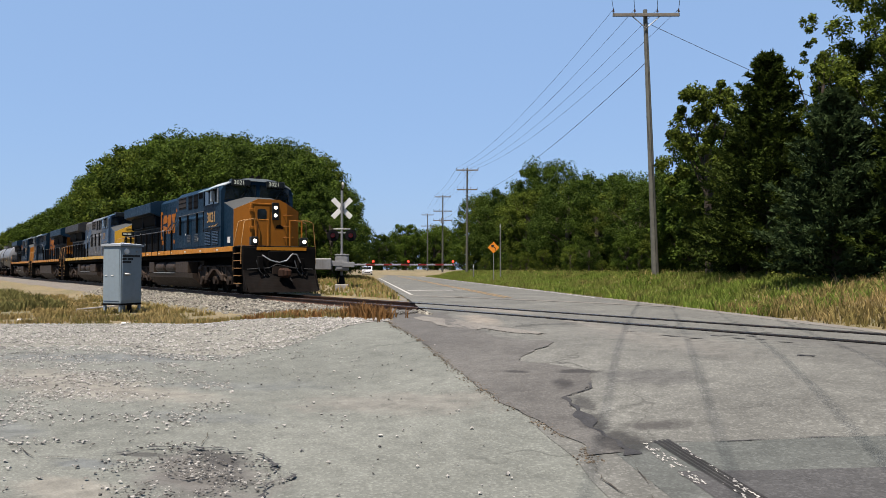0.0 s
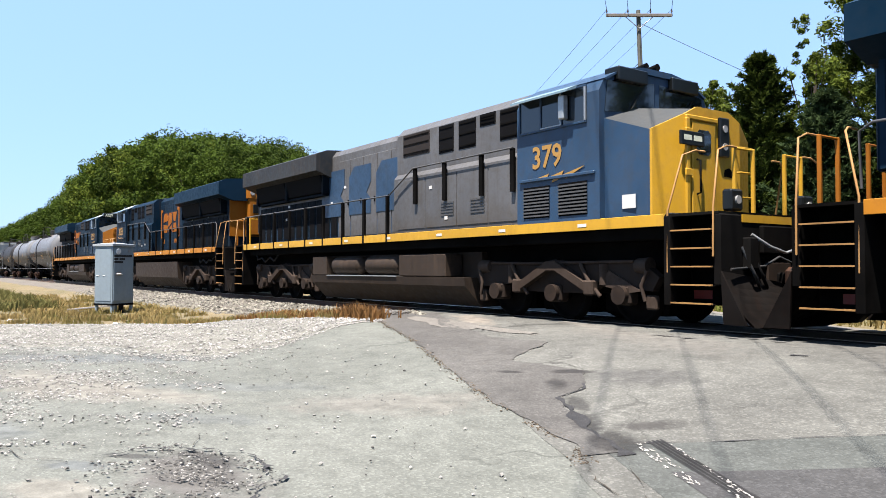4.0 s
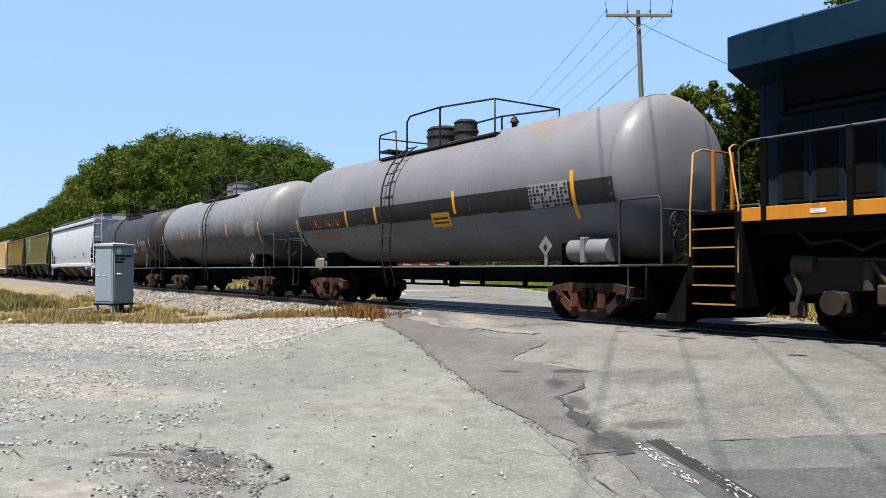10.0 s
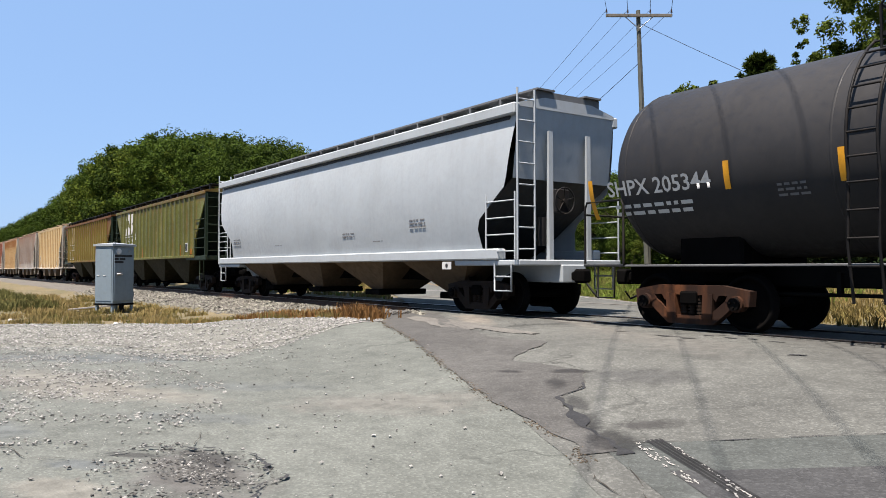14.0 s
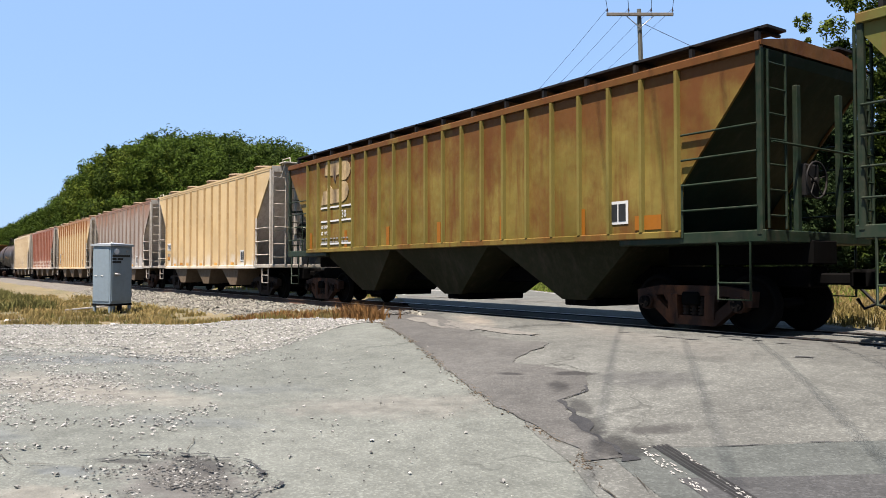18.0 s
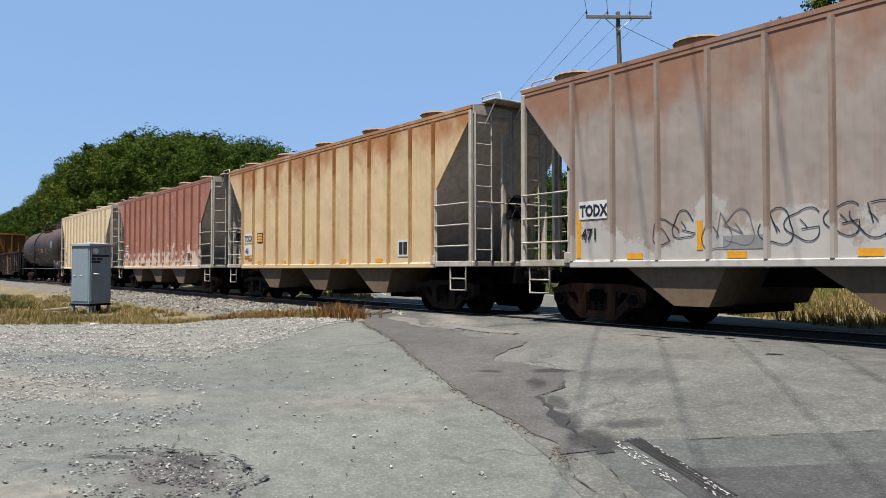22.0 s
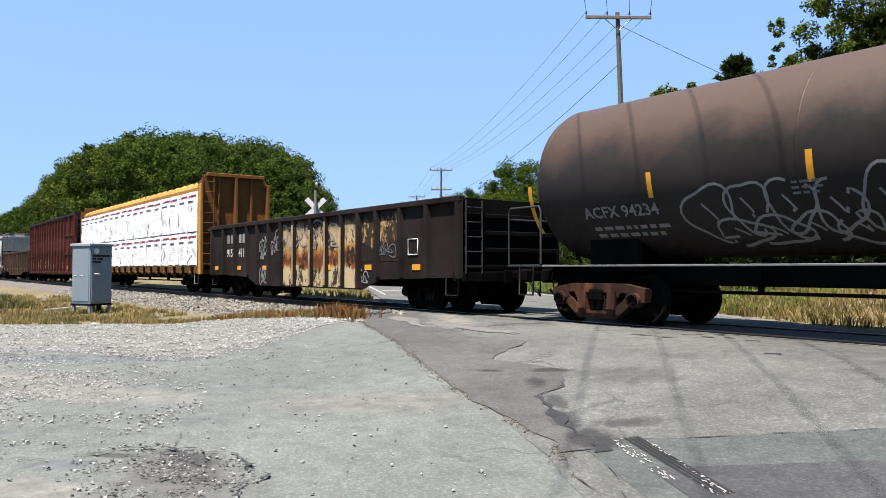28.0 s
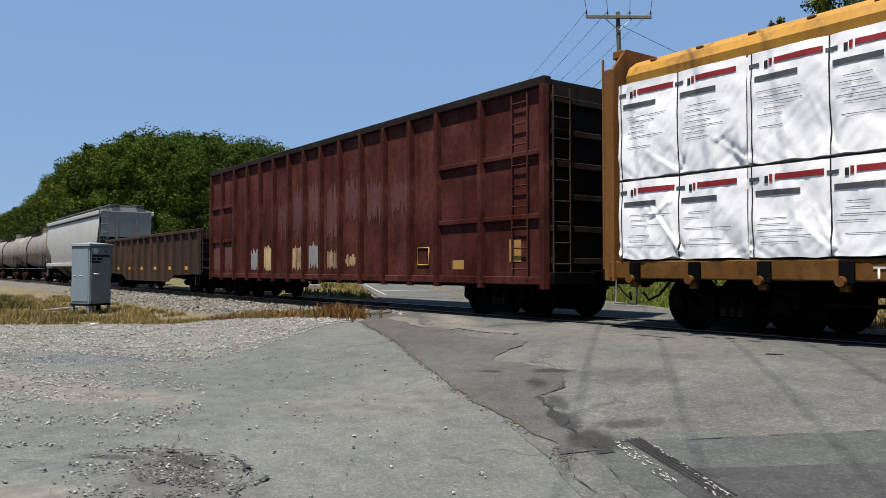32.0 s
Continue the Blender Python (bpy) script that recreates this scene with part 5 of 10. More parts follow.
# ---------------------------------------------------------------- relay case
def relay_case():
    to_eye = Vector((0.977, -0.215, 0))
    across = Vector((0.215, 0.977, 0))
    ex = across * 0.716 - to_eye * 0.698
    ey = across * -0.698 - to_eye * 0.716
    corner = Vector((-26.6, -6.2, -0.38))
    m = Matrix(((-ex.x, -ey.x, 0, corner.x), (-ex.y, -ey.y, 0, corner.y), (0, 0, 1, corner.z), (0, 0, 0, 1)))
    # the corner between the printed face (y = 0) and the side (x = 0) is the origin
    case = thing("relay_case", "grey-blue metal relay case on short legs in dry grass", "relay cabinet", at=m)
    W, D = 0.90, 0.78
    part("case_body", Shape().box(-W, 0, -D, 0, 0.26, 2.14, 0.012), M_CASE, case)
    s = Shape()
    a, b = (-W - 0.05, 0.05, -D - 0.05, 0.05), 2.14
    s.add([(a[0], a[2], b), (a[1], a[2], b), (a[1], a[3], b), (a[0], a[3], b),
           (a[0], a[2], b + 0.07), (a[1], a[2], b + 0.07), (a[1], a[3], b + 0.07), (a[0], a[3], b + 0.07),
           (-W / 2, -D / 2, b + 0.13)],
          [(0, 3, 2, 1), (0, 1, 5, 4), (1, 2, 6, 5), (2, 3, 7, 6), (3, 0, 4, 7), (4, 5, 8), (5, 6, 8), (6, 7, 8), (7, 4, 8)])
    part("lid", s, M_CASELID, case, "pale overhanging lid")
    door = part("door", Shape().box(0.045 - W, -0.045, 0.0, 0.022, 0.34, 2.06, 0.008), M_CASE, case)
    part("handle_plate", Shape().box(-0.36, -0.12, 0.022, 0.034, 1.16, 1.30, 0.006), M_GALV, door)
    part("door_handle", Shape().tube([(-0.16, 0.034, 1.23), (-0.16, 0.075, 1.23), (-0.34, 0.075, 1.22)], 0.02, 8), M_SIGNWHITE, door, "pale turning handle")
    part("round_vent", Shape().cyl((-0.22, 0.022, 1.97), (-0.22, 0.06, 1.97), 0.10, 0.085, n=18), M_SIGNWHITE, door, "white round vent cover")
    part("small_lock", Shape().cyl((-0.66, 0.022, 1.98), (-0.66, 0.045, 1.98), 0.04, n=12), M_GALV, door)
    for k, (x0, x1) in enumerate(((0.05, 0.80), (0.05, 0.22), (0.27, 0.50), (0.05, 0.42))):
        zz = (1.82, 1.72, 1.72, 1.62)[k]
        part("printed_bar", Shape().box(-x1, -x0, 0.022, 0.027, zz - 0.036, zz + 0.036), M_PRINT, door, "black line of unreadable print")
    for zz in (0.55, 1.2, 1.85):
        part("hinge", Shape().cyl((0.03 - W, 0.018, zz - 0.07), (0.03 - W, 0.018, zz + 0.07), 0.018, n=8), M_GALV, case)
    part("side_panel", Shape().box(0.0, 0.016, -D + 0.05, -0.05, 0.34, 2.06, 0.006), M_CASE, case)
    for y in (-0.62, -0.34):
        part("panel_clip", Shape().box(0.016, 0.03, y - 0.05, y + 0.05, 1.16, 1.19), M_SIGNWHITE, case)
    part("base_frame", Shape().box(-W - 0.01, 0.01, -D - 0.01, 0.01, 0.20, 0.26, 0.006), M_DARKLAMP, case)
    for x in (-0.05, 0.05 - W):
        for y in (-0.05, -D + 0.05):
            part("leg", Shape().box(x - 0.04, x + 0.04, y - 0.04, y + 0.04, -0.25, 0.20, 0.005), M_CASE, case)
    for x in (-0.42, -0.52):
        part("conduit", Shape().cyl((x, -0.1, -0.25), (x, -0.1, 0.22), 0.045, n=10), M_DARKLAMP, case)
    for h, name in ((Vector((-0.14, -0.08, 0)), "lifting_eye"), (Vector((0.1 - W, -D + 0.1, 0)), "lifting_eye")):
        part(name, Shape().tube([h + Vector((-0.04, 0, 2.2)), h + Vector((-0.03, 0, 2.27)), h + Vector((0.03, 0, 2.27)), h + Vector((0.04, 0, 2.2))], 0.012, 6), M_GALV, case)


relay_case()


# ---------------------------------------------------------------- road signs
def warning_sign(at, turn):
    sign = thing("warning_sign", "orange diamond warning sign with black bent arrow on steel post", "road sign",
                 at=Matrix.Translation(at) @ Matrix.Rotation(turn, 4, "Z"))
    part("post", Shape().box(-0.03, 0.03, 0.01, 0.05, -2.5, 0.35, 0.004), M_GALV, sign)
    q = Matrix.Rotation(radians(45), 4, "Y")
    s = Shape().box(-0.31, 0.31, -0.006, 0.006, -0.31, 0.31)
    s.v = [tuple(q @ Vector(v)) for v in s.v]
    plate = part("sign_plate", s, M_SIGNORANGE, sign, "orange diamond plate")
    part("arrow", Shape().prism([(0.10, -0.24), (0.16, -0.24), (0.16, -0.02), (0.0, 0.10), (0.07, 0.19), (-0.20, 0.20), (-0.13, -0.03), (-0.05, 0.05), (0.10, -0.05)], 1, -0.012, -0.007), M_PRINT, plate, "black bent arrow")


warning_sign((-45.7, 24.3, 2.65), radians(53))


def marker_post(at, h, mat, label):
    post = thing("marker_post", label, "marker post", at=Matrix.Translation(at))
    part("post", Shape().box(-0.05, 0.05, -0.02, 0.02, 0, h, 0.006), mat, post)
    part("reflector", Shape().box(-0.04, 0.04, -0.026, -0.02, h - 0.26, h - 0.1, 0.002), M_SIGNWHITE, post)


marker_post((-46.5, 23.0, 0.45), 0.95, M_GALV, "slim pale marker post in the roadside grass")
marker_post((-44.0, 23.6, 0.45), 3.9, M_GALV, "thin grey steel post beside the wood")


# ---------------------------------------------------------------- far car
def far_car():
    car = thing("car", "white car standing far off on the road behind the crossing", "car",
                at=Matrix.Translation((-116.0, 52.0, 0.0)) @ Matrix.Rotation(math.atan2(-0.475, 0.88), 4, "Z"))
    side = [(-2.15, 0.32), (2.2, 0.30), (2.25, 0.62), (2.05, 0.78), (1.15, 0.95), (0.45, 1.44), (-0.9, 1.50), (-1.75, 1.05), (-2.15, 0.98)]
    part("body", Shape().prism(side, 1, -0.86, 0.86), M_CARWHITE, car)
    part("windscreen", Shape().add([(1.14, -0.72, 0.975), (1.14, 0.72, 0.975), (0.52, 0.66, 1.42), (0.52, -0.66, 1.42)], [(0, 1, 2, 3)]).box(0.5, 0.52, -0.6, 0.6, 1.40, 1.415), M_CARGLASS, car)
    for sy in (-1, 1):
        part("side_window", Shape().prism([(0.95, 0.98), (0.42, 1.38), (-0.85, 1.42), (-1.5, 1.05)], 1, sy * 0.862, sy * 0.868), M_CARGLASS, car)
        part("headlight", Shape().box(2.12, 2.24, sy * 0.5, sy * 0.8, 0.62, 0.75, 0.02), M_GALV, car)
        for x in (-1.35, 1.38):
            w = part("wheel", Shape().cyl((x, sy * 0.66, 0.32), (x, sy * 0.87, 0.32), 0.32, n=20), M_DARKLAMP, car)
            part("rim", Shape().cyl((x, sy * 0.865, 0.32), (x, sy * 0.885, 0.32), 0.2, n=14), M_GALV, w)
    part("grille", Shape().box(2.2, 2.262, -0.45, 0.45, 0.42, 0.60, 0.01), M_DARKLAMP, car)
    part("bumper", Shape().box(2.1, 2.29, -0.84, 0.84, 0.28, 0.42, 0.03), M_CARWHITE, car)


far_car()


# ---------------------------------------------------------------- litter and a board by the case
def litter(at, label, shape, mat):
    ob = thing("litter", label, "litter", at=Matrix.Translation(at))
    part("scrap", shape, mat, ob)


litter((-23.76, -9.39, -0.43), "white paper cup lying in dry grass", Shape().cyl((0, 0, 0.045), (0.12, 0.08, 0.06), 0.045, 0.035, n=12), M_PAPER)
litter((-21.0, -7.26, -0.42), "pale scrap of paper in dry grass", Shape().box(-0.08, 0.08, -0.05, 0.05, 0.0, 0.05, 0.015), M_PAPER)
timber = thing("board", "pale weathered board lying at the foot of the relay case", "board", at=Matrix.Translation((-28.6, -6.2, -0.30)) @ Matrix.Rotation(radians(70), 4, "Z") @ Matrix.Rotation(radians(-5), 4, "Y"))
part("plank", Shape().box(-1.0, 0.7, -0.09, 0.09, -0.02, 0.03, 0.008), M_CONCRETE, timber)
# ================================================================ the train
V = 10.85            # metres a second
# Darker than grime alone: the shade under the cars is in this colour.
M_UNDER = paint("grimy_shade_dark_underframe", (0.0020, 0.0019, 0.0018), 0.8, dirt=0.3, dirt_colour=(0.0104, 0.0081, 0.0067), streak=0.2, spec=0.02)
M_TRUCK = paint("dusty_truck_iron", (0.020, 0.0135, 0.0098), 0.75, dirt=0.5, dirt_colour=(0.052, 0.033, 0.022), streak=0.2, spec=0.15)
# Dusty iron, paler than M_TRUCK to paint the highlights on the truck gear.
M_TRUCKLIT = paint("truck_iron_dust_and_highlight", (0.0468, 0.0325, 0.0240), 0.8, fade=0.3, dirt=0.5, dirt_colour=(0.03, 0.02, 0.014), streak=0.3, spec=0.15)
M_RUSTIRON = paint("rusty_side_frame", (0.030, 0.0142, 0.0088), 0.8, dirt=0.5, dirt_colour=(0.040, 0.0235, 0.016), rust=0.3, streak=0.3, spec=0.2)
# Wheel steel lowered to near black, to carry the shade they run in.
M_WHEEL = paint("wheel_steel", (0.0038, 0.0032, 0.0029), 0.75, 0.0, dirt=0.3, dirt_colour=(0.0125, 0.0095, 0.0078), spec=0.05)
M_BLACK = plain("black_rubber_hose", (0.0074, 0.0074, 0.0074), 0.6, spec=0.2)
M_BLUE = paint("dark_blue_locomotive_paint", (0.0012, 0.0185, 0.042), 0.42, fade=0.3, dirt=0.10, dirt_colour=(0.012, 0.025, 0.036), streak=0.16, seed=1, spec=0.07)
M_BLUE_DIRTY = paint("dusty_blue_locomotive_paint", (0.0011, 0.0148, 0.0336), 0.5, fade=0.25, dirt=0.10, dirt_colour=(0.052, 0.040, 0.027), streak=0.3, low=1.7, seed=3, spec=0.07)
# Roof blue made lighter than the flanks, with sunlight put into the colour.
M_ROOF = paint("sunlit_roof_paint", (0.0178, 0.0444, 0.071), 0.5, fade=0.4, dirt=0.4, dirt_colour=(0.0888, 0.0888, 0.0814))
M_ORANGE = paint("orange_yellow_paint", (0.315, 0.108, 0.0045), 0.5, fade=0.2, dirt=0.28, dirt_colour=(0.1892, 0.0774, 0.0172), streak=0.22, spec=0.25)
M_STRIPE = paint("yellow_orange_stripe_paint", (0.50, 0.195, 0.010), 0.5, fade=0.25, dirt=0.25, dirt_colour=(0.16, 0.06, 0.016), streak=0.3, spec=0.25)
M_YELLOW = paint("yellow_paint", (0.576, 0.32, 0.016), 0.42, fade=0.2, dirt=0.25, dirt_colour=(0.28, 0.16, 0.03), streak=0.2)
M_LOGO = paint("orange_logo_paint", (0.33, 0.103, 0.011), 0.6, fade=0.2, dirt=0.2, dirt_colour=(0.172, 0.0774, 0.0258), spec=0.1)
# Pale tone that paints sunlight onto the cab roofs.
M_CABROOF = paint("sunlit_cab_roof_tone", (0.36, 0.41, 0.43), 0.5, fade=0.2, dirt=0.2)
M_NOSETOP = paint("grey_anti_slip_paint", (0.055, 0.062, 0.066), 0.8, fade=0.2, dirt=0.3, dirt_colour=(0.09, 0.085, 0.075), spec=0.2)
M_RAILGREY = paint("pale_handrail_paint", (0.0650, 0.0675, 0.0700), 0.5, fade=0.2, dirt=0.3)
M_STEPEDGE = paint("worn_step_edge_paint", (0.38, 0.20, 0.06), 0.6, fade=0.3, dirt=0.3, dirt_colour=(0.2, 0.11, 0.05))
M_PLOW = paint("brown_black_plow_steel", (0.0042, 0.0032, 0.0027), 0.7, fade=0.3, dirt=0.22, dirt_colour=(0.016, 0.009, 0.0065), streak=0.3, spec=0.04)
M_NUMBER = paint("gold_number_paint", (0.43, 0.235, 0.055), 0.5, fade=0.15, dirt=0.15)
M_GREYLOCO = paint("weathered_grey_paint", (0.1009, 0.1032, 0.1078), 0.5, fade=0.3, dirt=0.4, dirt_colour=(0.0666, 0.0555, 0.0407), streak=0.4, low=2.1, seed=5)
# Sooty grey; the smooth hoppers also use it as painted shade.
M_GREYDARK = paint("sooty_and_shade_grey_paint", (0.0255, 0.0305, 0.0355), 0.55, fade=0.3, dirt=0.4, streak=0.4, seed=6, spec=0.2)
M_OLDBLUE = paint("older_blue_paint", (0.0186, 0.0559, 0.1172), 0.42, fade=0.3, dirt=0.3, dirt_colour=(0.0444, 0.0444, 0.0407), streak=0.3, seed=7)
M_BRONZE = paint("dusty_tank_paint", (0.0293, 0.0203, 0.0140), 0.6, fade=0.25, dirt=0.3, dirt_colour=(0.1148, 0.0756, 0.0486), streak=0.25, spec=0.2)
M_GRILLE = plain("dark_grille", (0.0044, 0.0044, 0.0052), 0.8, spec=0.1)
# Exhaust soot, blackened further with the shade under the radiator wing.
M_SOOTSHADE = paint("soot_and_shade_steel", (0.0012, 0.0065, 0.0125), 0.6, fade=0.3, dirt=0.25, dirt_colour=(0.006, 0.005, 0.004), streak=0.3, seed=8, spec=0.05)
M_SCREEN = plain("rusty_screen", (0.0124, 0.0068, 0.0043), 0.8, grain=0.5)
M_GLASS = plain("dark_cab_glass", (0.012, 0.017, 0.022), 0.05, 0.0, grain=0.1, bump=0.0, spec=1.4)
M_ALU = plain("bare_window_frame", (0.465, 0.4875, 0.495), 0.35, 0.6)
M_AWNING = plain("pale_blue_awning", (0.1776, 0.2723, 0.3315), 0.5)
M_WHITE = paint("white_stencil_paint", (0.684, 0.684, 0.665), 0.6, fade=0.15, dirt=0.2, dirt_colour=(0.3, 0.28, 0.25), streak=0)
M_REFLECT = plain("yellow_reflector", (0.78, 0.36, 0.02), 0.35, grain=0.2)
M_LAMP = glow("lit_headlight", (1.0, 0.90, 0.68), 3.3)
M_LENS = plain("unlit_lamp_lens", (0.407, 0.4144, 0.407), 0.15, 0.2, bump=0)
M_SIGNBOX = plain("black_number_box", (0.0074, 0.0089, 0.0089), 0.3)
M_SIGNTEXT = plain("pale_number_glyphs", (0.75, 0.78, 0.62), 0.4)
M_RED = paint("red_paint", (0.259, 0.0259, 0.0222), 0.5)


def lettering(text, size, bold=0.0, width=1.0):
    """Letters as a flat mesh, upright in x and z, facing -y, starting at the origin."""
    cu = bpy.data.curves.new("lettering", "FONT")
    cu.body, cu.size, cu.offset, cu.resolution_u = text, size, bold, 2
    ob = bpy.data.objects.new("lettering", cu)
    scene.collection.objects.link(ob)
    me = bpy.data.meshes.new_from_object(ob.evaluated_get(bpy.context.evaluated_depsgraph_get()))
    bpy.data.objects.remove(ob)
    me.transform(Matrix.Diagonal((width, 1, 1, 1)))
    me.transform(pose(0, 0, 0, 90))
    me.materials.clear()
    return me


def write(parent, text, x, y, z, size, material, side=-1, bold=0.0, width=1.0, tilt=0.0, label="", name="lettering"):
    """Puts letters on a car's flank; side 1 is the flank that faces +y."""
    ob = part(name, lettering(text, size, bold, width), material, parent, label)
    ob.matrix_basis = pose(x, y, z, tilt, 0, 0) if side < 0 else pose(x, y, z, 0, 0, 180) @ pose(0, 0, 0, tilt)
    return ob


def stencil(parent, x, y, z, w, rows, h=0.05, gap=0.09, material=None, name="stencilled_text", seed=1):
    """Lines of small lettering that cannot be read, as bars."""
    r = random.Random(seed)
    s = Shape()
    for i in range(rows):
        a = x
        while a < x + w:
            b = a + r.uniform(0.06, 0.22)
            s.box(a, min(b, x + w), y - 0.004, y + 0.004, z - i * gap - h, z - i * gap)
            a = b + r.uniform(0.03, 0.08)
    return part(name, s, material or M_WHITE, parent, kind="stuff")


MESHES = {}


def shared(key, make):
    if key not in MESHES:
        MESHES[key] = make()
    return MESHES[key]


def wheelset_shape(r, gauge=0.7525):
    s = Shape()
    for k in (-1, 1):
        y = k * gauge
        prof = [(0.0, 0.09), (0.035, 0.10), (0.02, 0.16), (-0.01, r * 0.55), (-0.02, r - 0.075), (0.045, r - 0.07), (0.05, r - 0.012), (-0.05, r), (-0.062, r + 0.028), (-0.085, r + 0.022), (-0.09, r - 0.07), (-0.045, r * 0.55), (-0.05, 0.16), (-0.09, 0.10)]
        n = 28
        v, f = [], []
        for a, rad in prof:
            for i in range(n):
                t = 2 * math.pi * i / n
                v.append((rad * math.cos(t), y + k * (0.02 + a), rad * math.sin(t)))
        for i in range(len(prof) - 1):
            for j in range(n):
                q = (i * n + j, i * n + (j + 1) % n, (i + 1) * n + (j + 1) % n, (i + 1) * n + j)
                f.append(q if k < 0 else q[::-1])
        s.add(v, f, True)
    s.cyl((0, -1.12, 0), (0, 1.12, 0), 0.085, n=12)
    for k in (-1, 1):
        s.cyl((0, k * 1.02, 0), (0, k * 1.2, 0), 0.10, n=12)
        for i in range(3):
            a = 2.1 * i
            s.cyl((0.055 * math.cos(a), k * 1.19, 0.055 * math.sin(a)), (0.055 * math.cos(a), k * 1.225, 0.055 * math.sin(a)), 0.018, n=6)
    return s


WHEELS = {"freight": [], "loco": [], "loco_back": []}


def add_wheelset(parent, x, r, kind):
    """A pair of wheels on its axle; its place lies in the parent inverse, so that it only turns."""
    me = shared(("wheelset", r), lambda: wheelset_shape(r).mesh("wheelset"))
    ob = part("wheelset", me, M_WHEEL, parent, "steel wheels coloured dark for the shade beneath the cars")
    ob.matrix_parent_inverse = Matrix.Translation((x, 0, r))
    WHEELS[kind].append(ob)
    return ob


def freight_frame(y):
    """A stout cast side frame with two triangular openings and a spring window."""
    s = Shape()
    k = 1 if y > 0 else -1
    a, b = y - 0.08, y + 0.08
    s.prism([(-1.10, 0.66), (-0.62, 0.74), (0.62, 0.74), (1.10, 0.66), (1.10, 0.53), (0.64, 0.58), (-0.64, 0.58), (-1.10, 0.53)], 1, a, b)
    s.prism([(-0.86, 0.44), (-0.44, 0.10), (0.44, 0.10), (0.86, 0.44), (0.68, 0.50), (0.36, 0.25), (-0.36, 0.25), (-0.68, 0.50)], 1, a, b)
    for q in (-1, 1):
        s.prism([(q * 0.27, 0.60), (q * 0.46, 0.60), (q * 0.44, 0.20), (q * 0.25, 0.20)], 1, a - 0.03, b + 0.03)
        s.prism([(q * 0.68, 0.50), (q * 0.86, 0.42), (q * 1.10, 0.42), (q * 1.12, 0.66), (q * 0.74, 0.62)], 1, a - 0.01, b + 0.01)
        s.cyl((q * 0.89, y - 0.03 * k, 0.457), (q * 0.89, y + 0.15 * k, 0.457), 0.13, n=14)
        s.cyl((q * 0.89, y + 0.15 * k, 0.457), (q * 0.89, y + 0.18 * k, 0.457), 0.07, n=8)
        s.prism([(q * 0.42, 0.58), (q * 0.56, 0.58), (q * 0.50, 0.48)], 1, a, b)
    return s


def springs(y):
    s = Shape()
    for q in (-0.15, 0.0, 0.15):
        for i in range(5):
            z = 0.27 + 0.055 * i
            s.cyl((q, y, z), (q, y, z + 0.032), 0.068, n=10)
        s.cyl((q, y, 0.26), (q, y, 0.56), 0.045, n=8)
    return s


def add_truck(car, x, iron=None):
    iron = iron or M_RUSTIRON
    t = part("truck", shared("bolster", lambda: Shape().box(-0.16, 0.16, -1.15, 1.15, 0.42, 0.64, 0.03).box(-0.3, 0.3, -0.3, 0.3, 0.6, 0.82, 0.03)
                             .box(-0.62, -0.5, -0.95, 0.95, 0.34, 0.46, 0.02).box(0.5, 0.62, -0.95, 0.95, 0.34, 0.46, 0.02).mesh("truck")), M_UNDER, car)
    t.matrix_basis = pose(x, 0, 0)
    for y in (-1.0, 1.0):
        me = shared(("frame", y, iron.name), lambda: freight_frame(y).mesh("side_frame"))
        part("side_frame", me, iron, t, "rusty cast side frame")
        part("spring_nest", shared(("springs", y), lambda: springs(y).mesh("spring_nest")), M_TRUCK, t)
    part("brake_beam", shared("brake_beams", lambda: Shape().box(-0.42, -0.32, -0.9, 0.9, 0.22, 0.42, 0.02).box(0.32, 0.42, -0.9, 0.9, 0.22, 0.42, 0.02).box(-0.4, 0.4, -0.16, 0.16, 0.2, 0.46, 0.02).mesh("brake_beam")), M_UNDER, t)
    for q in (-0.89, 0.89):
        add_wheelset(t, q, 0.457, "freight")
    return t


def wheel_rim(x, y, z, r, shape=None):
    """A spoked hand wheel that faces along x."""
    s = shape or Shape()
    s.tube([(x, y + r * math.cos(2 * math.pi * i / 16), z + r * math.sin(2 * math.pi * i / 16)) for i in range(17)], 0.018, 5)
    for i in range(5):
        a = 2 * math.pi * i / 5 + 0.3
        s.tube([(x - 0.03, y, z), (x, y + r * math.cos(a), z + r * math.sin(a))], 0.012, 4)
    return s.cyl((x - 0.1, y, z), (x + 0.02, y, z), 0.045, n=8)


def coupler(car, x, z=0.86):
    k = 1 if x > 0 else -1
    s = Shape().box(x - k * 0.95, x - k * 0.25, -0.09, 0.09, z - 0.09, z + 0.09, 0.03).box(x - k * 0.3, x, -0.16, 0.13, z - 0.15, z + 0.15, 0.05)
    c = part("coupler", s, M_UNDER, car)
    part("air_hose", Shape().tube([(x - k * 0.5, 0.35, z - 0.05), (x - k * 0.2, 0.36, z - 0.35), (x, 0.30, z - 0.45), (x + k * 0.05, 0.2, z - 0.3)], 0.025), M_BLACK, c)
    return c


def ladder(car, x0, x1, y, z0, z1, n, material, name="ladder", r=0.016, dy=0.0):
    s = Shape()
    s.tube([(x0, y, z0), (x0, y + dy, z1)], r * 1.4, 5)
    s.tube([(x1, y, z0), (x1, y + dy, z1)], r * 1.4, 5)
    for i in range(n):
        t = (i + 0.5) / n
        s.tube([(x0, y + dy * t, z0 + (z1 - z0) * t), (x1, y + dy * t, z0 + (z1 - z0) * t)], r, 5)
    return part(name, s, material, car)


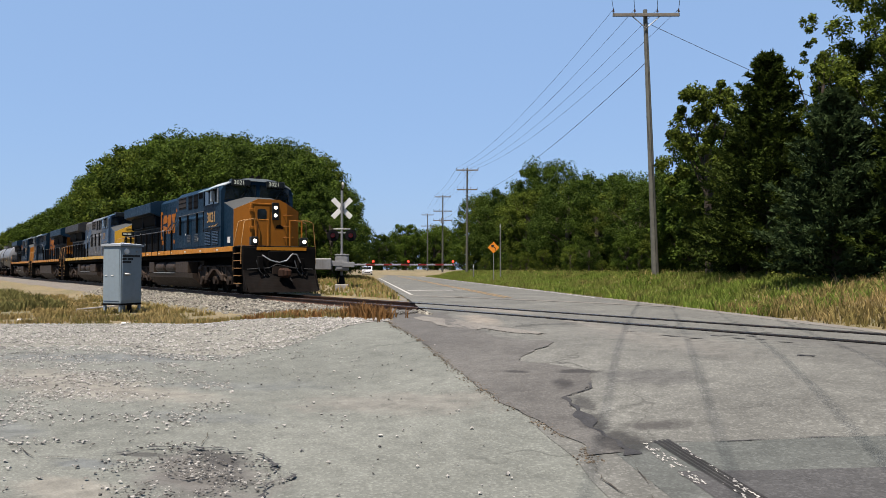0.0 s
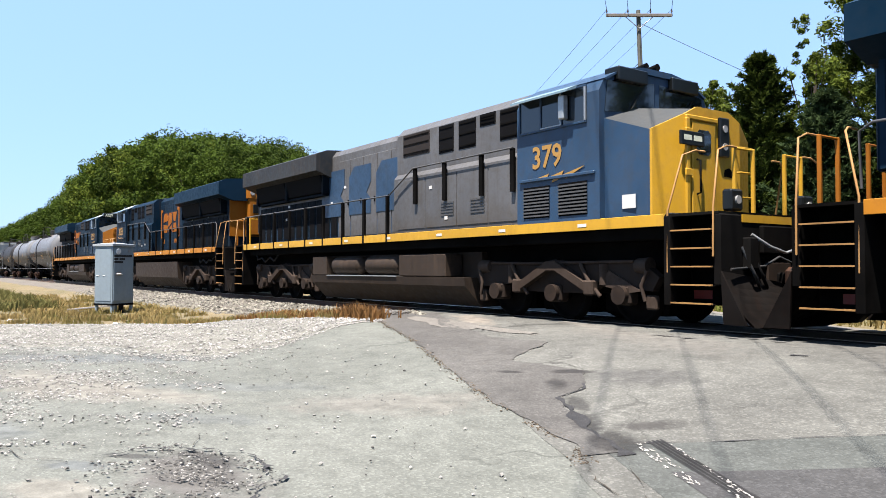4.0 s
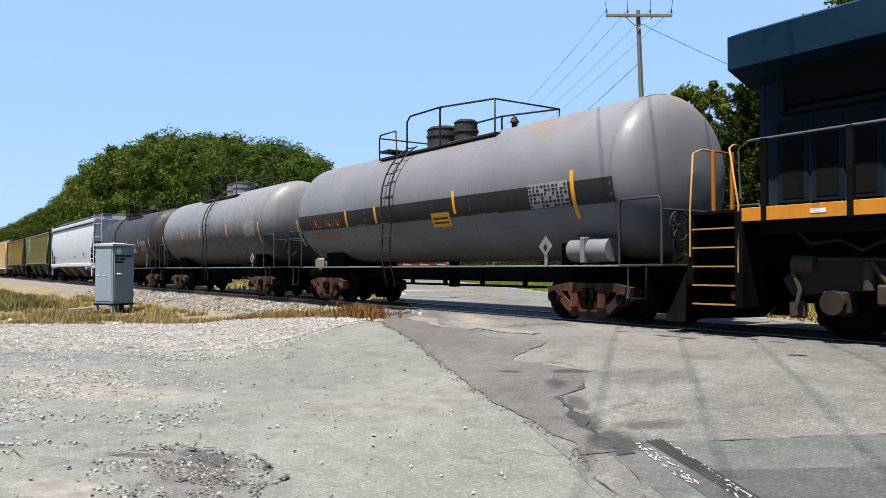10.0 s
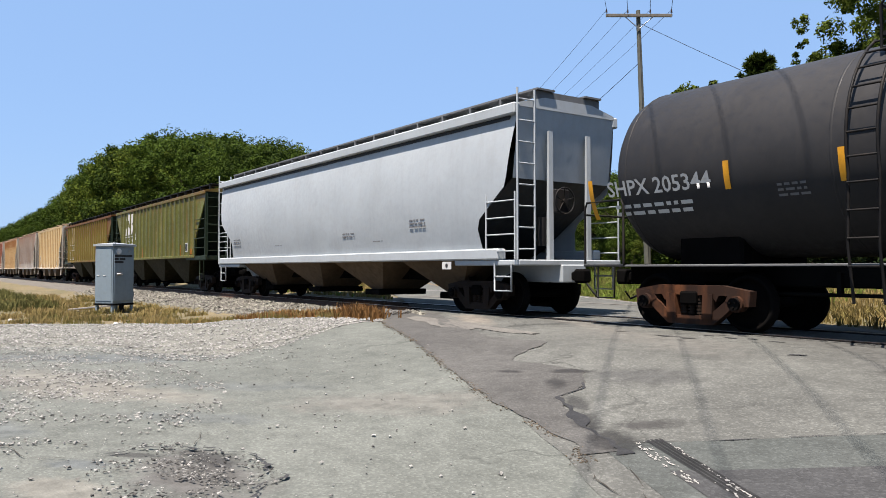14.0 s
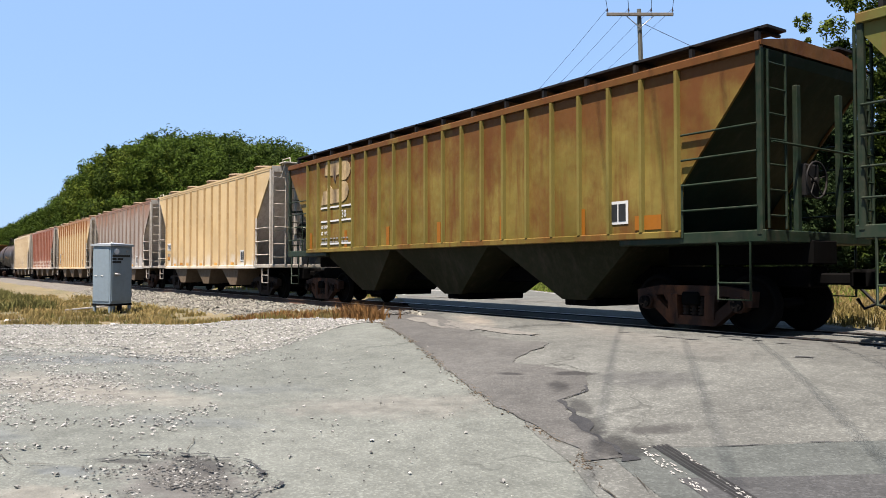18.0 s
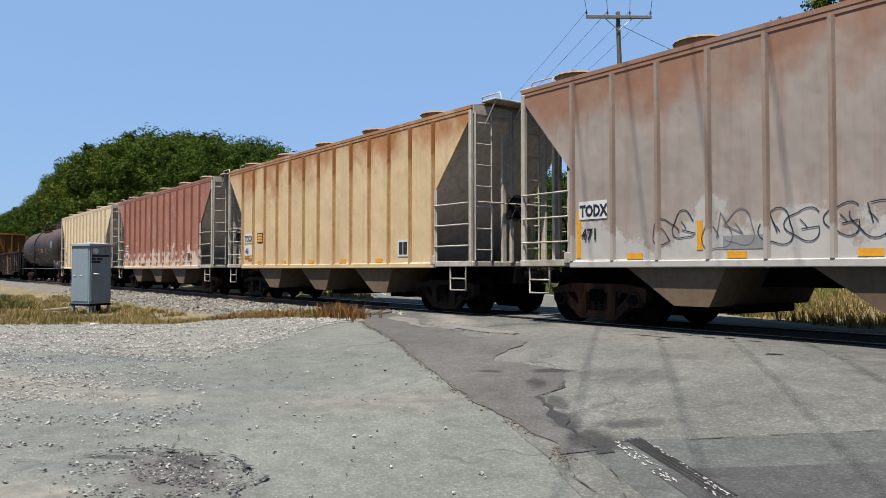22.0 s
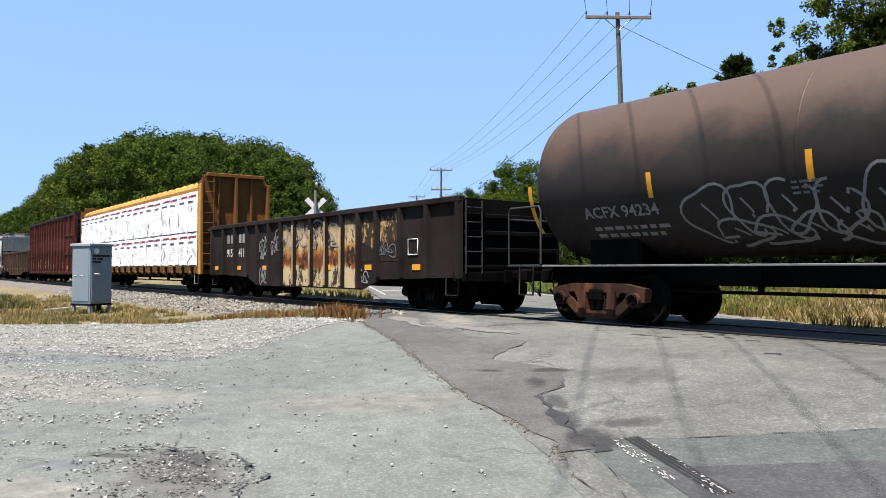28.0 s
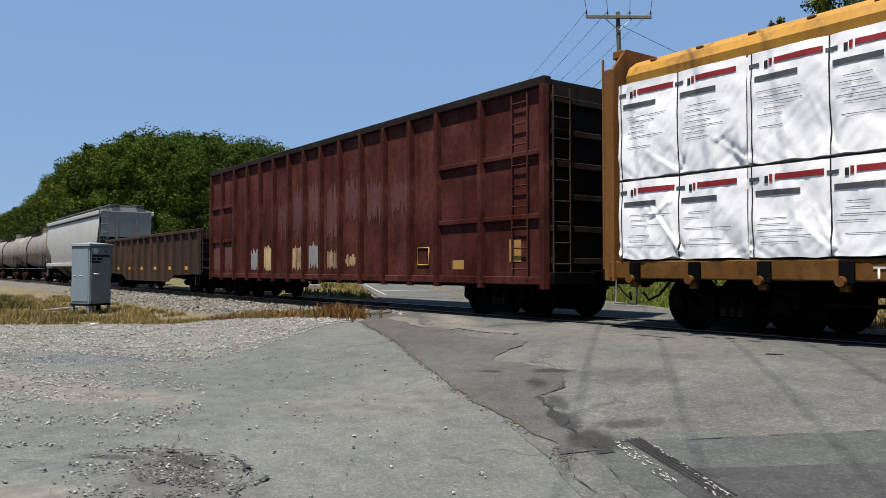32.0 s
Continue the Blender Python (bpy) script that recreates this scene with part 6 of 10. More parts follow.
def end_ladder(car, x, y0, y1, z0, z1, n, material, r=0.016):
    s = Shape()
    for y in (y0, y1):
        s.tube([(x, y, z0), (x, y, z1)], r * 1.4, 5)
    for i in range(n):
        z = z0 + (z1 - z0) * (i + 0.5) / n
        s.tube([(x, y0, z), (x, y1, z)], r, 5)
    return part("end_ladder", s, material, car)


# ---------------------------------------------------------------- locomotives
def loco_truck(car, x, kind):
    t = part("truck", shared("loco_bolster", lambda: Shape().box(-2.5, 2.5, -0.72, 0.72, 0.55, 0.9, 0.05).box(-0.5, 0.5, -1.0, 1.0, 0.6, 0.95, 0.05).mesh("truck")), M_UNDER, car)
    t.matrix_basis = pose(x, 0, 0)
    for y in (-1.08, 1.08):
        k = 1 if y > 0 else -1

        def frame_mesh():
            s = Shape()
            s.prism([(-2.55, 0.86), (-2.2, 1.12), (-0.5, 1.12), (0.0, 1.2), (0.5, 1.12), (2.2, 1.12), (2.55, 0.86), (2.4, 0.62), (1.2, 0.72), (0.9, 0.55), (-0.9, 0.55), (-1.2, 0.72), (-2.4, 0.62)], 1, y - 0.09, y + 0.09)
            for q in (-1.75, 0.0, 1.75):
                s.box(q - 0.2, q + 0.2, y - 0.12, y + 0.16, 0.36, 0.72, 0.05) if k > 0 else s.box(q - 0.2, q + 0.2, y - 0.16, y + 0.12, 0.36, 0.72, 0.05)
                s.cyl((q, y, 0.54), (q, y + k * 0.24, 0.54), 0.17, n=14)
            return s.mesh("side_frame")
        part("side_frame", shared(("loco_frame", y), frame_mesh), M_TRUCK, t, "dusty cast steel side frame")

        def chevron():
            s = Shape().prism([(-0.95, 0.74), (-0.12, 1.16), (0.12, 1.16), (0.95, 0.74), (0.95, 0.58), (0.12, 0.98), (-0.12, 0.98), (-0.95, 0.58)], 1, y + k * 0.08, y + k * 0.24)
            s.box(-1.15, -0.9, y + k * 0.08, y + k * 0.26, 0.52, 0.8, 0.03).box(0.9, 1.15, y + k * 0.08, y + k * 0.26, 0.52, 0.8, 0.03)
            s.prism([(1.2, 0.72), (1.45, 0.98), (2.2, 0.62), (1.9, 0.58)], 1, y + k * 0.08, y + k * 0.14)
            for q in (-1.3, 1.3):
                s.cyl((q, y + k * 0.1, 0.72), (q, y + k * 0.1, 1.1), 0.09, n=12)
            return s.mesh("equaliser")
        part("equaliser", shared(("equaliser", y), chevron), M_TRUCKLIT, t, "dusty equaliser beam with its highlight put into a paler colour")

        def brakes():
            s = Shape()
            for q in (-2.35, 2.35):
                s.cyl((q - 0.02, y + k * 0.05, 1.06), (q + (0.3 if q < 0 else -0.3), y + k * 0.05, 1.06), 0.15, 0.13, 14)
                s.tube([(q, y + k * 0.16, 0.98), (q + (0.12 if q < 0 else -0.12), y + k * 0.18, 0.72), (q + (0.05 if q < 0 else -0.05), y + k * 0.16, 0.45)], 0.035)
                s.box(q - 0.12, q + 0.12, y + k * 0.02 - 0.06, y + k * 0.02 + 0.06, 0.3, 0.55, 0.03)
            s.tube([(-2.0, y + k * 0.1, 1.14), (-0.8, y + k * 0.12, 1.12), (0.8, y + k * 0.12, 1.13), (2.0, y + k * 0.1, 1.14)], 0.03)
            for q in (-1.0, 1.0):
                s.tube([(q - 0.25, y + k * 0.15, 1.1), (q, y + k * 0.2, 0.78), (q + 0.25, y + k * 0.15, 0.5)], 0.04)
            return s.mesh("brake_rigging")
        part("brake_rigging", shared(("brakes", y), brakes), M_TRUCKLIT, t, "brake cylinders and rods")
    part("traction_motor", shared("motors", lambda: Shape().box(-2.35, -1.2, -0.66, 0.66, 0.16, 0.72, 0.06).box(-0.95, 0.55, -0.66, 0.66, 0.16, 0.72, 0.06).box(0.8, 2.3, -0.66, 0.66, 0.16, 0.72, 0.06).mesh("traction_motor")), M_UNDER, t)
    for q in (-1.75, 0.0, 1.75):
        add_wheelset(t, q, 0.533, kind)


def locomotive(name, label, number, body, cab_m, nose_m, stripe, end_m, wing_m, side, wide_tank, logo_m, nose_number, lit, grey_logo=False):
    """A six-axle diesel; it faces +x, and side is the flank (y) that the camera sees."""
    c = thing(name, label, "locomotive", "the freight train")
    s0 = side
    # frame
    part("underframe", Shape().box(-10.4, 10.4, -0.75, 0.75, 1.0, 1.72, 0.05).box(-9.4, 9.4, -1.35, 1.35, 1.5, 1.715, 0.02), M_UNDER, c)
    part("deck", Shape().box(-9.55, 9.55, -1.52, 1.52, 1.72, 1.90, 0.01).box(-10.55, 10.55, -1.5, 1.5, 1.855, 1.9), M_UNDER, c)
    for y in (-1, 1):
        part("sill_stripe", Shape().box(-9.56, 9.56, y * 1.52, y * 1.55, 1.705, 1.905, 0.006), stripe, c, "weathered yellow sill stripe")
    # long hood
    hood = Shape().prism([(-0.95, 1.9), (0.95, 1.9), (0.95, 4.45), (0.82, 4.62), (0.5, 4.68), (-0.5, 4.68), (-0.82, 4.62), (-0.95, 4.45)], 0, -9.55, 0.85)
    hood_ob = part("long_hood", hood, body, c)
    aux = Shape().prism([(-1.4, 1.9), (1.4, 1.9), (1.4, 3.3), (1.3, 3.42), (1.3, 4.42), (1.1, 4.62), (0.5, 4.70), (-0.5, 4.70), (-1.1, 4.62), (-1.3, 4.42), (-1.3, 3.42), (-1.4, 3.3)], 0, 0.85, 5.9)
    aux_ob = part("auxiliary_cabinet", aux, body, c)
    if grey_logo:
        part("blue_band", Shape().box(-9.5, 0.8, s0 * 0.951, s0 * 0.962, 1.92, 2.42), M_OLDBLUE, c, "faded blue band")
    # radiator wing
    wing = Shape().prism([(-1.5, 4.02), (-1.5, 4.52), (-1.15, 4.66), (0, 4.74), (1.15, 4.66), (1.5, 4.52), (1.5, 4.02), (0.9, 3.80), (-0.9, 3.80)], 0, -9.8, -3.55)
    part("radiator_wing", wing, wing_m, c, "overhanging radiator housing")
    for y in (-1, 1):
        r = part("radiator_screen", Shape().prism([(y * 1.0, 3.35), (y * 1.15, 3.40), (y * 1.25, 3.92), (y * 1.0, 3.90)], 0, -9.1, -6.6).prism([(y * 1.0, 3.35), (y * 1.15, 3.40), (y * 1.25, 3.92), (y * 1.0, 3.90)], 0, -6.4, -3.8), M_GRILLE, c, "dark radiator screen")
        part("screen_frame", Shape().box(-9.2, -9.08, y * 0.94, y * 1.2, 3.3, 4.0, 0.01).box(-6.58, -6.42, y * 0.94, y * 1.22, 3.3, 4.0, 0.01).box(-3.82, -3.7, y * 0.94, y * 1.2, 3.3, 4.0, 0.01).box(-9.2, -3.7, y * 0.94, y * 1.12, 3.28, 3.36, 0.01), M_SOOTSHADE, r)
    # hood doors
    x = -9.35
    i = 0
    while x < 0.3:
        w = 0.52 if x < -3.6 else 0.78
        top = 3.2 if x < -3.6 else 4.25
        for y in (-1, 1):
            # Doors below the wing get a darker colour that includes its shade.
            d = part("hood_door", Shape().box(x + 0.02, x + w - 0.02, y * 0.948, y * 0.972, 1.98, top, 0.008), M_SOOTSHADE if x < -3.6 else body, hood_ob)
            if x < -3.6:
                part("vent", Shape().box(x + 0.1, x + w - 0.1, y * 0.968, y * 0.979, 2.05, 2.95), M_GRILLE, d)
            elif x >= -3.6:
                part("latch", Shape().box(x + w - 0.14, x + w - 0.09, y * 0.97, y * 1.0, 2.9, 3.05, 0.005), M_UNDER, d)
        x += w
        i += 1
    # auxiliary cabinet details
    for y in (-1, 1):
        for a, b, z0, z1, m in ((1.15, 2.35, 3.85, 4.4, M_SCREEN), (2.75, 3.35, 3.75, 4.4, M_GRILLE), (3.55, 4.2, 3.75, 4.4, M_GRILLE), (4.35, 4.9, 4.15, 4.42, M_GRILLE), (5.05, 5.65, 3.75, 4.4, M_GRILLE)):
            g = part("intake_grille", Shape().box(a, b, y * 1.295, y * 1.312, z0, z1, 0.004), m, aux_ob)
            part("slat", Shape().box(a + 0.03, b - 0.03, y * 1.312, y * 1.325, z0 + 0.05, z0 + 0.08).box(a + 0.03, b - 0.03, y * 1.312, y * 1.325, (z0 + z1) / 2, (z0 + z1) / 2 + 0.03).box(a + 0.03, b - 0.03, y * 1.312, y * 1.325, z1 - 0.08, z1 - 0.05), M_UNDER, g)
        for a, b in ((1.05, 2.3), (2.34, 3.6), (3.64, 4.75), (4.79, 5.8)):
            part("cabinet_door", Shape().box(a, b, y * 1.397, y * 1.415, 2.0, 3.24, 0.006), body, aux_ob)
        for a in (3.0, 4.15):
            lou = Shape()
            for k in range(5):
                lou.box(a, a + 0.5, y * 1.412, y * 1.43, 2.25 + 0.07 * k, 2.285 + 0.07 * k)
            part("louvre", lou, M_RAILGREY, aux_ob)
    # cab
    cabp = [(-1.55, 1.9), (1.55, 1.9), (1.55, 4.22), (1.42, 4.45), (0.95, 4.68), (0.4, 4.76), (-0.4, 4.76), (-0.95, 4.68), (-1.42, 4.45), (-1.55, 4.22)]
    cab_ob = part("cab", Shape().prism(cabp, 0, 5.9, 8.15), cab_m, c, "crew cab")
    roofp = [(-1.45, 4.44), (-0.96, 4.69), (-0.4, 4.775), (0.4, 4.775), (0.96, 4.69), (1.45, 4.44), (1.43, 4.41), (0.93, 4.66), (-0.93, 4.66), (-1.43, 4.41)]
    # A pale skin over the roof imitates its sunlit top; one cab stays blue.
    part("cab_roof", Shape().prism(roofp, 0, 5.86, 8.2), cab_m if grey_logo else M_CABROOF, cab_ob, "blue cab roof" if grey_logo else "cab roof with its sunlit paleness put into the colour")
    for y in (-1, 1):
        w = part("side_window", Shape().box(6.0, 7.85, y * 1.545, y * 1.558, 3.72, 4.36, 0.004), M_GLASS, cab_ob, "dark cab side window")
        fr = Shape()
        for a in (6.0, 6.62, 7.2):
            fr.box(a - 0.02, a + 0.02, y * 1.55, y * 1.58, 3.70, 4.38, 0.005)
        fr.box(6.0, 7.85, y * 1.55, y * 1.58, 3.68, 3.72, 0.005).box(6.0, 7.85, y * 1.55, y * 1.58, 4.34, 4.38, 0.005)
        part("window_frame", fr, cab_m, w)
        part("sliding_sash", Shape().box(7.17, 7.2, y * 1.555, y * 1.59, 3.72, 4.34, 0.004).box(7.8, 7.84, y * 1.555, y * 1.59, 3.72, 4.34, 0.004).box(6.62, 7.2, y * 1.555, y * 1.585, 3.72, 3.745, 0.004), M_ALU, w, "bare metal sash edges")
        part("awning", Shape().prism([(y * 1.54, 4.36), (y * 1.54, 4.42), (y * 1.82, 4.30), (y * 1.82, 4.26)], 0, 6.0, 7.6), M_AWNING, w)
        part("mirror", Shape().box(7.25, 7.4, y * 1.58, y * 1.72, 3.8, 4.25, 0.02), M_ALU, w)
        lv = part("cab_louvre", Shape().box(6.1, 6.85, y * 1.545, y * 1.562, 2.0, 2.62, 0.005).box(7.1, 7.85, y * 1.545, y * 1.562, 2.0, 2.62, 0.005), M_GRILLE, cab_ob)
        sl = Shape()
        for k in range(9):
            for a in (6.1, 7.1):
                sl.box(a, a + 0.75, y * 1.56, y * 1.575, 2.03 + 0.065 * k, 2.06 + 0.065 * k)
        part("slat", sl, M_OLDBLUE if cab_m is not M_OLDBLUE else M_RAILGREY, lv)
        part("drip_rail", Shape().box(6.0, 8.05, y * 1.545, y * 1.6, 2.72, 2.78, 0.01), cab_m, cab_ob)
        if s0 < 0:
            part("data_plate", Shape().box(8.55, 8.85, y * 1.402, y * 1.412, 2.06, 2.3), M_WHITE, cab_ob)
    # nose
    nv = [(8.15, -1.42, 1.9), (8.15, 1.42, 1.9), (8.15, 1.42, 3.72), (8.15, 0.55, 4.0), (8.15, -0.55, 4.0), (8.15, -1.42, 3.72),
          (9.35, -1.36, 1.9), (9.35, 1.36, 1.9), (9.35, 1.36, 3.38), (9.35, 0.45, 3.80), (9.35, -0.45, 3.80), (9.35, -1.36, 3.38)]
    nv = [(x - 0.22 if x > 9 and abs(y) > 1 else x, y, z) for x, y, z in nv]
    nose_ob = part("nose_side", Shape().add(nv, [(0, 5, 11, 6), (1, 7, 8, 2), (0, 6, 7, 1)]), cab_m, c, "short nose")
    part("nose_top", Shape().add(nv[2:6] + nv[8:12], [(0, 4, 5, 1), (1, 5, 6, 2), (2, 6, 7, 3)]), M_NOSETOP, c, "grey anti-slip nose top")
    nq = []
    for dx in (0.0, 0.05):
        for y, z1 in ((-1.37, 3.38), (-0.78, 3.66), (-0.45, 3.815), (0.45, 3.815), (0.78, 3.66), (1.37, 3.38)):
            x = 9.35 + dx - (0.22 if abs(y) > 1 else 0.0)
            nq += [(x, y, 1.9), (x, y, z1 + 0.012)]
    nfc = [(12 + 2 * i, 14 + 2 * i, 15 + 2 * i, 13 + 2 * i) for i in range(5)] + [(2 * i + 1, 2 * i + 13, 2 * i + 15, 2 * i + 3) for i in range(5)] + [(0, 12, 13, 1), (10, 11, 23, 22)]
    nf = part("nose_front", Shape().add(nq, nfc), nose_m, c, "bright painted chamfered nose front")
    part("door_post", Shape().box(9.395, 9.45, -0.80, -0.70, 1.92, 3.6, 0.015).box(9.39, 9.44, -0.78, 0.1, 3.58, 3.66, 0.015), nose_m, nf)
    part("door_hinge", Shape().box(9.43, 9.47, -0.84, -0.66, 3.3, 3.42, 0.01).box(9.43, 9.47, -0.84, -0.66, 2.6, 2.72, 0.01), nose_m, nf)
    part("door_bar", Shape().tube([(9.43, -0.5, 2.3), (9.5, -0.5, 2.32), (9.5, -0.5, 2.88), (9.43, -0.5, 2.9)], 0.02, 5), M_UNDER, nf)
    part("nose_door", Shape().box(9.40, 9.43, -0.62, 0.02, 1.95, 3.55, 0.01), nose_m, nf)
    part("door_window", Shape().prism([(-0.5, 3.05), (-0.44, 2.99), (-0.18, 2.99), (-0.12, 3.05), (-0.12, 3.36), (-0.18, 3.42), (-0.44, 3.42), (-0.5, 3.36)], 0, 9.43, 9.44), M_GLASS, nf)
    if grey_logo:
        nb = part("number_box", Shape().box(9.44, 9.49, -1.0, -0.36, 3.12, 3.36, 0.012), M_SIGNBOX, nf, "black number box on the nose")
        part("number_bar", Shape().box(9.49, 9.494, -0.92, -0.72, 3.2, 3.29).box(9.49, 9.494, -0.66, -0.44, 3.2, 3.29), M_SIGNTEXT, nb)
    part("headlight_housing", Shape().box(9.40, 9.46, 0.12, 0.4, 3.0, 3.7, 0.015), M_SIGNBOX, nf)
    for z in (3.18, 3.5):
        part("headlight", Shape().cyl((9.45, 0.26, z), (9.475, 0.26, z), 0.066, n=16), M_LAMP if lit else M_LENS, nf, "lit headlight" if lit else "")
    part("emblem", Shape().prism([(0.3, 2.66), (0.62, 2.64), (0.6, 2.74), (0.45, 2.82), (0.32, 2.78)], 0, 9.40, 9.404), M_UNDER, nf, "worn dark emblem shape")
    part("nose_ledge", Shape().box(9.40, 9.52, -1.3, 1.3, 1.88, 1.94, 0.01), M_GREYDARK, nf)
    gi = Shape()
    for z in (2.3, 2.75, 3.2):
        gi.tube([(9.4, 0.62, z), (9.5, 0.66, z), (9.5, 1.0, z), (9.4, 1.04, z)], 0.018, 5)
    part("grab_iron", gi, nose_m, nf)
    # windshield
    for y0, y1 in ((-1.42, -0.08), (0.08, 1.42)):
        w = part("windshield", Shape().prism([(y0, 3.98 if abs(y0) < 1 else 3.84), (y1, 3.98 if abs(y1) < 1 else 3.84), (y1 * 0.95, 4.42 if abs(y1) > 1 else 4.52), (y0 * 0.95, 4.42 if abs(y0) > 1 else 4.52)], 0, 8.15, 8.165), M_GLASS, cab_ob, "dark windshield")
        part("wiper", Shape().tube([(8.2, (y0 + y1) / 2, 3.95), (8.2, (y0 + y1) / 2 + 0.25, 4.3)], 0.012, 4), M_BLACK, w)
        ym = (y0 + y1) / 2
        nb = part("number_box", Shape().box(7.9, 8.26, ym - 0.40, ym + 0.40, 4.44, 4.70, 0.02), M_SIGNBOX, cab_ob)
        if nose_number:
            t = part("number", lettering(number, 0.24, 0.004), M_SIGNTEXT, nb)
            t.matrix_basis = pose(8.264, ym - 0.32, 4.49, 0, 0, 90)
    part("roof_gear", Shape().box(6.9, 7.5, -0.3, 0.3, 4.76, 4.86, 0.02).cyl((7.7, -0.2, 4.84), (8.1, -0.2, 4.86), 0.03, 0.06).cyl((7.7, 0.05, 4.84), (8.15, 0.05, 4.86), 0.03, 0.07).cyl((6.5, 0.4, 4.7), (6.5, 0.4, 4.95), 0.012, n=5), M_UNDER, cab_ob)
    part("exhaust_outlet", Shape().box(-0.6, 0.5, -0.3, 0.3, 4.66, 4.84, 0.03), M_UNDER, hood_ob)
    part("roof_hatch", Shape().box(-2.7, -1.4, -0.5, 0.5, 4.66, 4.72, 0.02).box(1.6, 3.6, -0.6, 0.6, 4.68, 4.76, 0.02), M_ROOF, hood_ob)
    # hood end
    he = part("hood_end", Shape().prism([(-0.96, 2.35), (0.96, 2.35), (0.96, 4.3), (0.6, 4.5), (-0.6, 4.5), (-0.96, 4.3)], 0, -9.62, -9.54).box(-10.0, -9.6, -0.28, 0.28, 2.4, 4.2, 0.03), end_m, c, "rear end of the hood")
    part("rear_light_box", Shape().prism([(-10.02, 3.9), (-9.6, 3.9), (-9.6, 4.35), (-9.95, 4.35)], 1, -0.36, 0.36), end_m, he)
    for y in (-0.16, 0.16):
        part("headlight", Shape().cyl((-10.0, y, 4.12), (-10.04, y, 4.12), 0.1, n=14), M_LENS, he)
    part("sand_filler", Shape().box(-10.04, -9.98, -0.14, 0.14, 3.3, 3.65, 0.01), M_SIGNBOX, he)
    # ends: steps, rails, plow
    for k in (-1, 1):
        for y in (-1, 1):
            w = part("stepwell", Shape().box(k * 9.55, k * 9.68, y * 1.0, y * 1.55, 0.42, 1.87, 0.01).box(k * 9.68, k * 10.45, y * 0.98, y * 1.02, 0.42, 1.87, 0.01), M_UNDER, c)
            tr = Shape()
            for i in range(5):
                z = 0.46 + 0.29 * i
                tr.box(k * 9.68, k * 10.42, y * 1.02, y * 1.5, z - 0.02, z, 0.004)
            part("step_edge", Shape().box(k * 9.68, k * 10.44, y * 1.5, y * 1.55, 0.453, 0.475).box(k * 9.68, k * 10.44, y * 1.5, y * 1.55, 0.743, 0.765).box(k * 9.68, k * 10.44, y * 1.5, y * 1.55, 1.033, 1.055)
                 .box(k * 9.68, k * 10.44, y * 1.5, y * 1.55, 1.323, 1.345).box(k * 9.68, k * 10.44, y * 1.5, y * 1.55, 1.613, 1.635), M_STEPEDGE, w, "worn yellow step edges")
            part("tread", tr, M_UNDER, w)
            if y == s0:
                part("red_plate", Shape().box(k * 9.75, k * 10.1, y * 1.03, y * 1.04, 0.52, 0.66), M_RED, w)
            for xx, m in ((9.62, M_STEPEDGE), (10.48, M_STEPEDGE)):
                part("handrail", Shape().tube([(k * xx, y * 1.54, 1.2 if xx > 10 else 0.95), (k * xx, y * 1.53, 1.95), (k * (xx + (0.22 if xx < 10 else 0.02)), y * 1.42, 2.85), (k * (xx + (0.3 if xx < 10 else 0.02)), y * 1.2, 2.93), (k * (xx + (0.3 if xx < 10 else 0.02)), y * 0.95, 2.93)], 0.017), m, c, "bright painted handrail")
        for q in (-1, 1):
            er = Shape()
            for y in (0.45, 0.95):
                er.box(k * 10.43, k * 10.49, q * y - 0.028, q * y + 0.028, 1.9, 2.94, 0.01)
            er.tube([(k * 10.46, q * 0.95, 2.92), (k * 10.46, q * 0.42, 2.92)], 0.022)
            part("end_rail", er, nose_m, c, "bright painted end railing")
        part("pilot", Shape().box(k * 10.45, k * 10.58, -1.5, 1.5, 0.75, 1.86, 0.02), M_UNDER, c)
        part("end_sill_face", Shape().box(k * 10.58, k * 10.592, -0.95 if k > 0 else 0.1, 1.1, 1.74, 1.865), stripe, c, "painted edge of the end platform")
        # a V-shaped plow with a hollow face and turned-out wings
        def plow_point(y, t):
            v = abs(y) / 1.5
            x = 10.58 + 0.40 * (1 - v) * (0.35 + 0.65 * t) + 0.42 * t ** 2.0 + 0.10 * max(0.0, v - 0.8) / 0.2 * t
            return (k * x, y * (1 - 0.06 * t), 0.98 - 0.20 * (1 - v) - t * (0.85 - 0.20 * (1 - v)))
        ys = [-1.5 + 0.25 * i for i in range(13)]
        pl = Shape().sheet(ys, [i / 7 for i in range(8)], plow_point, False)
        pl.sheet(ys, [i / 7 for i in range(8)], lambda y, t: (plow_point(y, t)[0] - k * 0.035, y * (1 - 0.06 * t), plow_point(y, t)[2] - 0.01), False)
        pl.prism([(k * 10.58, 0.98), (k * 11.02, 0.16), (k * 10.62, 0.16)], 1, -1.5, -1.46).prism([(k * 10.58, 0.98), (k * 11.02, 0.16), (k * 10.62, 0.16)], 1, 1.46, 1.5)
        part("plow", pl, M_PLOW, c, "brown-black steel plow")
        part("pilot_bracket", Shape().box(k * 10.58, k * 10.72, -0.95, -0.72, 1.0, 1.5, 0.02).box(k * 10.58, k * 10.70, 0.7, 0.95, 1.0, 1.45, 0.02).box(k * 10.58, k * 10.66, -0.5, 0.5, 1.25, 1.7, 0.02), M_UNDER, c)
        part("knuckle", Shape().box(k * 10.8, k * 11.16, -0.2, 0.2, 0.68, 1.04, 0.07).box(k * 11.05, k * 11.24, -0.06, 0.22, 0.72, 1.0, 0.05), M_RUSTIRON, c, "rust-brown coupler knuckle")
        coupler(c, k * 11.12)
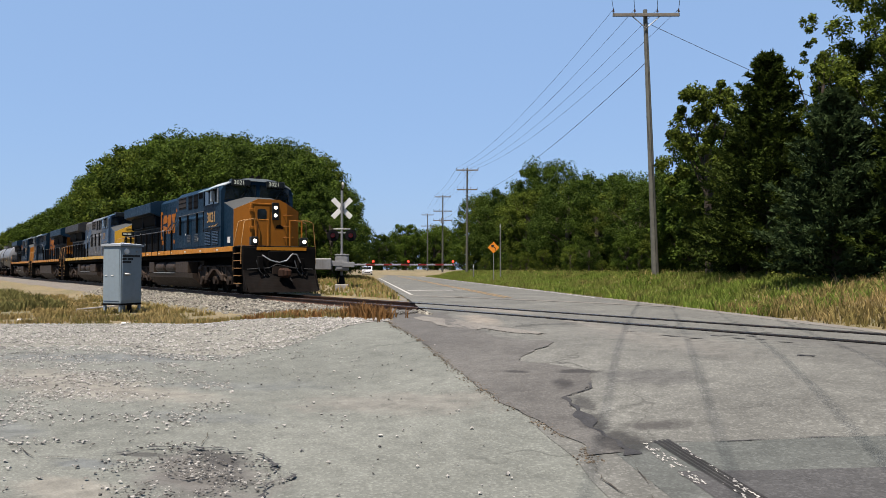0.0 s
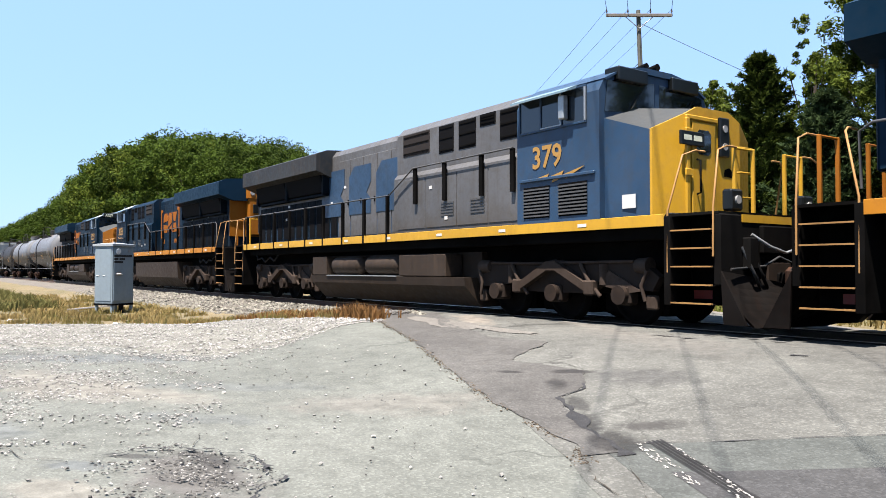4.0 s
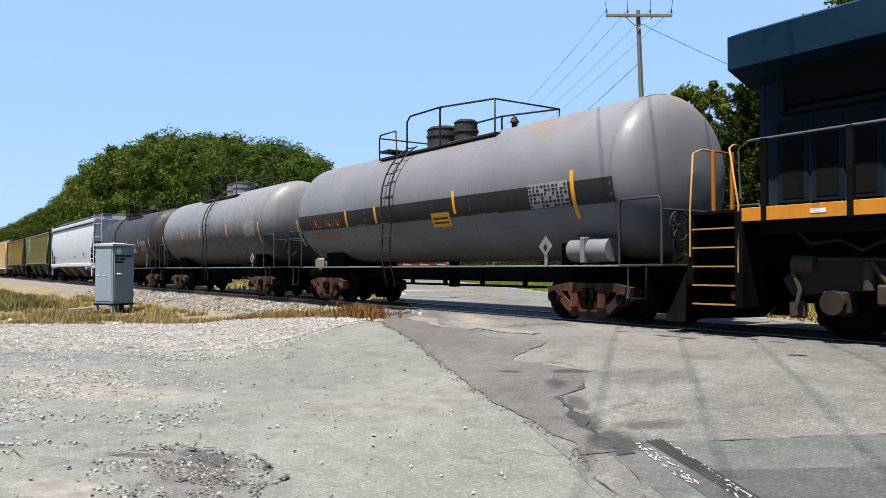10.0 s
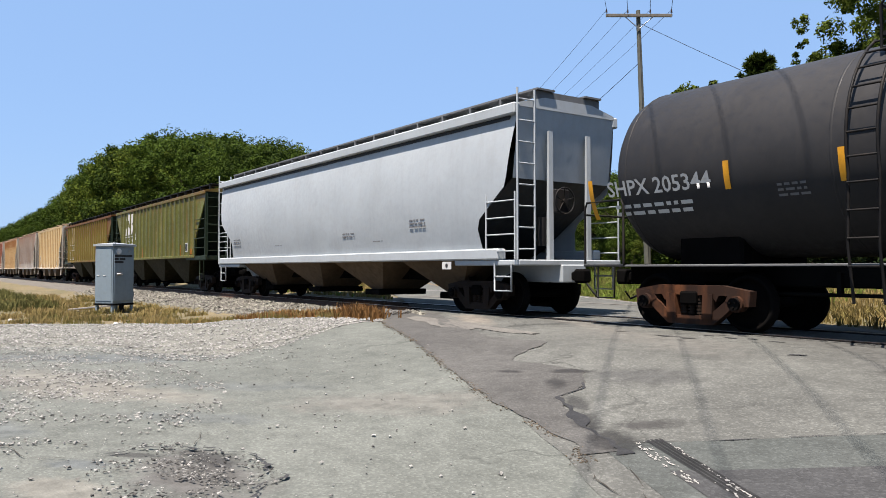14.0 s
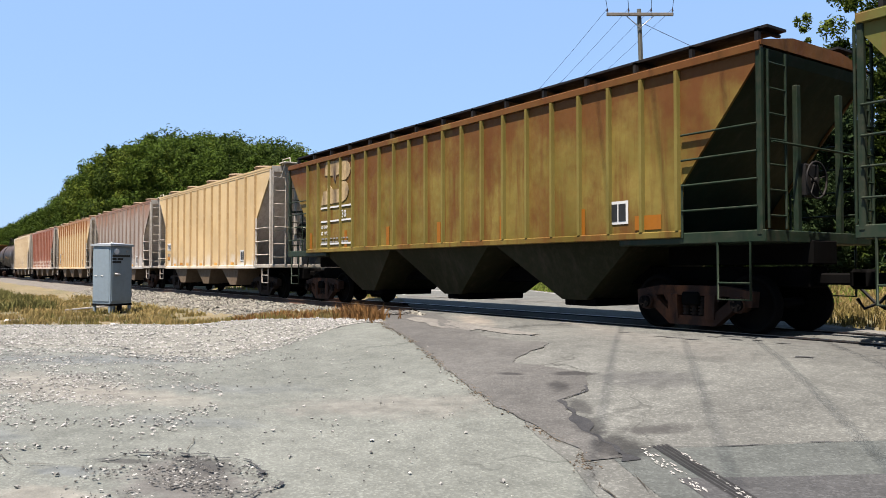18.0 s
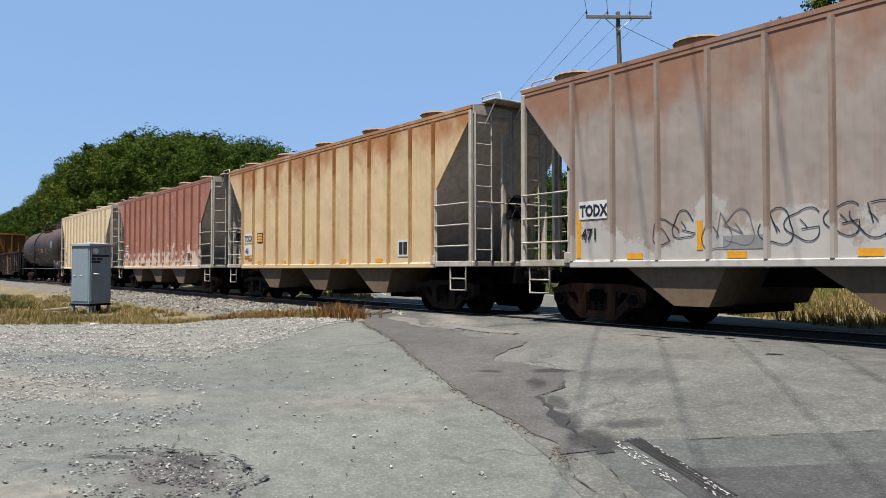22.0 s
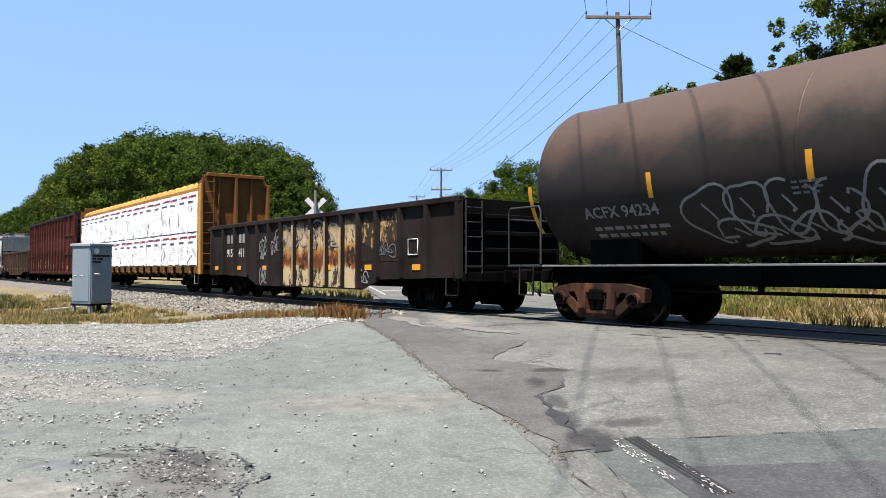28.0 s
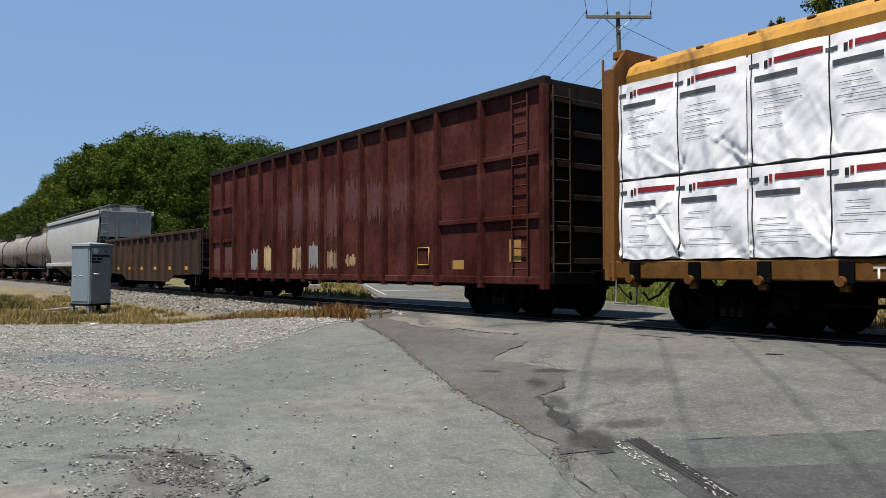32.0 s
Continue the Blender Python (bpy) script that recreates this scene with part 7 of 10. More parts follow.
        part("coupler_pocket", Shape().box(k * 10.56, k * 10.64, -0.34, 0.34, 0.6, 1.12, 0.02), M_TRUCK, c, "rusty coupler pocket")
        part("uncoupling_lever", Shape().tube([(k * 10.66, -1.35, 1.0), (k * 10.68, -0.5, 1.05), (k * 10.75, -0.2, 1.2), (k * 10.68, 0.5, 1.05), (k * 10.66, 1.35, 1.0)], 0.02, 6), M_GREYDARK, c)
        part("cable_loop", Shape().tube([(k * 10.62, -0.75, 1.55), (k * 10.78, -0.5, 1.36), (k * 10.84, -0.15, 1.26), (k * 10.86, 0.15, 1.34), (k * 10.84, 0.4, 1.6), (k * 10.8, 0.6, 1.58), (k * 10.66, 0.85, 1.2)], 0.026, 6), M_ALU if k > 0 else M_BLACK, c, "pale jumper cable" if k > 0 else "")
        for j, y in enumerate((-0.95, -0.75, 0.6, 0.8)):
            hs = Shape().tube([(k * 10.58, y, 1.35), (k * 10.75, y + 0.05, 0.95), (k * 10.72, y + 0.25, 0.72), (k * 10.6, y + 0.35, 0.9)], 0.026)
            part("air_hose", hs, M_BLACK if j % 2 else M_GREYDARK, c)
        for y in (-1.02, 1.02) if k > 0 else ():
            dl = part("ditch_light", Shape().box(k * 10.38, k * 10.56, y - 0.16, y + 0.16, 1.92, 2.26, 0.03), M_SIGNBOX, c)
            part("lens", Shape().cyl((k * 10.56, y, 2.09), (k * 10.59, y, 2.09), 0.068, n=16), M_LAMP if lit and k > 0 else M_LENS, dl)
    # walkway railing
    for y in (-1, 1):
        rl = part("handrail", Shape().tube([(-9.6, y * 1.5, 2.05), (-9.62, y * 1.5, 2.8), (-9.45, y * 1.5, 2.9), (0.75, y * 1.5, 2.9), (1.9, y * 1.5, 3.48), (5.7, y * 1.5, 3.5)], 0.02), M_RAILGREY, c, "pale walkway handrail")
        for k in range(9):
            x = -9.2 + 1.24 * k
            part("stanchion", Shape().box(x - 0.045, x + 0.045, y * 1.48, y * 1.56, 1.68, 2.9, 0.008), M_UNDER, rl)
        for x in (1.95, 3.2, 4.6, 5.65):
            part("stanchion", Shape().box(x - 0.06, x + 0.06, y * 1.43, y * 1.5, 2.6, 3.5, 0.01), M_UNDER, rl)
    # tank and reservoirs
    tk = [(-0.95, 0.15), (0.95, 0.15), (1.42, 0.52), (1.45, 0.82), (-1.45, 0.82), (-1.42, 0.62)]
    if wide_tank:
        tk = [(-0.95, 0.15), (0.95, 0.15), (1.42, 0.62), (1.45, 1.36), (-1.45, 1.36), (-1.42, 0.62)]
        part("fuel_tank", Shape().prism(tk, 0, -3.95, 3.9), M_BRONZE, c, "dusty brown fuel tank")
    else:
        part("fuel_tank", Shape().prism(tk, 0, -3.95, 3.95).box(-3.9, 3.9, -0.9, 0.9, 0.8, 1.4), M_BRONZE, c, "dusty brown fuel tank")
        for y in (-1, 1):
            for a, b in ((-2.75, -1.0), (-0.75, 1.0)):
                part("air_reservoir", Shape().lathe([(a, 0.02), (a + 0.03, 0.16), (a + 0.14, 0.26), (a + 0.2, 0.27), (b - 0.2, 0.27), (b - 0.14, 0.26), (b - 0.03, 0.16), (b, 0.02)], 1.11, y * 1.18, 20), M_BRONZE, c, "dusty air reservoir")
            part("reservoir_shelf", Shape().box(-2.9, 1.05, y * 1.2, y * 1.47, 0.815, 0.84), M_ALU, c)
            part("battery_box", Shape().box(-3.9, -2.95, y * 0.95, y * 1.44, 0.83, 1.38, 0.02), M_BRONZE, c)
            part("battery_box", Shape().box(1.15, 3.2, y * 0.95, y * 1.44, 0.83, 1.36, 0.02), M_BRONZE, c)
    for x in (-6.6, 6.6):
        loco_truck(c, x, "loco" if s0 < 0 else "loco_back")
    part("bell_hose", Shape().tube([(-8.9, s0 * 1.3, 1.6), (-8.6, s0 * 1.36, 1.35), (-8.2, s0 * 1.36, 1.4), (-7.9, s0 * 1.36, 1.25), (-7.5, s0 * 1.36, 1.42), (-7.1, s0 * 1.36, 1.28), (-6.7, s0 * 1.3, 1.6)], 0.03), M_BLACK, c)
    # lettering and marks on the seen flank
    f = -s0
    y = s0 * 0.98
    if grey_logo:
        lg = Shape()
        for a, b in ((-4.2, -2.7), (-2.4, -1.1), (-0.8, 0.7)):
            lg.prism([(a, 2.6), (b, 2.6), (b, 3.0), (b - 0.25, 3.2), (b, 3.5), (b, 4.0), (a + 0.3, 4.0), (a, 3.7)], 1, y - 0.004, y + 0.004)
        part("logo", lg, logo_m, c, "large faded blue logo shapes")
    else:
        lg = Shape()
        yy = y
        for a, q in ((-3.4, 1), (-0.15, -1)):
            lg.prism([(a, 2.58), (a + q * 0.36, 2.58), (a + q * 0.36, 2.74), (a + q * 0.16, 2.74), (a + q * 0.16, 3.88), (a + q * 0.36, 3.88), (a + q * 0.36, 4.04), (a, 4.04)], 1, yy - 0.004, yy + 0.004)
        # plain chamfered slabs in pairs
        for poly in ([(-2.92, 3.02), (-2.74, 2.84), (-2.30, 2.84), (-2.14, 3.0), (-2.14, 3.20), (-2.92, 3.28)], [(-2.92, 3.36), (-2.14, 3.44), (-2.14, 3.64), (-2.30, 3.82), (-2.74, 3.82), (-2.92, 3.64)],
                     [(-2.06, 3.0), (-1.92, 2.84), (-1.56, 2.84), (-1.42, 3.0), (-1.42, 3.22)], [(-2.06, 3.10), (-1.42, 3.34), (-1.42, 3.68), (-1.56, 3.82), (-1.92, 3.82), (-2.06, 3.68)],
                     [(-1.34, 2.84), (-0.56, 2.84), (-0.78, 3.29), (-1.12, 3.29)], [(-1.34, 3.82), (-0.56, 3.82), (-0.78, 3.37), (-1.12, 3.37)]):
            lg.prism(poly, 1, yy - 0.004, yy + 0.004)
        for a in (-3.08, -2.78, -0.85, -0.55):
            lg.cyl((a, yy - 0.004, 2.40), (a, yy + 0.004, 2.40), 0.12, n=16)
        if s0 > 0:
            lg.v = [(-2.75 - x, y2, z2) for x, y2, z2 in lg.v]
            lg.f = [q[::-1] for q in lg.f]
        part("logo", lg, logo_m, c, "orange bracketed logo shapes")
    yc = s0 * 1.562
    x0 = 6.35 if s0 < 0 else 7.62
    write(c, number, x0, yc, 2.98, 0.60, M_NUMBER, s0, 0.012, 0.95, label="gold road number", name="number")
    bx = [(6.25, 2.74), (6.85, 2.84), (6.78, 2.76), (7.25, 2.86), (7.2, 2.78), (7.8, 2.9), (7.3, 2.7), (7.36, 2.77), (6.92, 2.66), (6.98, 2.74)]
    part("lightning_stripe", Shape().prism(bx, 1, yc - 0.004, yc + 0.004), M_NUMBER, c, "gold lightning stripe")
    r = random.Random(len(name) + int(number))
    for k in range(5):
        x, z = r.uniform(-8.8, 0.3), r.uniform(2.2, 4.1)
        part("notice", Shape().box(x, x + 0.12, s0 * 0.975, s0 * 0.985, z, z + 0.08), M_WHITE, c, "small white notice")
    for k in range(2):
        x, z = r.uniform(1.2, 5.6), r.uniform(2.1, 3.2)
        part("notice", Shape().box(x, x + 0.12, s0 * 1.416, s0 * 1.424, z, z + 0.08), M_WHITE, c, "small white notice")
    for k in range(8):
        x = -8.5 + 2.3 * k
        part("reflector", Shape().box(x, x + 0.22, s0 * 1.55, s0 * 1.556, 1.77, 1.83), M_WHITE, c)
    return c


LOCOS = [
    (locomotive("locomotive", "dark blue diesel locomotive with orange nose, lit headlights", "3021", M_BLUE, M_BLUE, M_ORANGE, M_STRIPE, M_BLUE, M_BLUE, -1, False, M_LOGO, True, True), -38.85, 0),
    (locomotive("locomotive", "weathered grey diesel locomotive with blue cab and yellow nose", "379", M_GREYLOCO, M_OLDBLUE, M_YELLOW, M_YELLOW, M_GREYDARK, M_GREYDARK, -1, False, M_OLDBLUE, False, False, True), -61.15, 0),
    (locomotive("locomotive", "dark blue diesel locomotive running backwards, orange hood end", "3051", M_BLUE_DIRTY, M_BLUE_DIRTY, M_ORANGE, M_STRIPE, M_ORANGE, M_BLUE, 1, True, M_LOGO, True, False), -83.45, 180),
    (locomotive("locomotive", "dusty dark blue diesel locomotive with orange nose", "3229", M_BLUE_DIRTY, M_BLUE_DIRTY, M_ORANGE, M_STRIPE, M_BLUE, M_BLUE, -1, False, M_LOGO, True, False), -105.7, 0),
]


# ---------------------------------------------------------------- freight cars
M_TANKGREY = paint("pale_grey_tank_paint", (0.148, 0.158, 0.172), 0.42, fade=0.2, dirt=0.18, dirt_colour=(0.148, 0.1184, 0.0888), streak=0.16, seed=2, high=(3.1, 2.0, (0.1998, 0.1221, 0.0629), 0.55), spec=0.3, low=1.4)
# low and the blue-black dirt_colour paint the shade of the tank's lower half.
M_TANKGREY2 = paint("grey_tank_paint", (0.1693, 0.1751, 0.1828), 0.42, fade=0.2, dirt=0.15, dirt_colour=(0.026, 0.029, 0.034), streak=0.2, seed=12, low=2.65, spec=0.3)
M_TANKBLACK = paint("faded_black_tank_paint", (0.026, 0.026, 0.028), 0.55, fade=0.2, dirt=0.08, dirt_colour=(0.0666, 0.0592, 0.0518), streak=0.16, seed=3, spec=0.3)
M_TANKBROWN = paint("rust_dusted_black_tank_paint", (0.0224, 0.0184, 0.0163), 0.55, fade=0.25, dirt=0.12, dirt_colour=(0.037, 0.0266, 0.02), streak=0.2, seed=4, high=(2.2, 1.5, (0.10, 0.064, 0.046), 0.35), spec=0.25)
M_TANKCREAM = paint("cream_tank_paint", (0.259, 0.2331, 0.1968), 0.5, fade=0.2, dirt=0.3, dirt_colour=(0.185, 0.148, 0.111), streak=0.3, seed=5)
M_TANKDUST = paint("brown_dust_on_tank_top", (0.1258, 0.0851, 0.0607), 0.7, fade=0.3, dirt=0.3, streak=0.2, seed=6)
M_BAND = paint("black_band_paint", (0.0098, 0.0089, 0.0089), 0.5, dirt=0.3, dirt_colour=(0.0592, 0.0444, 0.037), spec=0.3)
M_BLACKIRON = paint("black_ironwork", (0.0098, 0.0098, 0.0107), 0.55, dirt=0.2, spec=0.15)
M_GREYIRON = paint("grey_ironwork", (0.1554, 0.1606, 0.1658), 0.5, dirt=0.3)
M_ORANGELETTER = plain("orange_stencil_paint", (0.3108, 0.1036, 0.0222), 0.6)
M_HOPWHITE = paint("pale_blue_white_paint", (0.4675, 0.51, 0.5355), 0.45, fade=0.12, dirt=0.12, dirt_colour=(0.3, 0.28, 0.25), streak=0.15, seed=7, dents=0.2)
M_HOPWHITE2 = paint("white_hopper_paint", (0.493, 0.493, 0.476), 0.5, fade=0.15, dirt=0.2, dirt_colour=(0.3, 0.26, 0.2), streak=0.25, seed=8)
M_BNGREEN = paint("olive_green_paint", (0.118, 0.128, 0.017), 0.5, fade=0.6, dirt=0.3, dirt_colour=(0.1445, 0.1032, 0.0310), streak=0.7, rust=0.14, rust_colour=(0.2064, 0.1032, 0.0310), seed=9, spec=0.3, high=(3.0, 1.8, (0.1700, 0.0850, 0.0216), 1.1), dents=0.5)
M_BNRUST = paint("rusted_olive_paint", (0.1980, 0.1452, 0.0238), 0.55, fade=0.6, dirt=0.3, dirt_colour=(0.19, 0.078, 0.018), streak=0.9, rust=0.42, rust_colour=(0.145, 0.053, 0.013), seed=10, high=(1.9, 2.4, (0.135, 0.046, 0.013), 0.8), spec=0.2, dents=0.5)
M_BNRIBRUST = paint("rust_stained_rib_paint", (0.2000, 0.1600, 0.0360), 0.55, fade=0.3, dirt=0.3, dirt_colour=(0.15, 0.08, 0.02), streak=0.4, seed=31, spec=0.2)
M_BNRIB = paint("green_rib_paint", (0.125, 0.135, 0.034), 0.5, fade=0.3, dirt=0.3, dirt_colour=(0.148, 0.0888, 0.0296), streak=0.3, seed=11)
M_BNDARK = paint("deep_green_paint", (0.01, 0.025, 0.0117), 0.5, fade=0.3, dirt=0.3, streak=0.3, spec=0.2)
M_CREAM = paint("cream_hopper_paint", (0.64, 0.465, 0.235), 0.6, fade=0.25, dirt=0.18, dirt_colour=(0.70, 0.57, 0.40), streak=0.3, seed=13, spec=0.3, peel=(2.0, 1.05, (0.76, 0.73, 0.66), 1.5, 0.26), dents=0.5)
M_CREAM2 = paint("pale_cream_hopper_paint", (0.7980, 0.6580, 0.4410), 0.55, fade=0.16, dirt=0.16, dirt_colour=(0.5600, 0.3780, 0.1960), streak=0.14, seed=14, dents=0.5)
M_CREAMRUST = paint("rust_stained_cream_paint", (0.6658, 0.5051, 0.2895), 0.55, fade=0.16, dirt=0.22, dirt_colour=(0.5880, 0.3080, 0.1120), streak=0.3, rust=0.06, rust_colour=(0.4200, 0.1680, 0.0490), seed=15, high=(2.9, 1.7, (0.3780, 0.1400, 0.0392), 1.0), dents=0.5)
M_CREAMRIB = paint("stained_cream_rib_paint", (0.50, 0.345, 0.165), 0.6, fade=0.35, dirt=0.4, dirt_colour=(0.26, 0.15, 0.07), streak=0.5, seed=41, rust=0.12, rust_colour=(0.8, 0.76, 0.68), spec=0.2)
M_CREAM2RIB = paint("stained_pale_rib_paint", (0.60, 0.47, 0.30), 0.6, fade=0.35, dirt=0.4, dirt_colour=(0.32, 0.2, 0.1), streak=0.5, seed=42, spec=0.2)
M_RUSTRIB = paint("rust_streaked_rib_paint", (0.56, 0.37, 0.17), 0.6, fade=0.4, dirt=0.5, dirt_colour=(0.26, 0.11, 0.04), streak=0.7, seed=43, high=(2.4, 2.0, (0.26, 0.09, 0.025), 1.2), spec=0.2)
M_MAUVERIB = paint("chalky_mauve_rib_paint", (0.31, 0.235, 0.19), 0.65, fade=0.35, dirt=0.4, dirt_colour=(0.2, 0.13, 0.1), streak=0.5, seed=44, peel=(2.5, 1.7, (0.45, 0.41, 0.37), 0.9), spec=0.2)
M_REDRIB = paint("dark_red_rib_paint", (0.3060, 0.1105, 0.0680), 0.6, fade=0.35, dirt=0.4, dirt_colour=(0.2, 0.07, 0.045), streak=0.4, seed=45, peel=(2.2, 1.6, (0.69, 0.585, 0.48), 2.0), spec=0.2)
M_MAUVE = paint("chalky_mauve_paint", (0.355, 0.305, 0.262), 0.65, fade=0.25, dirt=0.25, dirt_colour=(0.3866, 0.3367, 0.2993), streak=0.35, rust=0.1, rust_colour=(0.2494, 0.1247, 0.0935), seed=16, high=(2.6, 1.9, (0.30, 0.14, 0.075), 0.6), peel=(2.45, 1.6, (0.52, 0.50, 0.46), 0.9), dents=0.5)
M_REDBROWN = paint("peeling_red_brown_paint", (0.3591, 0.1501, 0.0993), 0.6, fade=0.25, dirt=0.2, dirt_colour=(0.3000, 0.1125, 0.0750), streak=0.34, rust=0.24, rust_colour=(0.5160, 0.4128, 0.3096), seed=17, peel=(2.6, 1.9, (0.6900, 0.5850, 0.4800), 1.6), dents=0.5)
M_IRONPALE = paint("worn_pale_ironwork", (0.5100, 0.4725, 0.4050), 0.65, fade=0.3, dirt=0.5, dirt_colour=(0.1800, 0.1275, 0.0900), streak=0.5, rust=0.2, rust_colour=(0.1500, 0.0750, 0.0450), seed=30, spec=0.2)
M_ENDGREY = paint("dull_grey_end_sheet", (0.78, 0.68, 0.60), 0.6, fade=0.3, dirt=0.3, streak=0.3, spec=0.2)
M_HATCH = paint("rust_brown_hatch_paint", (0.30, 0.22, 0.145), 0.7, fade=0.3, dirt=0.4, dirt_colour=(0.09, 0.05, 0.03), streak=0.2, spec=0.2)
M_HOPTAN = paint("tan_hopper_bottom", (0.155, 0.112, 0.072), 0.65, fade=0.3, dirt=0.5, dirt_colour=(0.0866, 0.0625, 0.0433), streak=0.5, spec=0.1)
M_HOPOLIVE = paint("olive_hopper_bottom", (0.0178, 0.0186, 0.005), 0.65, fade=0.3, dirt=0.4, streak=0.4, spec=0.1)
M_GOND = paint("blackened_rusty_steel", (0.0105, 0.0072, 0.006), 0.7, fade=0.6, dirt=0.6, dirt_colour=(0.030, 0.0165, 0.0105), streak=0.6, rust=0.3, rust_colour=(0.036, 0.0165, 0.010), seed=18, spec=0.12)
M_GOND2 = paint("brown_gondola_paint", (0.0383, 0.0233, 0.0133), 0.65, fade=0.3, dirt=0.5, dirt_colour=(0.037, 0.0259, 0.0185), streak=0.5, rust=0.25, seed=19, spec=0.2)
M_BOXRED = paint("dark_red_oxide_paint", (0.082, 0.0135, 0.0068), 0.65, fade=0.8, dirt=0.55, dirt_colour=(0.013, 0.0055, 0.0042), streak=0.8, rust=0.36, rust_colour=(0.03, 0.0105, 0.0065), seed=20, spec=0.1, dents=0.5)
M_BOXPINK = paint("faded_pink_patch_paint", (0.105, 0.034, 0.03), 0.65, fade=0.35, dirt=0.6, dirt_colour=(0.06, 0.017, 0.011), streak=0.9, seed=21)
M_BEAMYEL = paint("yellow_centre_beam_paint", (0.56, 0.285, 0.03), 0.5, fade=0.3, dirt=0.3, dirt_colour=(0.2, 0.085, 0.022), streak=0.5, rust=0.22, rust_colour=(0.12, 0.05, 0.016), seed=22)
M_BEAMBROWN = paint("rusty_yellow_brown_bulkhead", (0.20, 0.084, 0.018), 0.6, fade=0.3, dirt=0.45, dirt_colour=(0.086, 0.043, 0.0172), streak=0.5, seed=23, spec=0.2)
M_GRAFF = paint("pale_sprayed_paint", (0.259, 0.259, 0.2538), 0.6, fade=0.3, dirt=0.4, dirt_colour=(0.148, 0.1332, 0.1184), streak=0.2)
M_GRAFFCREAM = paint("cream_sprayed_paint", (0.52, 0.38, 0.19), 0.65, fade=0.4, dirt=0.6, dirt_colour=(0.22, 0.12, 0.06), streak=1.0, rust=0.42, rust_colour=(0.05, 0.028, 0.018), seed=3)
M_GRAFFGREY = paint("grey_sprayed_paint", (0.1628, 0.1628, 0.1702), 0.65, fade=0.3, dirt=0.3)
M_SILL = paint("rusty_sill_paint", (0.15, 0.066, 0.012), 0.65, fade=0.4, dirt=0.6, dirt_colour=(0.012, 0.008, 0.006), streak=0.7, rust=0.3, rust_colour=(0.17, 0.075, 0.016), seed=26, spec=0.15)


def spray_mat(name, bands, holes, seed):
    """Old sprayed paint in ragged bands of (height, colour), flaked away to the steel."""
    m, nt, bsdf, co = base_mat(name)
    sx = nt.nodes.new("ShaderNodeSeparateXYZ")
    nt.links.new(co, sx.inputs[0])
    drip = nt.nodes.new("ShaderNodeMath"); drip.operation = "MULTIPLY_ADD"; drip.inputs[1].default_value, drip.inputs[2].default_value = 0.42, -0.21
    nt.links.new(noise_tex(nt, co, 1.9, 8, 0.7, (1.4, 1.4, 0.75), seed), drip.inputs[0])
    h = nt.nodes.new("ShaderNodeMath"); h.operation = "MULTIPLY_ADD"; h.inputs[1].default_value = 1 / 2.6
    nt.links.new(sx.outputs[2], h.inputs[0])
    nt.links.new(drip.outputs[0], h.inputs[2])
    col = ramp(nt, h.outputs[0], [(z / 2.6, tint(k)) for z, k in bands])
    flake = noise_tex(nt, co, 3.4, 9, 0.72, (1.0, 1.0, 0.6), 6 + seed)
    col = mix(nt, ramp(nt, flake, [(holes, grey(0)), (holes + 0.03, grey(0.95))]), col, tint((0.016, 0.0105, 0.008)))
    run = noise_tex(nt, co, 1.0, 6, 0.7, (9.0, 9.0, 0.5), 2 + seed)
    col = mix(nt, ramp(nt, run, [(0.55, grey(0)), (0.68, grey(0.75))]), col, tint((0.10, 0.05, 0.025)))
    nt.links.new(col, bsdf.inputs["Base Color"])
    bsdf.inputs["Roughness"].default_value = 0.7
    bsdf.inputs["Specular IOR Level"].default_value = 0.15
    bumped(nt, bsdf, flake, 0.3, 0.004)
    return m


STEEL, SPRAY, RUSTED = (0.016, 0.0105, 0.008), (0.56, 0.44, 0.25), (0.30, 0.095, 0.018)
M_SPRAYED = spray_mat("flaking_cream_spray", ((0.42, STEEL), (0.5, SPRAY), (1.02, SPRAY), (1.1, RUSTED), (1.32, (0.11, 0.036, 0.014)), (1.42, RUSTED), (1.62, (0.50, 0.30, 0.11)), (1.8, SPRAY), (2.1, (0.45, 0.32, 0.16)), (2.32, STEEL)), 0.525, 3.0)
M_SPRAYTOP = spray_mat("cream_spray_remains", ((1.6, STEEL), (1.68, (0.50, 0.32, 0.13)), (2.2, (0.46, 0.31, 0.14)), (2.32, STEEL)), 0.445, 8.0)
M_BARRED = plain("red_printed_bar", (0.27, 0.018, 0.02), 0.5)
M_BARBLACK = plain("black_printed_bar", (0.0222, 0.0222, 0.0222), 0.5)
M_BARDARK = plain("faded_black_printed_bar", (0.085, 0.087, 0.092), 0.5)
M_BARGREY = plain("grey_printed_bar", (0.148, 0.1517, 0.1554), 0.5)
M_STRAP = plain("black_strap", (0.0148, 0.0148, 0.0148), 0.5)


def wrap_mat():
    m, nt, bsdf, co = base_mat("white_plastic_wrap")
    n = noise_tex(nt, co, 1.6, 6, 0.6)
    nt.links.new(ramp(nt, n, [(0.3, (0.58, 0.585, 0.60)), (0.7, (0.66, 0.66, 0.66))]), bsdf.inputs["Base Color"])
    bsdf.inputs["Roughness"].default_value = 0.32
    w = noise_tex(nt, co, 2.2, 8, 0.6, (1.5, 1.5, 0.6), 3.0)
    bumped(nt, bsdf, w, 0.35, 0.05)
    return m


M_WRAP = wrap_mat()


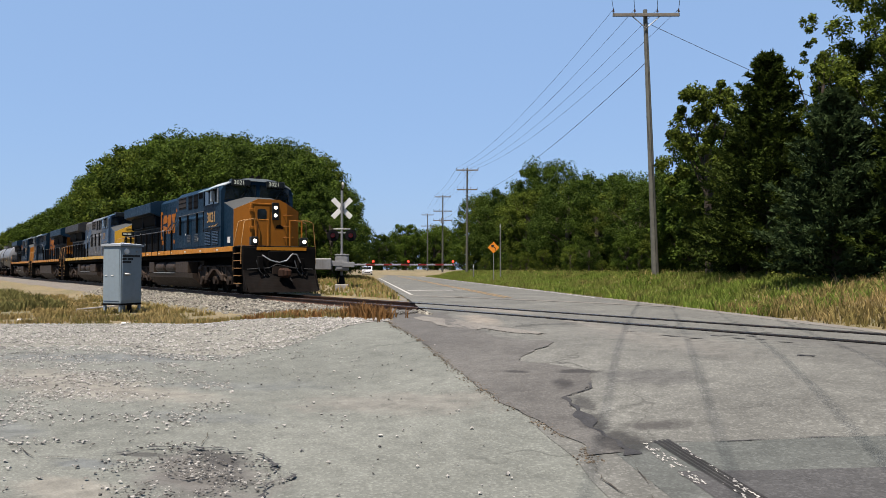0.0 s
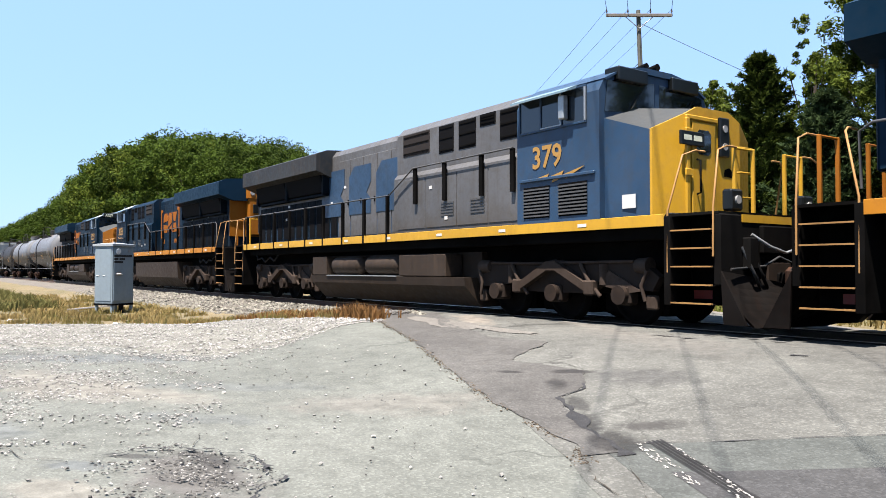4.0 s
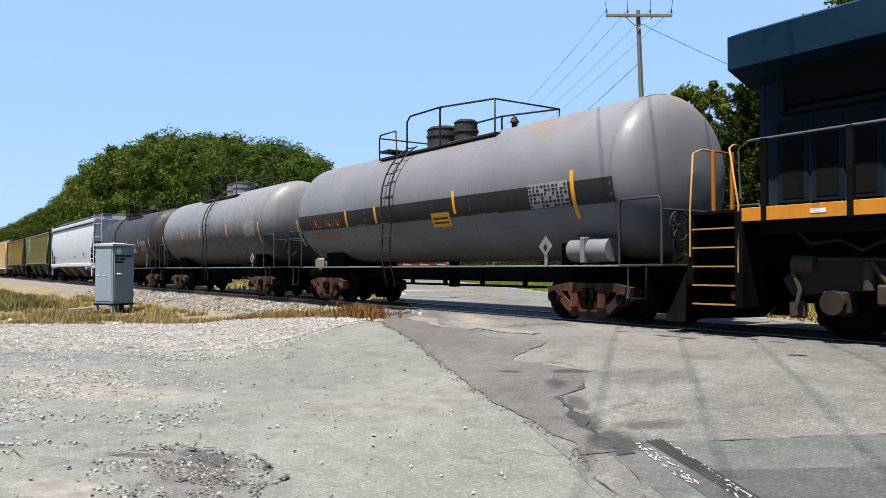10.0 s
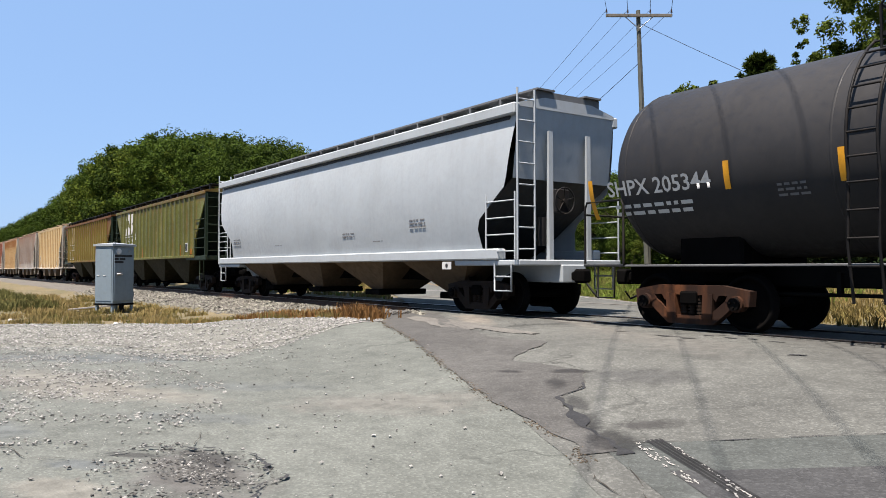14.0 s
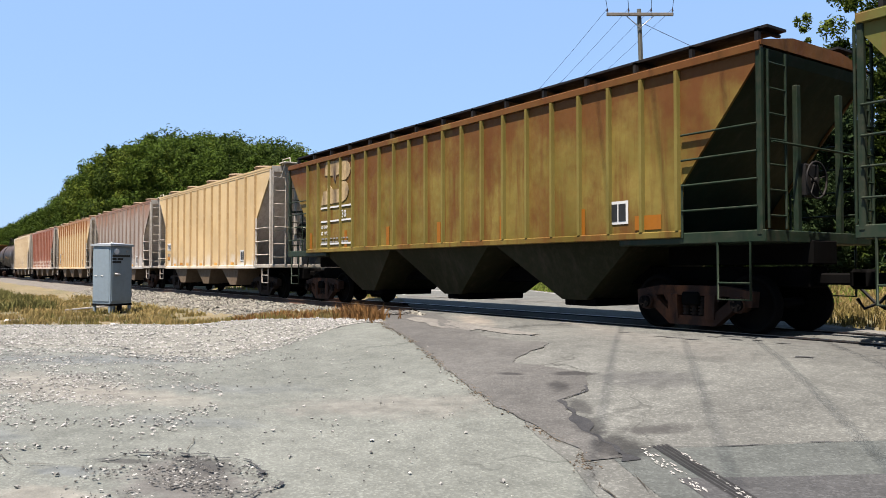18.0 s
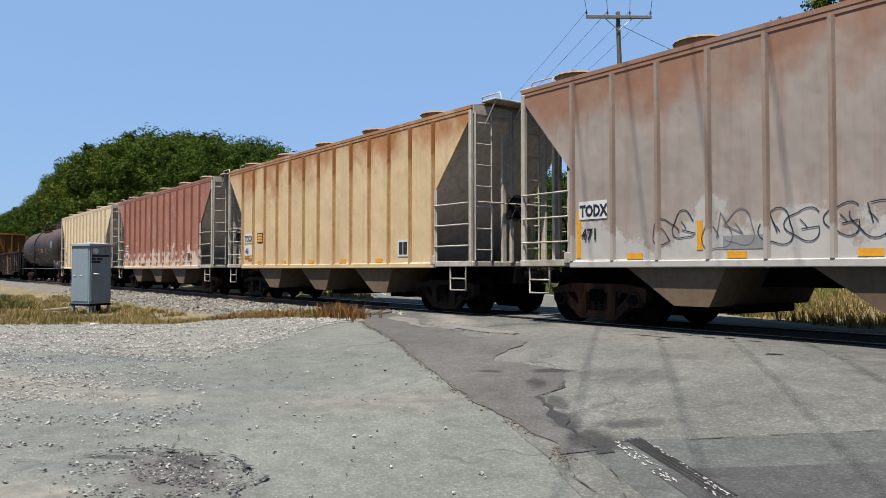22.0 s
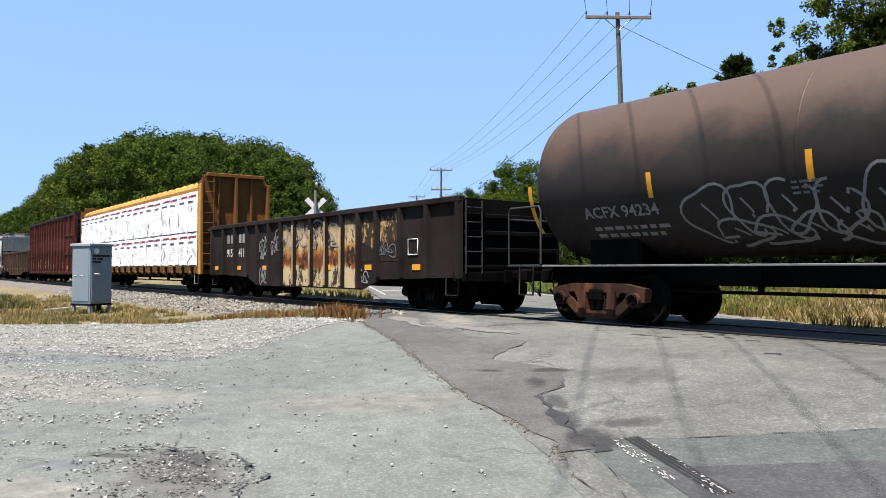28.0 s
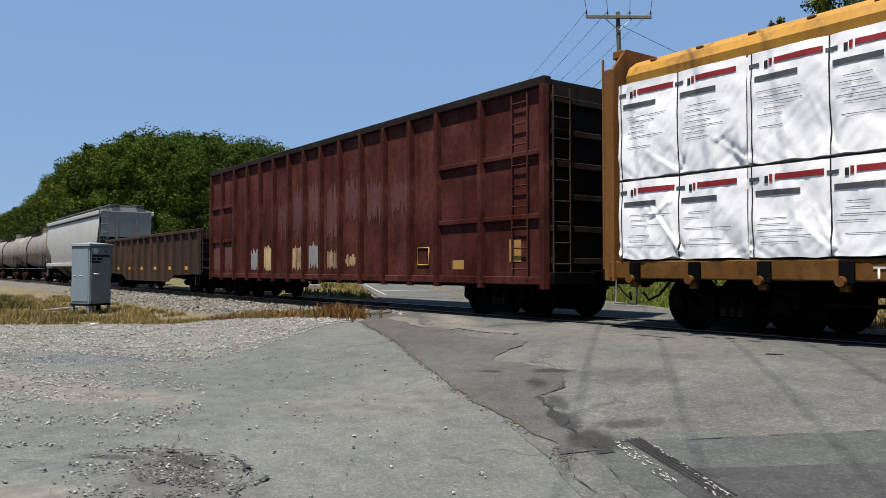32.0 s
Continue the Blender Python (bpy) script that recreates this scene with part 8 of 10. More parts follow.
def curve_on(fn, pts, width, up=0.012):
    """A sprayed line: a narrow ribbon on the surface fn(a, b) -> point, along (a, b) pairs."""
    s = Shape()
    v = []
    for i, (a, b) in enumerate(pts):
        p, q = pts[max(0, i - 1)], pts[min(len(pts) - 1, i + 1)]
        da, db = q[0] - p[0], q[1] - p[1]
        l = math.hypot(da, db) or 1
        for k in (-1, 1):
            v.append(fn(a - k * db / l * width / 2, b + k * da / l * width / 2))
    return s.add(v, [(2 * i, 2 * i + 1, 2 * i + 3, 2 * i + 2) for i in range(len(pts) - 1)])


def scrawl(car, fn, a0, b0, w, h, seed, loops=4, material=None, width=0.06, name="graffiti"):
    """Round sprayed scrawls that spell nothing."""
    r = random.Random(seed)
    s = Shape()
    for k in range(loops):
        ca, cb = a0 + w * (k + 0.5) / loops, b0 + h * r.uniform(-0.12, 0.12)
        ra, rb = w / loops * r.uniform(0.5, 0.75), h * r.uniform(0.36, 0.52)
        t0 = r.uniform(0, 6.28)
        pts = []
        for i in range(26):
            t = t0 + 5.4 * i / 25
            g = 1 + 0.16 * math.sin(3 * t + seed + k)
            pts.append((ca + ra * g * math.cos(t), cb + rb * g * math.sin(t)))
        pts.append((ca + ra * r.uniform(-0.3, 0.3), cb - rb * 0.3))
        q = curve_on(fn, pts, width)
        s.add(q.v, q.f)
        q = curve_on(fn, [(ca - ra * 0.25, cb + rb * 0.35), (ca + ra * 0.05, cb), (ca + ra * 0.2, cb - rb * 0.25)], width * 0.8)
        s.add(q.v, q.f)
    return part(name, s, material or M_GRAFF, car, "sprayed scrawl")


def tank_car(label, half, R, zc, shell_m, ladder_x, dome, mark, mark_x, mark_m, seed, band=False, plat=(-2.2, 2.2), iron=None, dust=False, stripes=(), scrawls=False, domes=1, mark_z=2.25, mark_size=0.36, label_box=None, table=None, placard=None, bare=False):
    """A tank car; half is half its length over the end platforms."""
    c = thing("tank_car", label, "tank car", "the freight train")
    iron = iron or M_BLACKIRON
    e = half - 0.45
    left = [(-e, 0.001), (-e + 0.03, R * 0.3), (-e + 0.09, R * 0.55), (-e + 0.18, R * 0.75), (-e + 0.30, R * 0.88), (-e + 0.45, R * 0.965), (-e + 0.62, R)]
    right = [(-x, r) for x, r in left[::-1]]
    rings = [(-e * 0.66, R), (-e * 0.33, R), (0, R), (e * 0.33, R), (e * 0.66, R)]
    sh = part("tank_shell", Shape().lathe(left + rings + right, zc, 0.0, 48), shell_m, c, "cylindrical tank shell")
    for x in (-e + 0.62, -e * 0.33, e * 0.33, e - 0.62):
        part("weld_seam", Shape().lathe([(x - 0.02, R + 0.001), (x - 0.012, R + 0.006), (x + 0.012, R + 0.006), (x + 0.02, R + 0.001)], zc, 0.0, 48), shell_m, sh)

    def skin(x, z, up=0.006):
        z = max(zc - R * 0.98, min(zc + R * 0.98, z))
        return (x, -math.sqrt(max(0.0, (R + up) ** 2 - (z - zc) ** 2)), z)

    def on_shell(name, x0, x1, z0, z1, material, up=0.006, lab=""):
        return part(name, Shape().sheet([x0 + (x1 - x0) * i / 3 for i in range(4)], [z0 + (z1 - z0) * i / 6 for i in range(7)], lambda x, z: skin(x, z, up), True), material, c, lab)

    if band:
        on_shell("band", -e + 0.55, e - 0.55, zc - 0.55, zc - 0.1, M_BAND, 0.005, "black painted band")
    if dust:
        part("dusty_top", Shape().sheet([-e + 0.6 + (2 * e - 1.2) * i / 4 for i in range(5)], [radians(28 + 124 * i / 14) for i in range(15)], lambda x, a: (x, -(R + 0.004) * math.cos(a), zc + (R + 0.004) * math.sin(a)), True), M_TANKDUST, c, "brown rusty dust over the tank's top")
    # running rail, sill and platforms
    for y in (-1, 1):
        part("running_rail", Shape().box(-half + 0.5, half - 0.5, y * 1.37, y * 1.41, 1.045, 1.08, 0.008), M_GREYIRON, c, "thin pale side rail")
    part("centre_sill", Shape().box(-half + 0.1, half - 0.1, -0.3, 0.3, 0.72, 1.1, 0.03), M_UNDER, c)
    for k in (-1, 1):
        part("saddle", Shape().box(k * (e - 2.5), k * (e - 1.3), -0.95, 0.95, 0.95, 1.6, 0.05), M_UNDER, c)
    rail_m = M_BLACKIRON if bare else M_GREYDARK
    for k in (-1, 1):
        pf = part("end_platform", Shape().box(k * (half - 0.95), k * half, -1.45, 1.45, 1.05, 1.09, 0.008), M_GREYDARK, c, "end platform grating")
        for y in (-1, 1):
            part("end_handrail", Shape().tube([(k * (half - 0.95), y * 1.43, 1.1), (k * (half - 0.95), y * 1.43, 2.12), (k * (half - 0.9), y * 1.43, 2.22), (k * (half - 0.08), y * 1.43, 2.22), (k * (half - 0.03), y * 1.43, 2.12), (k * (half - 0.03), y * 1.43, 1.1)], 0.022), rail_m, pf)
            part("stirrup", Shape().tube([(k * (half - 0.75), y * 1.43, 1.04), (k * (half - 0.75), y * 1.45, 0.5), (k * (half - 0.35), y * 1.45, 0.5), (k * (half - 0.35), y * 1.43, 1.04)], 0.02, 5), M_BLACKIRON, pf)
        part("end_handrail", Shape().tube([(k * (half - 0.03), -1.43, 2.0), (k * (half - 0.03), 1.43, 2.0)], 0.02), rail_m, pf)
        add_truck(c, k * (half - 2.05))
        coupler(c, k * (half + 0.42))
    if scrawls or band:
        part("brake_cylinder", Shape().cyl((half - 2.35, -1.15, 1.36), (half - 1.35, -1.15, 1.36), 0.22, n=18).box(half - 1.95, half - 1.85, -1.4, -0.9, 1.12, 1.6, 0.01), M_GREYIRON, c, "grey brake reservoir")
    part("brake_wheel", wheel_rim(half - 0.2, -0.75, 1.75, 0.26).cyl((half - 0.3, -0.75, 1.1), (half - 0.3, -0.75, 1.95), 0.035, n=8), M_BLACKIRON, c)
    pipe = Shape().tube([(-half + 2.8, -0.5, 0.62), (half - 2.8, -0.5, 0.62)], 0.03, 6)
    for i in range(7):
        x = -half + 3.0 + (2 * half - 6) * i / 6
        pipe.box(x - 0.03, x + 0.03, -0.55, -0.45, 0.6, 0.95)
    pipe.cyl((-0.3, 0, 0.55), (-0.3, 0, 1.2), 0.14, n=12)
    part("brake_pipe", pipe, M_UNDER, c)
    # ladder over the flank
    ls = Shape()
    for dx in (-0.2, 0.2):
        pts = [(ladder_x + dx, -1.5, 0.55), (ladder_x + dx, -R - 0.12, 1.3)]
        for i in range(9):
            a = math.radians(-15 + 75 * i / 8)
            pts.append((ladder_x + dx, -(R + 0.14) * math.cos(a), zc + (R + 0.14) * math.sin(a)))
        ls.tube(pts, 0.022, 5)
    for i in range(11):
        a = math.radians(-52 + 11.0 * i)
        y, z = -(R + 0.14) * math.cos(a), zc + (R + 0.14) * math.sin(a)
        if a < -0.26:
            y = -R - 0.13
            z = zc - (R + 0.14) * 0.26 - (-0.26 - a) * 1.9
        ls.tube([(ladder_x - 0.2, y, z), (ladder_x + 0.2, y, z)], 0.016, 5)
    part("ladder", ls, iron, c, "steel ladder over the tank's flank")
    # walkway and rails round the dome
    p0, p1 = plat
    zt = zc + R - 0.28
    pl = part("top_platform", Shape().box(p0, p1, -0.98, -0.45, zt, zt + 0.06, 0.008).box(p0, p1, 0.45, 0.98, zt, zt + 0.06, 0.008).box(p0, p0 + 0.5, -0.98, 0.98, zt + 0.2, zt + 0.26), iron, c, "gridded top platform")
    for y in (-0.98, 0.98):
        part("guard_rail", Shape().tube([(p0, y, zt), (p0, y, zt + 0.62), (p0 + 0.06, y, zt + 0.7), (p0 + 0.17 * (p1 - p0), y, zt + 0.7), (p0 + 0.18 * (p1 - p0), y, zt + 0.05)], 0.022), iron, pl)
        ga = p0 + 0.28 * (p1 - p0)
        gr = Shape().tube([(ga, y, zt), (ga, y, zt + 0.85), (ga + 0.15, y, zt + 0.98), ((p0 + p1) / 2 + 0.4, y, zt + 0.98), (p1, y, zt + 0.8), (p1, y, zt)], 0.024)
        gr.tube([((p0 + p1) / 2 + 0.4, y, zt), ((p0 + p1) / 2 + 0.4, y, zt + 0.98)], 0.026)
        part("guard_rail", gr, iron, pl, "black guard rail")
    part("guard_rail", Shape().tube([(p1, -0.98, zt + 0.8), (p1, 0.98, zt + 0.8)], 0.022), iron, pl)
    part("guard_rail", Shape().tube([(p0, -0.98, zt + 0.62), (p0, 0.98, zt + 0.62)], 0.022), iron, pl)
    if bare:
        part("valve_bonnet", Shape().lathe([(dome - 0.24, 0.01), (dome - 0.2, 0.13), (dome - 0.1, 0.21), (dome, 0.24), (dome + 0.1, 0.21), (dome + 0.2, 0.13), (dome + 0.24, 0.01)], zc + R + 0.22, 0.0, 18).cyl((dome, 0, zc + R - 0.05), (dome, 0, zc + R + 0.2), 0.22, n=18), iron, c, "round black valve bonnet")
        part("valve", Shape().cyl((dome - 0.9, 0, zc + R - 0.05), (dome - 0.9, 0, zc + R + 0.14), 0.3, n=18).box(dome - 0.6, dome - 0.3, -0.1, 0.1, zc + R, zc + R + 0.16, 0.02), iron, c)
        write(c, mark, e - 0.05, -0.55, zc + 0.55, 0.22, mark_m, -1, 0.004, 1.0, label="white stencilled mark on the tank's end", name="reporting_mark").matrix_basis = pose(e + 0.006, -0.55, zc + 0.45, 0, 0, 90) @ pose(0, 0, 0, -6)
    for i in range(0 if bare else abs(domes)):
        x = dome + (0.95 if domes > 0 else -1.2) * i
        rr, hh = (0.46, 0.55) if i == 0 else (0.30, 0.60)
        d = part("manway", Shape().cyl((x, 0, zc + R - 0.1), (x, 0, zc + R + hh - 0.15), rr, n=22).cyl((x, 0, zc + R + 0.2), (x, 0, zc + R + 0.25), rr + 0.03, n=22), M_GREYDARK if shell_m is M_TANKGREY else shell_m, c)
        part("lid", Shape().cyl((x, 0, zc + R + hh - 0.15), (x, 0, zc + R + hh - 0.08), rr + 0.02, rr - 0.06, 22), iron, d)
    part("valve", Shape().cyl((p1 - 0.6, 0.1, zc + R - 0.05), (p1 - 0.6, 0.1, zc + R + 0.3), 0.07, n=10).cyl((p1 - 0.6, 0.1, zc + R + 0.2), (p1 - 0.6, 0.1, zc + R + 0.34), 0.12, 0.04, 10), iron, c)
    # marks
    if mark:
        a = math.asin((mark_z - zc) / R)
        yy, zz = -(R + 0.008) * math.cos(a), zc + (R + 0.008) * math.sin(a)
        write(c, mark, mark_x, yy, zz, mark_size, mark_m, -1, 0.006, 1.0, -math.degrees(a), "stencilled reporting mark", "reporting_mark")
    r = random.Random(seed)
    rows = Shape()
    for i in range(5):
        x = mark_x + 0.1
        while x < mark_x + 1.6:
            w = r.uniform(0.08, 0.25)
            if i < 2:
                q = Shape().sheet([x, x + w], [mark_z - 0.16 - 0.12 * i - 0.06, mark_z - 0.16 - 0.12 * i], lambda a, b: skin(a, b))
                rows.add(q.v, q.f)
            x += w + 0.06
    part("stencilled_text", rows, mark_m, c, kind="stuff")
    for x, z0, z1 in stripes:
        on_shell("reflector", x - 0.05, x + 0.05, z0, z1, M_REFLECT, 0.008, "yellow reflective strip")
    px, pz = placard or (e - 1.9, zc - 1.2)
    py = -1.45
    pd = part("placard", Shape().prism([(px - 0.19, pz), (px, pz - 0.2), (px + 0.19, pz), (px, pz + 0.2)], 1, py - 0.01, py).box(px - 0.04, px + 0.04, py, py + 0.02, 1.05, pz), M_GRAFFGREY, c, "grey diamond placard on a bracket")
    part("placard_mark", Shape().prism([(px - 0.15, pz), (px, pz - 0.16), (px + 0.15, pz), (px, pz + 0.16)] if bare else [(px - 0.06, pz - 0.02), (px, pz - 0.1), (px + 0.06, pz - 0.02), (px, pz + 0.06)], 1, py - 0.015, py - 0.008), M_BLACKIRON, pd)
    t0, t1, u0, u1 = table or (e - 3.4, e - 2.6, zc - 0.1, zc + 0.35)
    tb = on_shell("notice", t0, t1, u0, u1, M_GRAFF, 0.007, "table of small stencilled data")
    dr = Shape()
    nx, nz = int((t1 - t0) / 0.11), int((u1 - u0) / 0.075)
    for i in range(nz):
        for j in range(nx):
            if r.random() < 0.85:
                q0, w0 = t0 + 0.02 + 0.11 * j, u0 + 0.015 + 0.075 * i
                q = Shape().sheet([q0, q0 + r.uniform(0.05, 0.1)], [w0, w0 + 0.045], lambda a, b: skin(a, b, 0.011))
                dr.add(q.v, q.f)
    part("stencilled_text", dr, M_GRAFFGREY if not band else M_BAND, tb, kind="stuff")
    l0, l1, l2, l3 = label_box or (1.2, 1.75, zc - 0.42, zc - 0.15)
    lb = on_shell("label", l0, l1, l2, l3, M_REFLECT, 0.009, "yellow label")
    for i in range(0 if bare else 2):
        q = Shape().sheet([l0 + 0.08, l1 - 0.08], [l2 + 0.07 + 0.1 * i, l2 + 0.11 + 0.1 * i], lambda a, b: skin(a, b, 0.013))
        part("printed_bar", q, M_BAND, lb)
    for k, (q0, w0) in enumerate(((2.6, 2.18), (-2.9, 2.2), (3.0, 1.95), (-0.2, 1.9))):
        sb = Shape()
        for i in range(3):
            a = q0
            while a < q0 + (0.6 if k % 2 == 0 else 0.4):
                b = a + r.uniform(0.05, 0.14)
                q = Shape().sheet([a, b], [w0 - 0.075 * i, w0 - 0.075 * i + 0.035], lambda x, z: skin(x, z, 0.008))
                sb.add(q.v, q.f)
                a = b + 0.035
        part("stencilled_text", sb, M_GRAFFGREY, c, kind="stuff")
    if scrawls:
        sk = lambda a, b: skin(a, b)
        scrawl(c, sk, -4.63, 1.85, 3.3, 0.85, 5, 5, None, 0.042)
        scrawl(c, sk, -4.2, 1.6, 2.4, 0.5, 8, 4, None, 0.04)
        scrawl(c, sk, 0.26, 1.85, 2.2, 0.8, 9, 4, None, 0.05)
        scrawl(c, sk, 2.56, 1.85, 3.2, 0.85, 12, 5, None, 0.05)
    return c


def ribbed_hopper(label, name_mark, number, top, slope_x, z_slope, z_top, z_bot, side_m, rib_m, end_m, low_m, ribs, seed, iron, walkway=False, mark_plate=True, rust_top=False, bottoms=3, sill_z=None):
    """A covered hopper with ribbed sides and sloping ends. top: half length at the roof."""
    c = thing("hopper_car", label, "hopper car", "the freight train")
    W = 1.5
    sill_z = sill_z or z_bot
    outline = [(-top, z_top), (-top, z_top - 0.16), (-slope_x, z_slope), (-slope_x, z_bot), (slope_x, z_bot), (slope_x, z_slope), (top, z_top - 0.16), (top, z_top)]
    for y in (-1, 1):
        part("side_wall", Shape().prism(outline, 1, y * (W - 0.05), y * W), side_m, c, "ribbed side wall")
    part("roof", Shape().prism([(-W - 0.02, z_top - 0.02), (W + 0.02, z_top - 0.02), (W + 0.02, z_top + 0.05), (0.7, z_top + 0.2), (-0.7, z_top + 0.2), (-W - 0.02, z_top + 0.05)], 0, -top - 0.02, top + 0.02), side_m, c)
    for y in (-1, 1):
        part("top_chord", Shape().box(-top, top, y * (W - 0.02), y * (W + (0.06 if walkway else 0.012)), z_top - 0.10, z_top + 0.03, 0.01), side_m, c)
        part("side_sill", Shape().box(-slope_x, slope_x, y * (W - 0.04), y * (W + 0.06), z_bot - 0.06, z_bot + 0.06, 0.015), side_m, c)
    xs = [-slope_x + 0.06 + (2 * slope_x - 0.12) * i / (ribs - 1) for i in range(ribs)]
    rib = shared(("rib", z_bot, z_top, rib_m.name), lambda: Shape().prism([(-0.045, 0), (-0.028, -0.07), (0.028, -0.07), (0.045, 0)], 2, z_bot + 0.06, z_top - 0.10).mesh("rib"))
    for x in xs:
        part("rib", rib, rib_m, c).matrix_basis = pose(x, -W, 0)
        ob = part("rib", rib, rib_m, c)
        ob.matrix_basis = pose(x, W, 0, 0, 0, 180)
    # end slope sheets and posts
    for k in (-1, 1):
        es = Shape()
        foot = slope_x - 0.06 - (top - slope_x) / (z_top - 0.16 - z_slope) * (z_slope - z_bot)
        ev = [(k * top, -W + 0.02, z_top - 0.05), (k * top, W - 0.02, z_top - 0.05), (k * (top - 0.06), W - 0.06, z_top - 0.20), (k * (top - 0.06), -W + 0.06, z_top - 0.20),
              (k * foot, -W + 0.06, z_bot), (k * foot, W - 0.06, z_bot)]
        q = [(0, 3, 2, 1), (3, 4, 5, 2)]
        es.add(ev, q if k > 0 else [t[::-1] for t in q])
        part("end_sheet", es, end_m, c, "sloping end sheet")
        part("end_sill", Shape().box(k * (slope_x - 1.3), k * (top + 0.06), -W - 0.02, W + 0.02, sill_z - (0.1 if walkway else 0.03), sill_z + 0.08, 0.015), iron, c)
        part("draft_sill", Shape().box(k * (slope_x - 1.2), k * (top + 0.1), -0.35, 0.35, sill_z - 0.42, sill_z - 0.05, 0.02), M_UNDER, c)
        for y in (-1, 1):
            part("corner_post", Shape().box(k * (top - 0.08), k * (top + 0.01), y * (W - 0.06), y * (W + 0.03), sill_z, z_top - 0.05, 0.015), iron, c)
            part("end_post", Shape().box(k * (top - 0.03), k * (top + 0.05), y * 0.55, y * 0.66, sill_z, z_top - 0.5, 0.01), iron, c)
            gb = Shape()
            for i in range(4 if walkway else 3):
                z = sill_z + 0.42 + (0.40 if walkway else 0.46) * i
                gb.tube([(k * (slope_x + 0.03), y * (W + 0.05), z), (k * (top - 0.05), y * (W + 0.05), z)], 0.018, 5)
            gb.tube([(k * (slope_x + 0.03), y * (W + 0.03), sill_z), (k * (slope_x + 0.03), y * (W + 0.03), z_slope)], 0.022, 5)
            part("grab_iron", gb, iron, c, "side grab irons")
            part("stirrup", Shape().tube([(k * (top - 0.75), y * W, sill_z - 0.05), (k * (top - 0.75), y * W, 0.55), (k * (top - 0.2), y * W, 0.55), (k * (top - 0.2), y * W, sill_z - 0.05)], 0.022, 5)
                 .tube([(k * (top - 0.75), y * W, 0.8), (k * (top - 0.2), y * W, 0.8)], 0.018, 5), iron, c)
        if not walkway:
            # tall posts, roof-end platform and its rails
            tp = Shape()
            for y in (-0.42, 0.60):
                tp.box(k * (top + 0.02), k * (top + 0.10), y - 0.035, y + 0.035, sill_z + 0.05, z_top + 0.02, 0.01)
            part("end_stake", tp, iron, c, "tall worn end posts")
            rp = part("roof_end_platform", Shape().box(k * (top - 0.05), k * (top + 0.42), -1.2, 1.2, z_top + 0.14, z_top + 0.18, 0.01).box(k * (top + 0.02), k * (top + 0.05), -W + 0.02, W - 0.02, z_top - 0.14, z_top + 0.06), iron, c, "gridded roof-end platform")
            for y in (-1.15, -0.4, 0.4, 1.15):
                part("platform_brace", Shape().tube([(k * (top + 0.05), y, z_top - 0.35), (k * (top + 0.40), y, z_top + 0.13)], 0.02, 5), iron, rp)
            rr = Shape().tube([(k * (top - 0.3), -0.95, z_top + 0.16), (k * (top - 0.3), -0.95, z_top + 0.34), (k * (top + 0.3), -0.95, z_top + 0.34), (k * (top + 0.36), -0.95, z_top + 0.16)], 0.016, 5)
            part("platform_rail", rr, iron, rp)
            part("side_lip", Shape().box(k * (slope_x - 0.05), k * (top + 0.02), -W - 0.045, -W - 0.02, sill_z - 0.03, sill_z + 0.09, 0.008).box(k * (slope_x - 0.02), k * (slope_x + 0.08), -W - 0.03, -W, sill_z, z_slope, 0.008), iron, c, "worn pale edge of the end platform")
            part("brake_chain", Shape().tube([(k * (top + 0.14), -0.3, 2.2), (k * (top + 0.16), -0.1, 1.8), (k * (top + 0.12), -0.2, sill_z)], 0.018, 5), M_UNDER, c)
        end_ladder(c, k * (top + 0.07), -W + 0.05, -W + 0.5, sill_z + 0.1, z_top - 0.1, 7, iron)
        end_ladder(c, k * (top + 0.07), W - 0.5, W - 0.05, sill_z + 0.1, z_top - 0.1, 7, iron)
        add_truck(c, k * (top - 1.55), M_TRUCK if seed % 2 else M_RUSTIRON)
        coupler(c, k * (top + 0.85))
        part("end_rail", Shape().tube([(k * (top + 0.1), -W + 0.1, sill_z + 1.35), (k * (top + 0.1), W - 0.1, sill_z + 1.35)], 0.02, 5), iron, c)
    part("brake_wheel", wheel_rim(top + 0.17, -0.35, 2.35, 0.28).box(top - 0.02, top + 0.1, -0.55, -0.15, 2.1, 2.6, 0.02), M_BLACKIRON, c)
    # discharge hoppers
    span = slope_x - 0.9
    for i in range(bottoms):
        x = -span + 2 * span * (i + 0.5) / bottoms
        h = span / bottoms * 0.98
        lo, hi, yb = (x - h, x + h, 1.0) if walkway else (x - h * 0.86, x + h * 0.42, 1.44)
        hv = [(lo, -W + 0.05, z_bot), (hi, -W + 0.05, z_bot), (hi, W - 0.05, z_bot), (lo, W - 0.05, z_bot), (x - 0.32, -yb, 0.42), (x + 0.32, -yb, 0.42), (x + 0.32, yb, 0.42), (x - 0.32, yb, 0.42)]
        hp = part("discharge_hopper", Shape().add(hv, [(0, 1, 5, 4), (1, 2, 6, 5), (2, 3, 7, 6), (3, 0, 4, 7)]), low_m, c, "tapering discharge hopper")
        part("outlet_gate", Shape().box(x - 0.42, x + 0.42, -0.85, 0.85, 0.30, 0.44, 0.02).cyl((x, -1.0, 0.38), (x, 1.0, 0.38), 0.04, n=8), M_UNDER, hp)
    part("centre_sill", Shape().box(-top, top, -0.25, 0.25, 0.72, 1.05, 0.02), M_UNDER, c)
    # roof
    if walkway:
        rw = Shape().box(-top + 0.05, top - 0.05, -1.25, -0.75, z_top + 0.30, z_top + 0.34).box(-top + 0.05, top - 0.05, 0.75, 1.25, z_top + 0.30, z_top + 0.34)
        for i in range(15):
            x = -top + 0.2 + (2 * top - 0.4) * i / 14
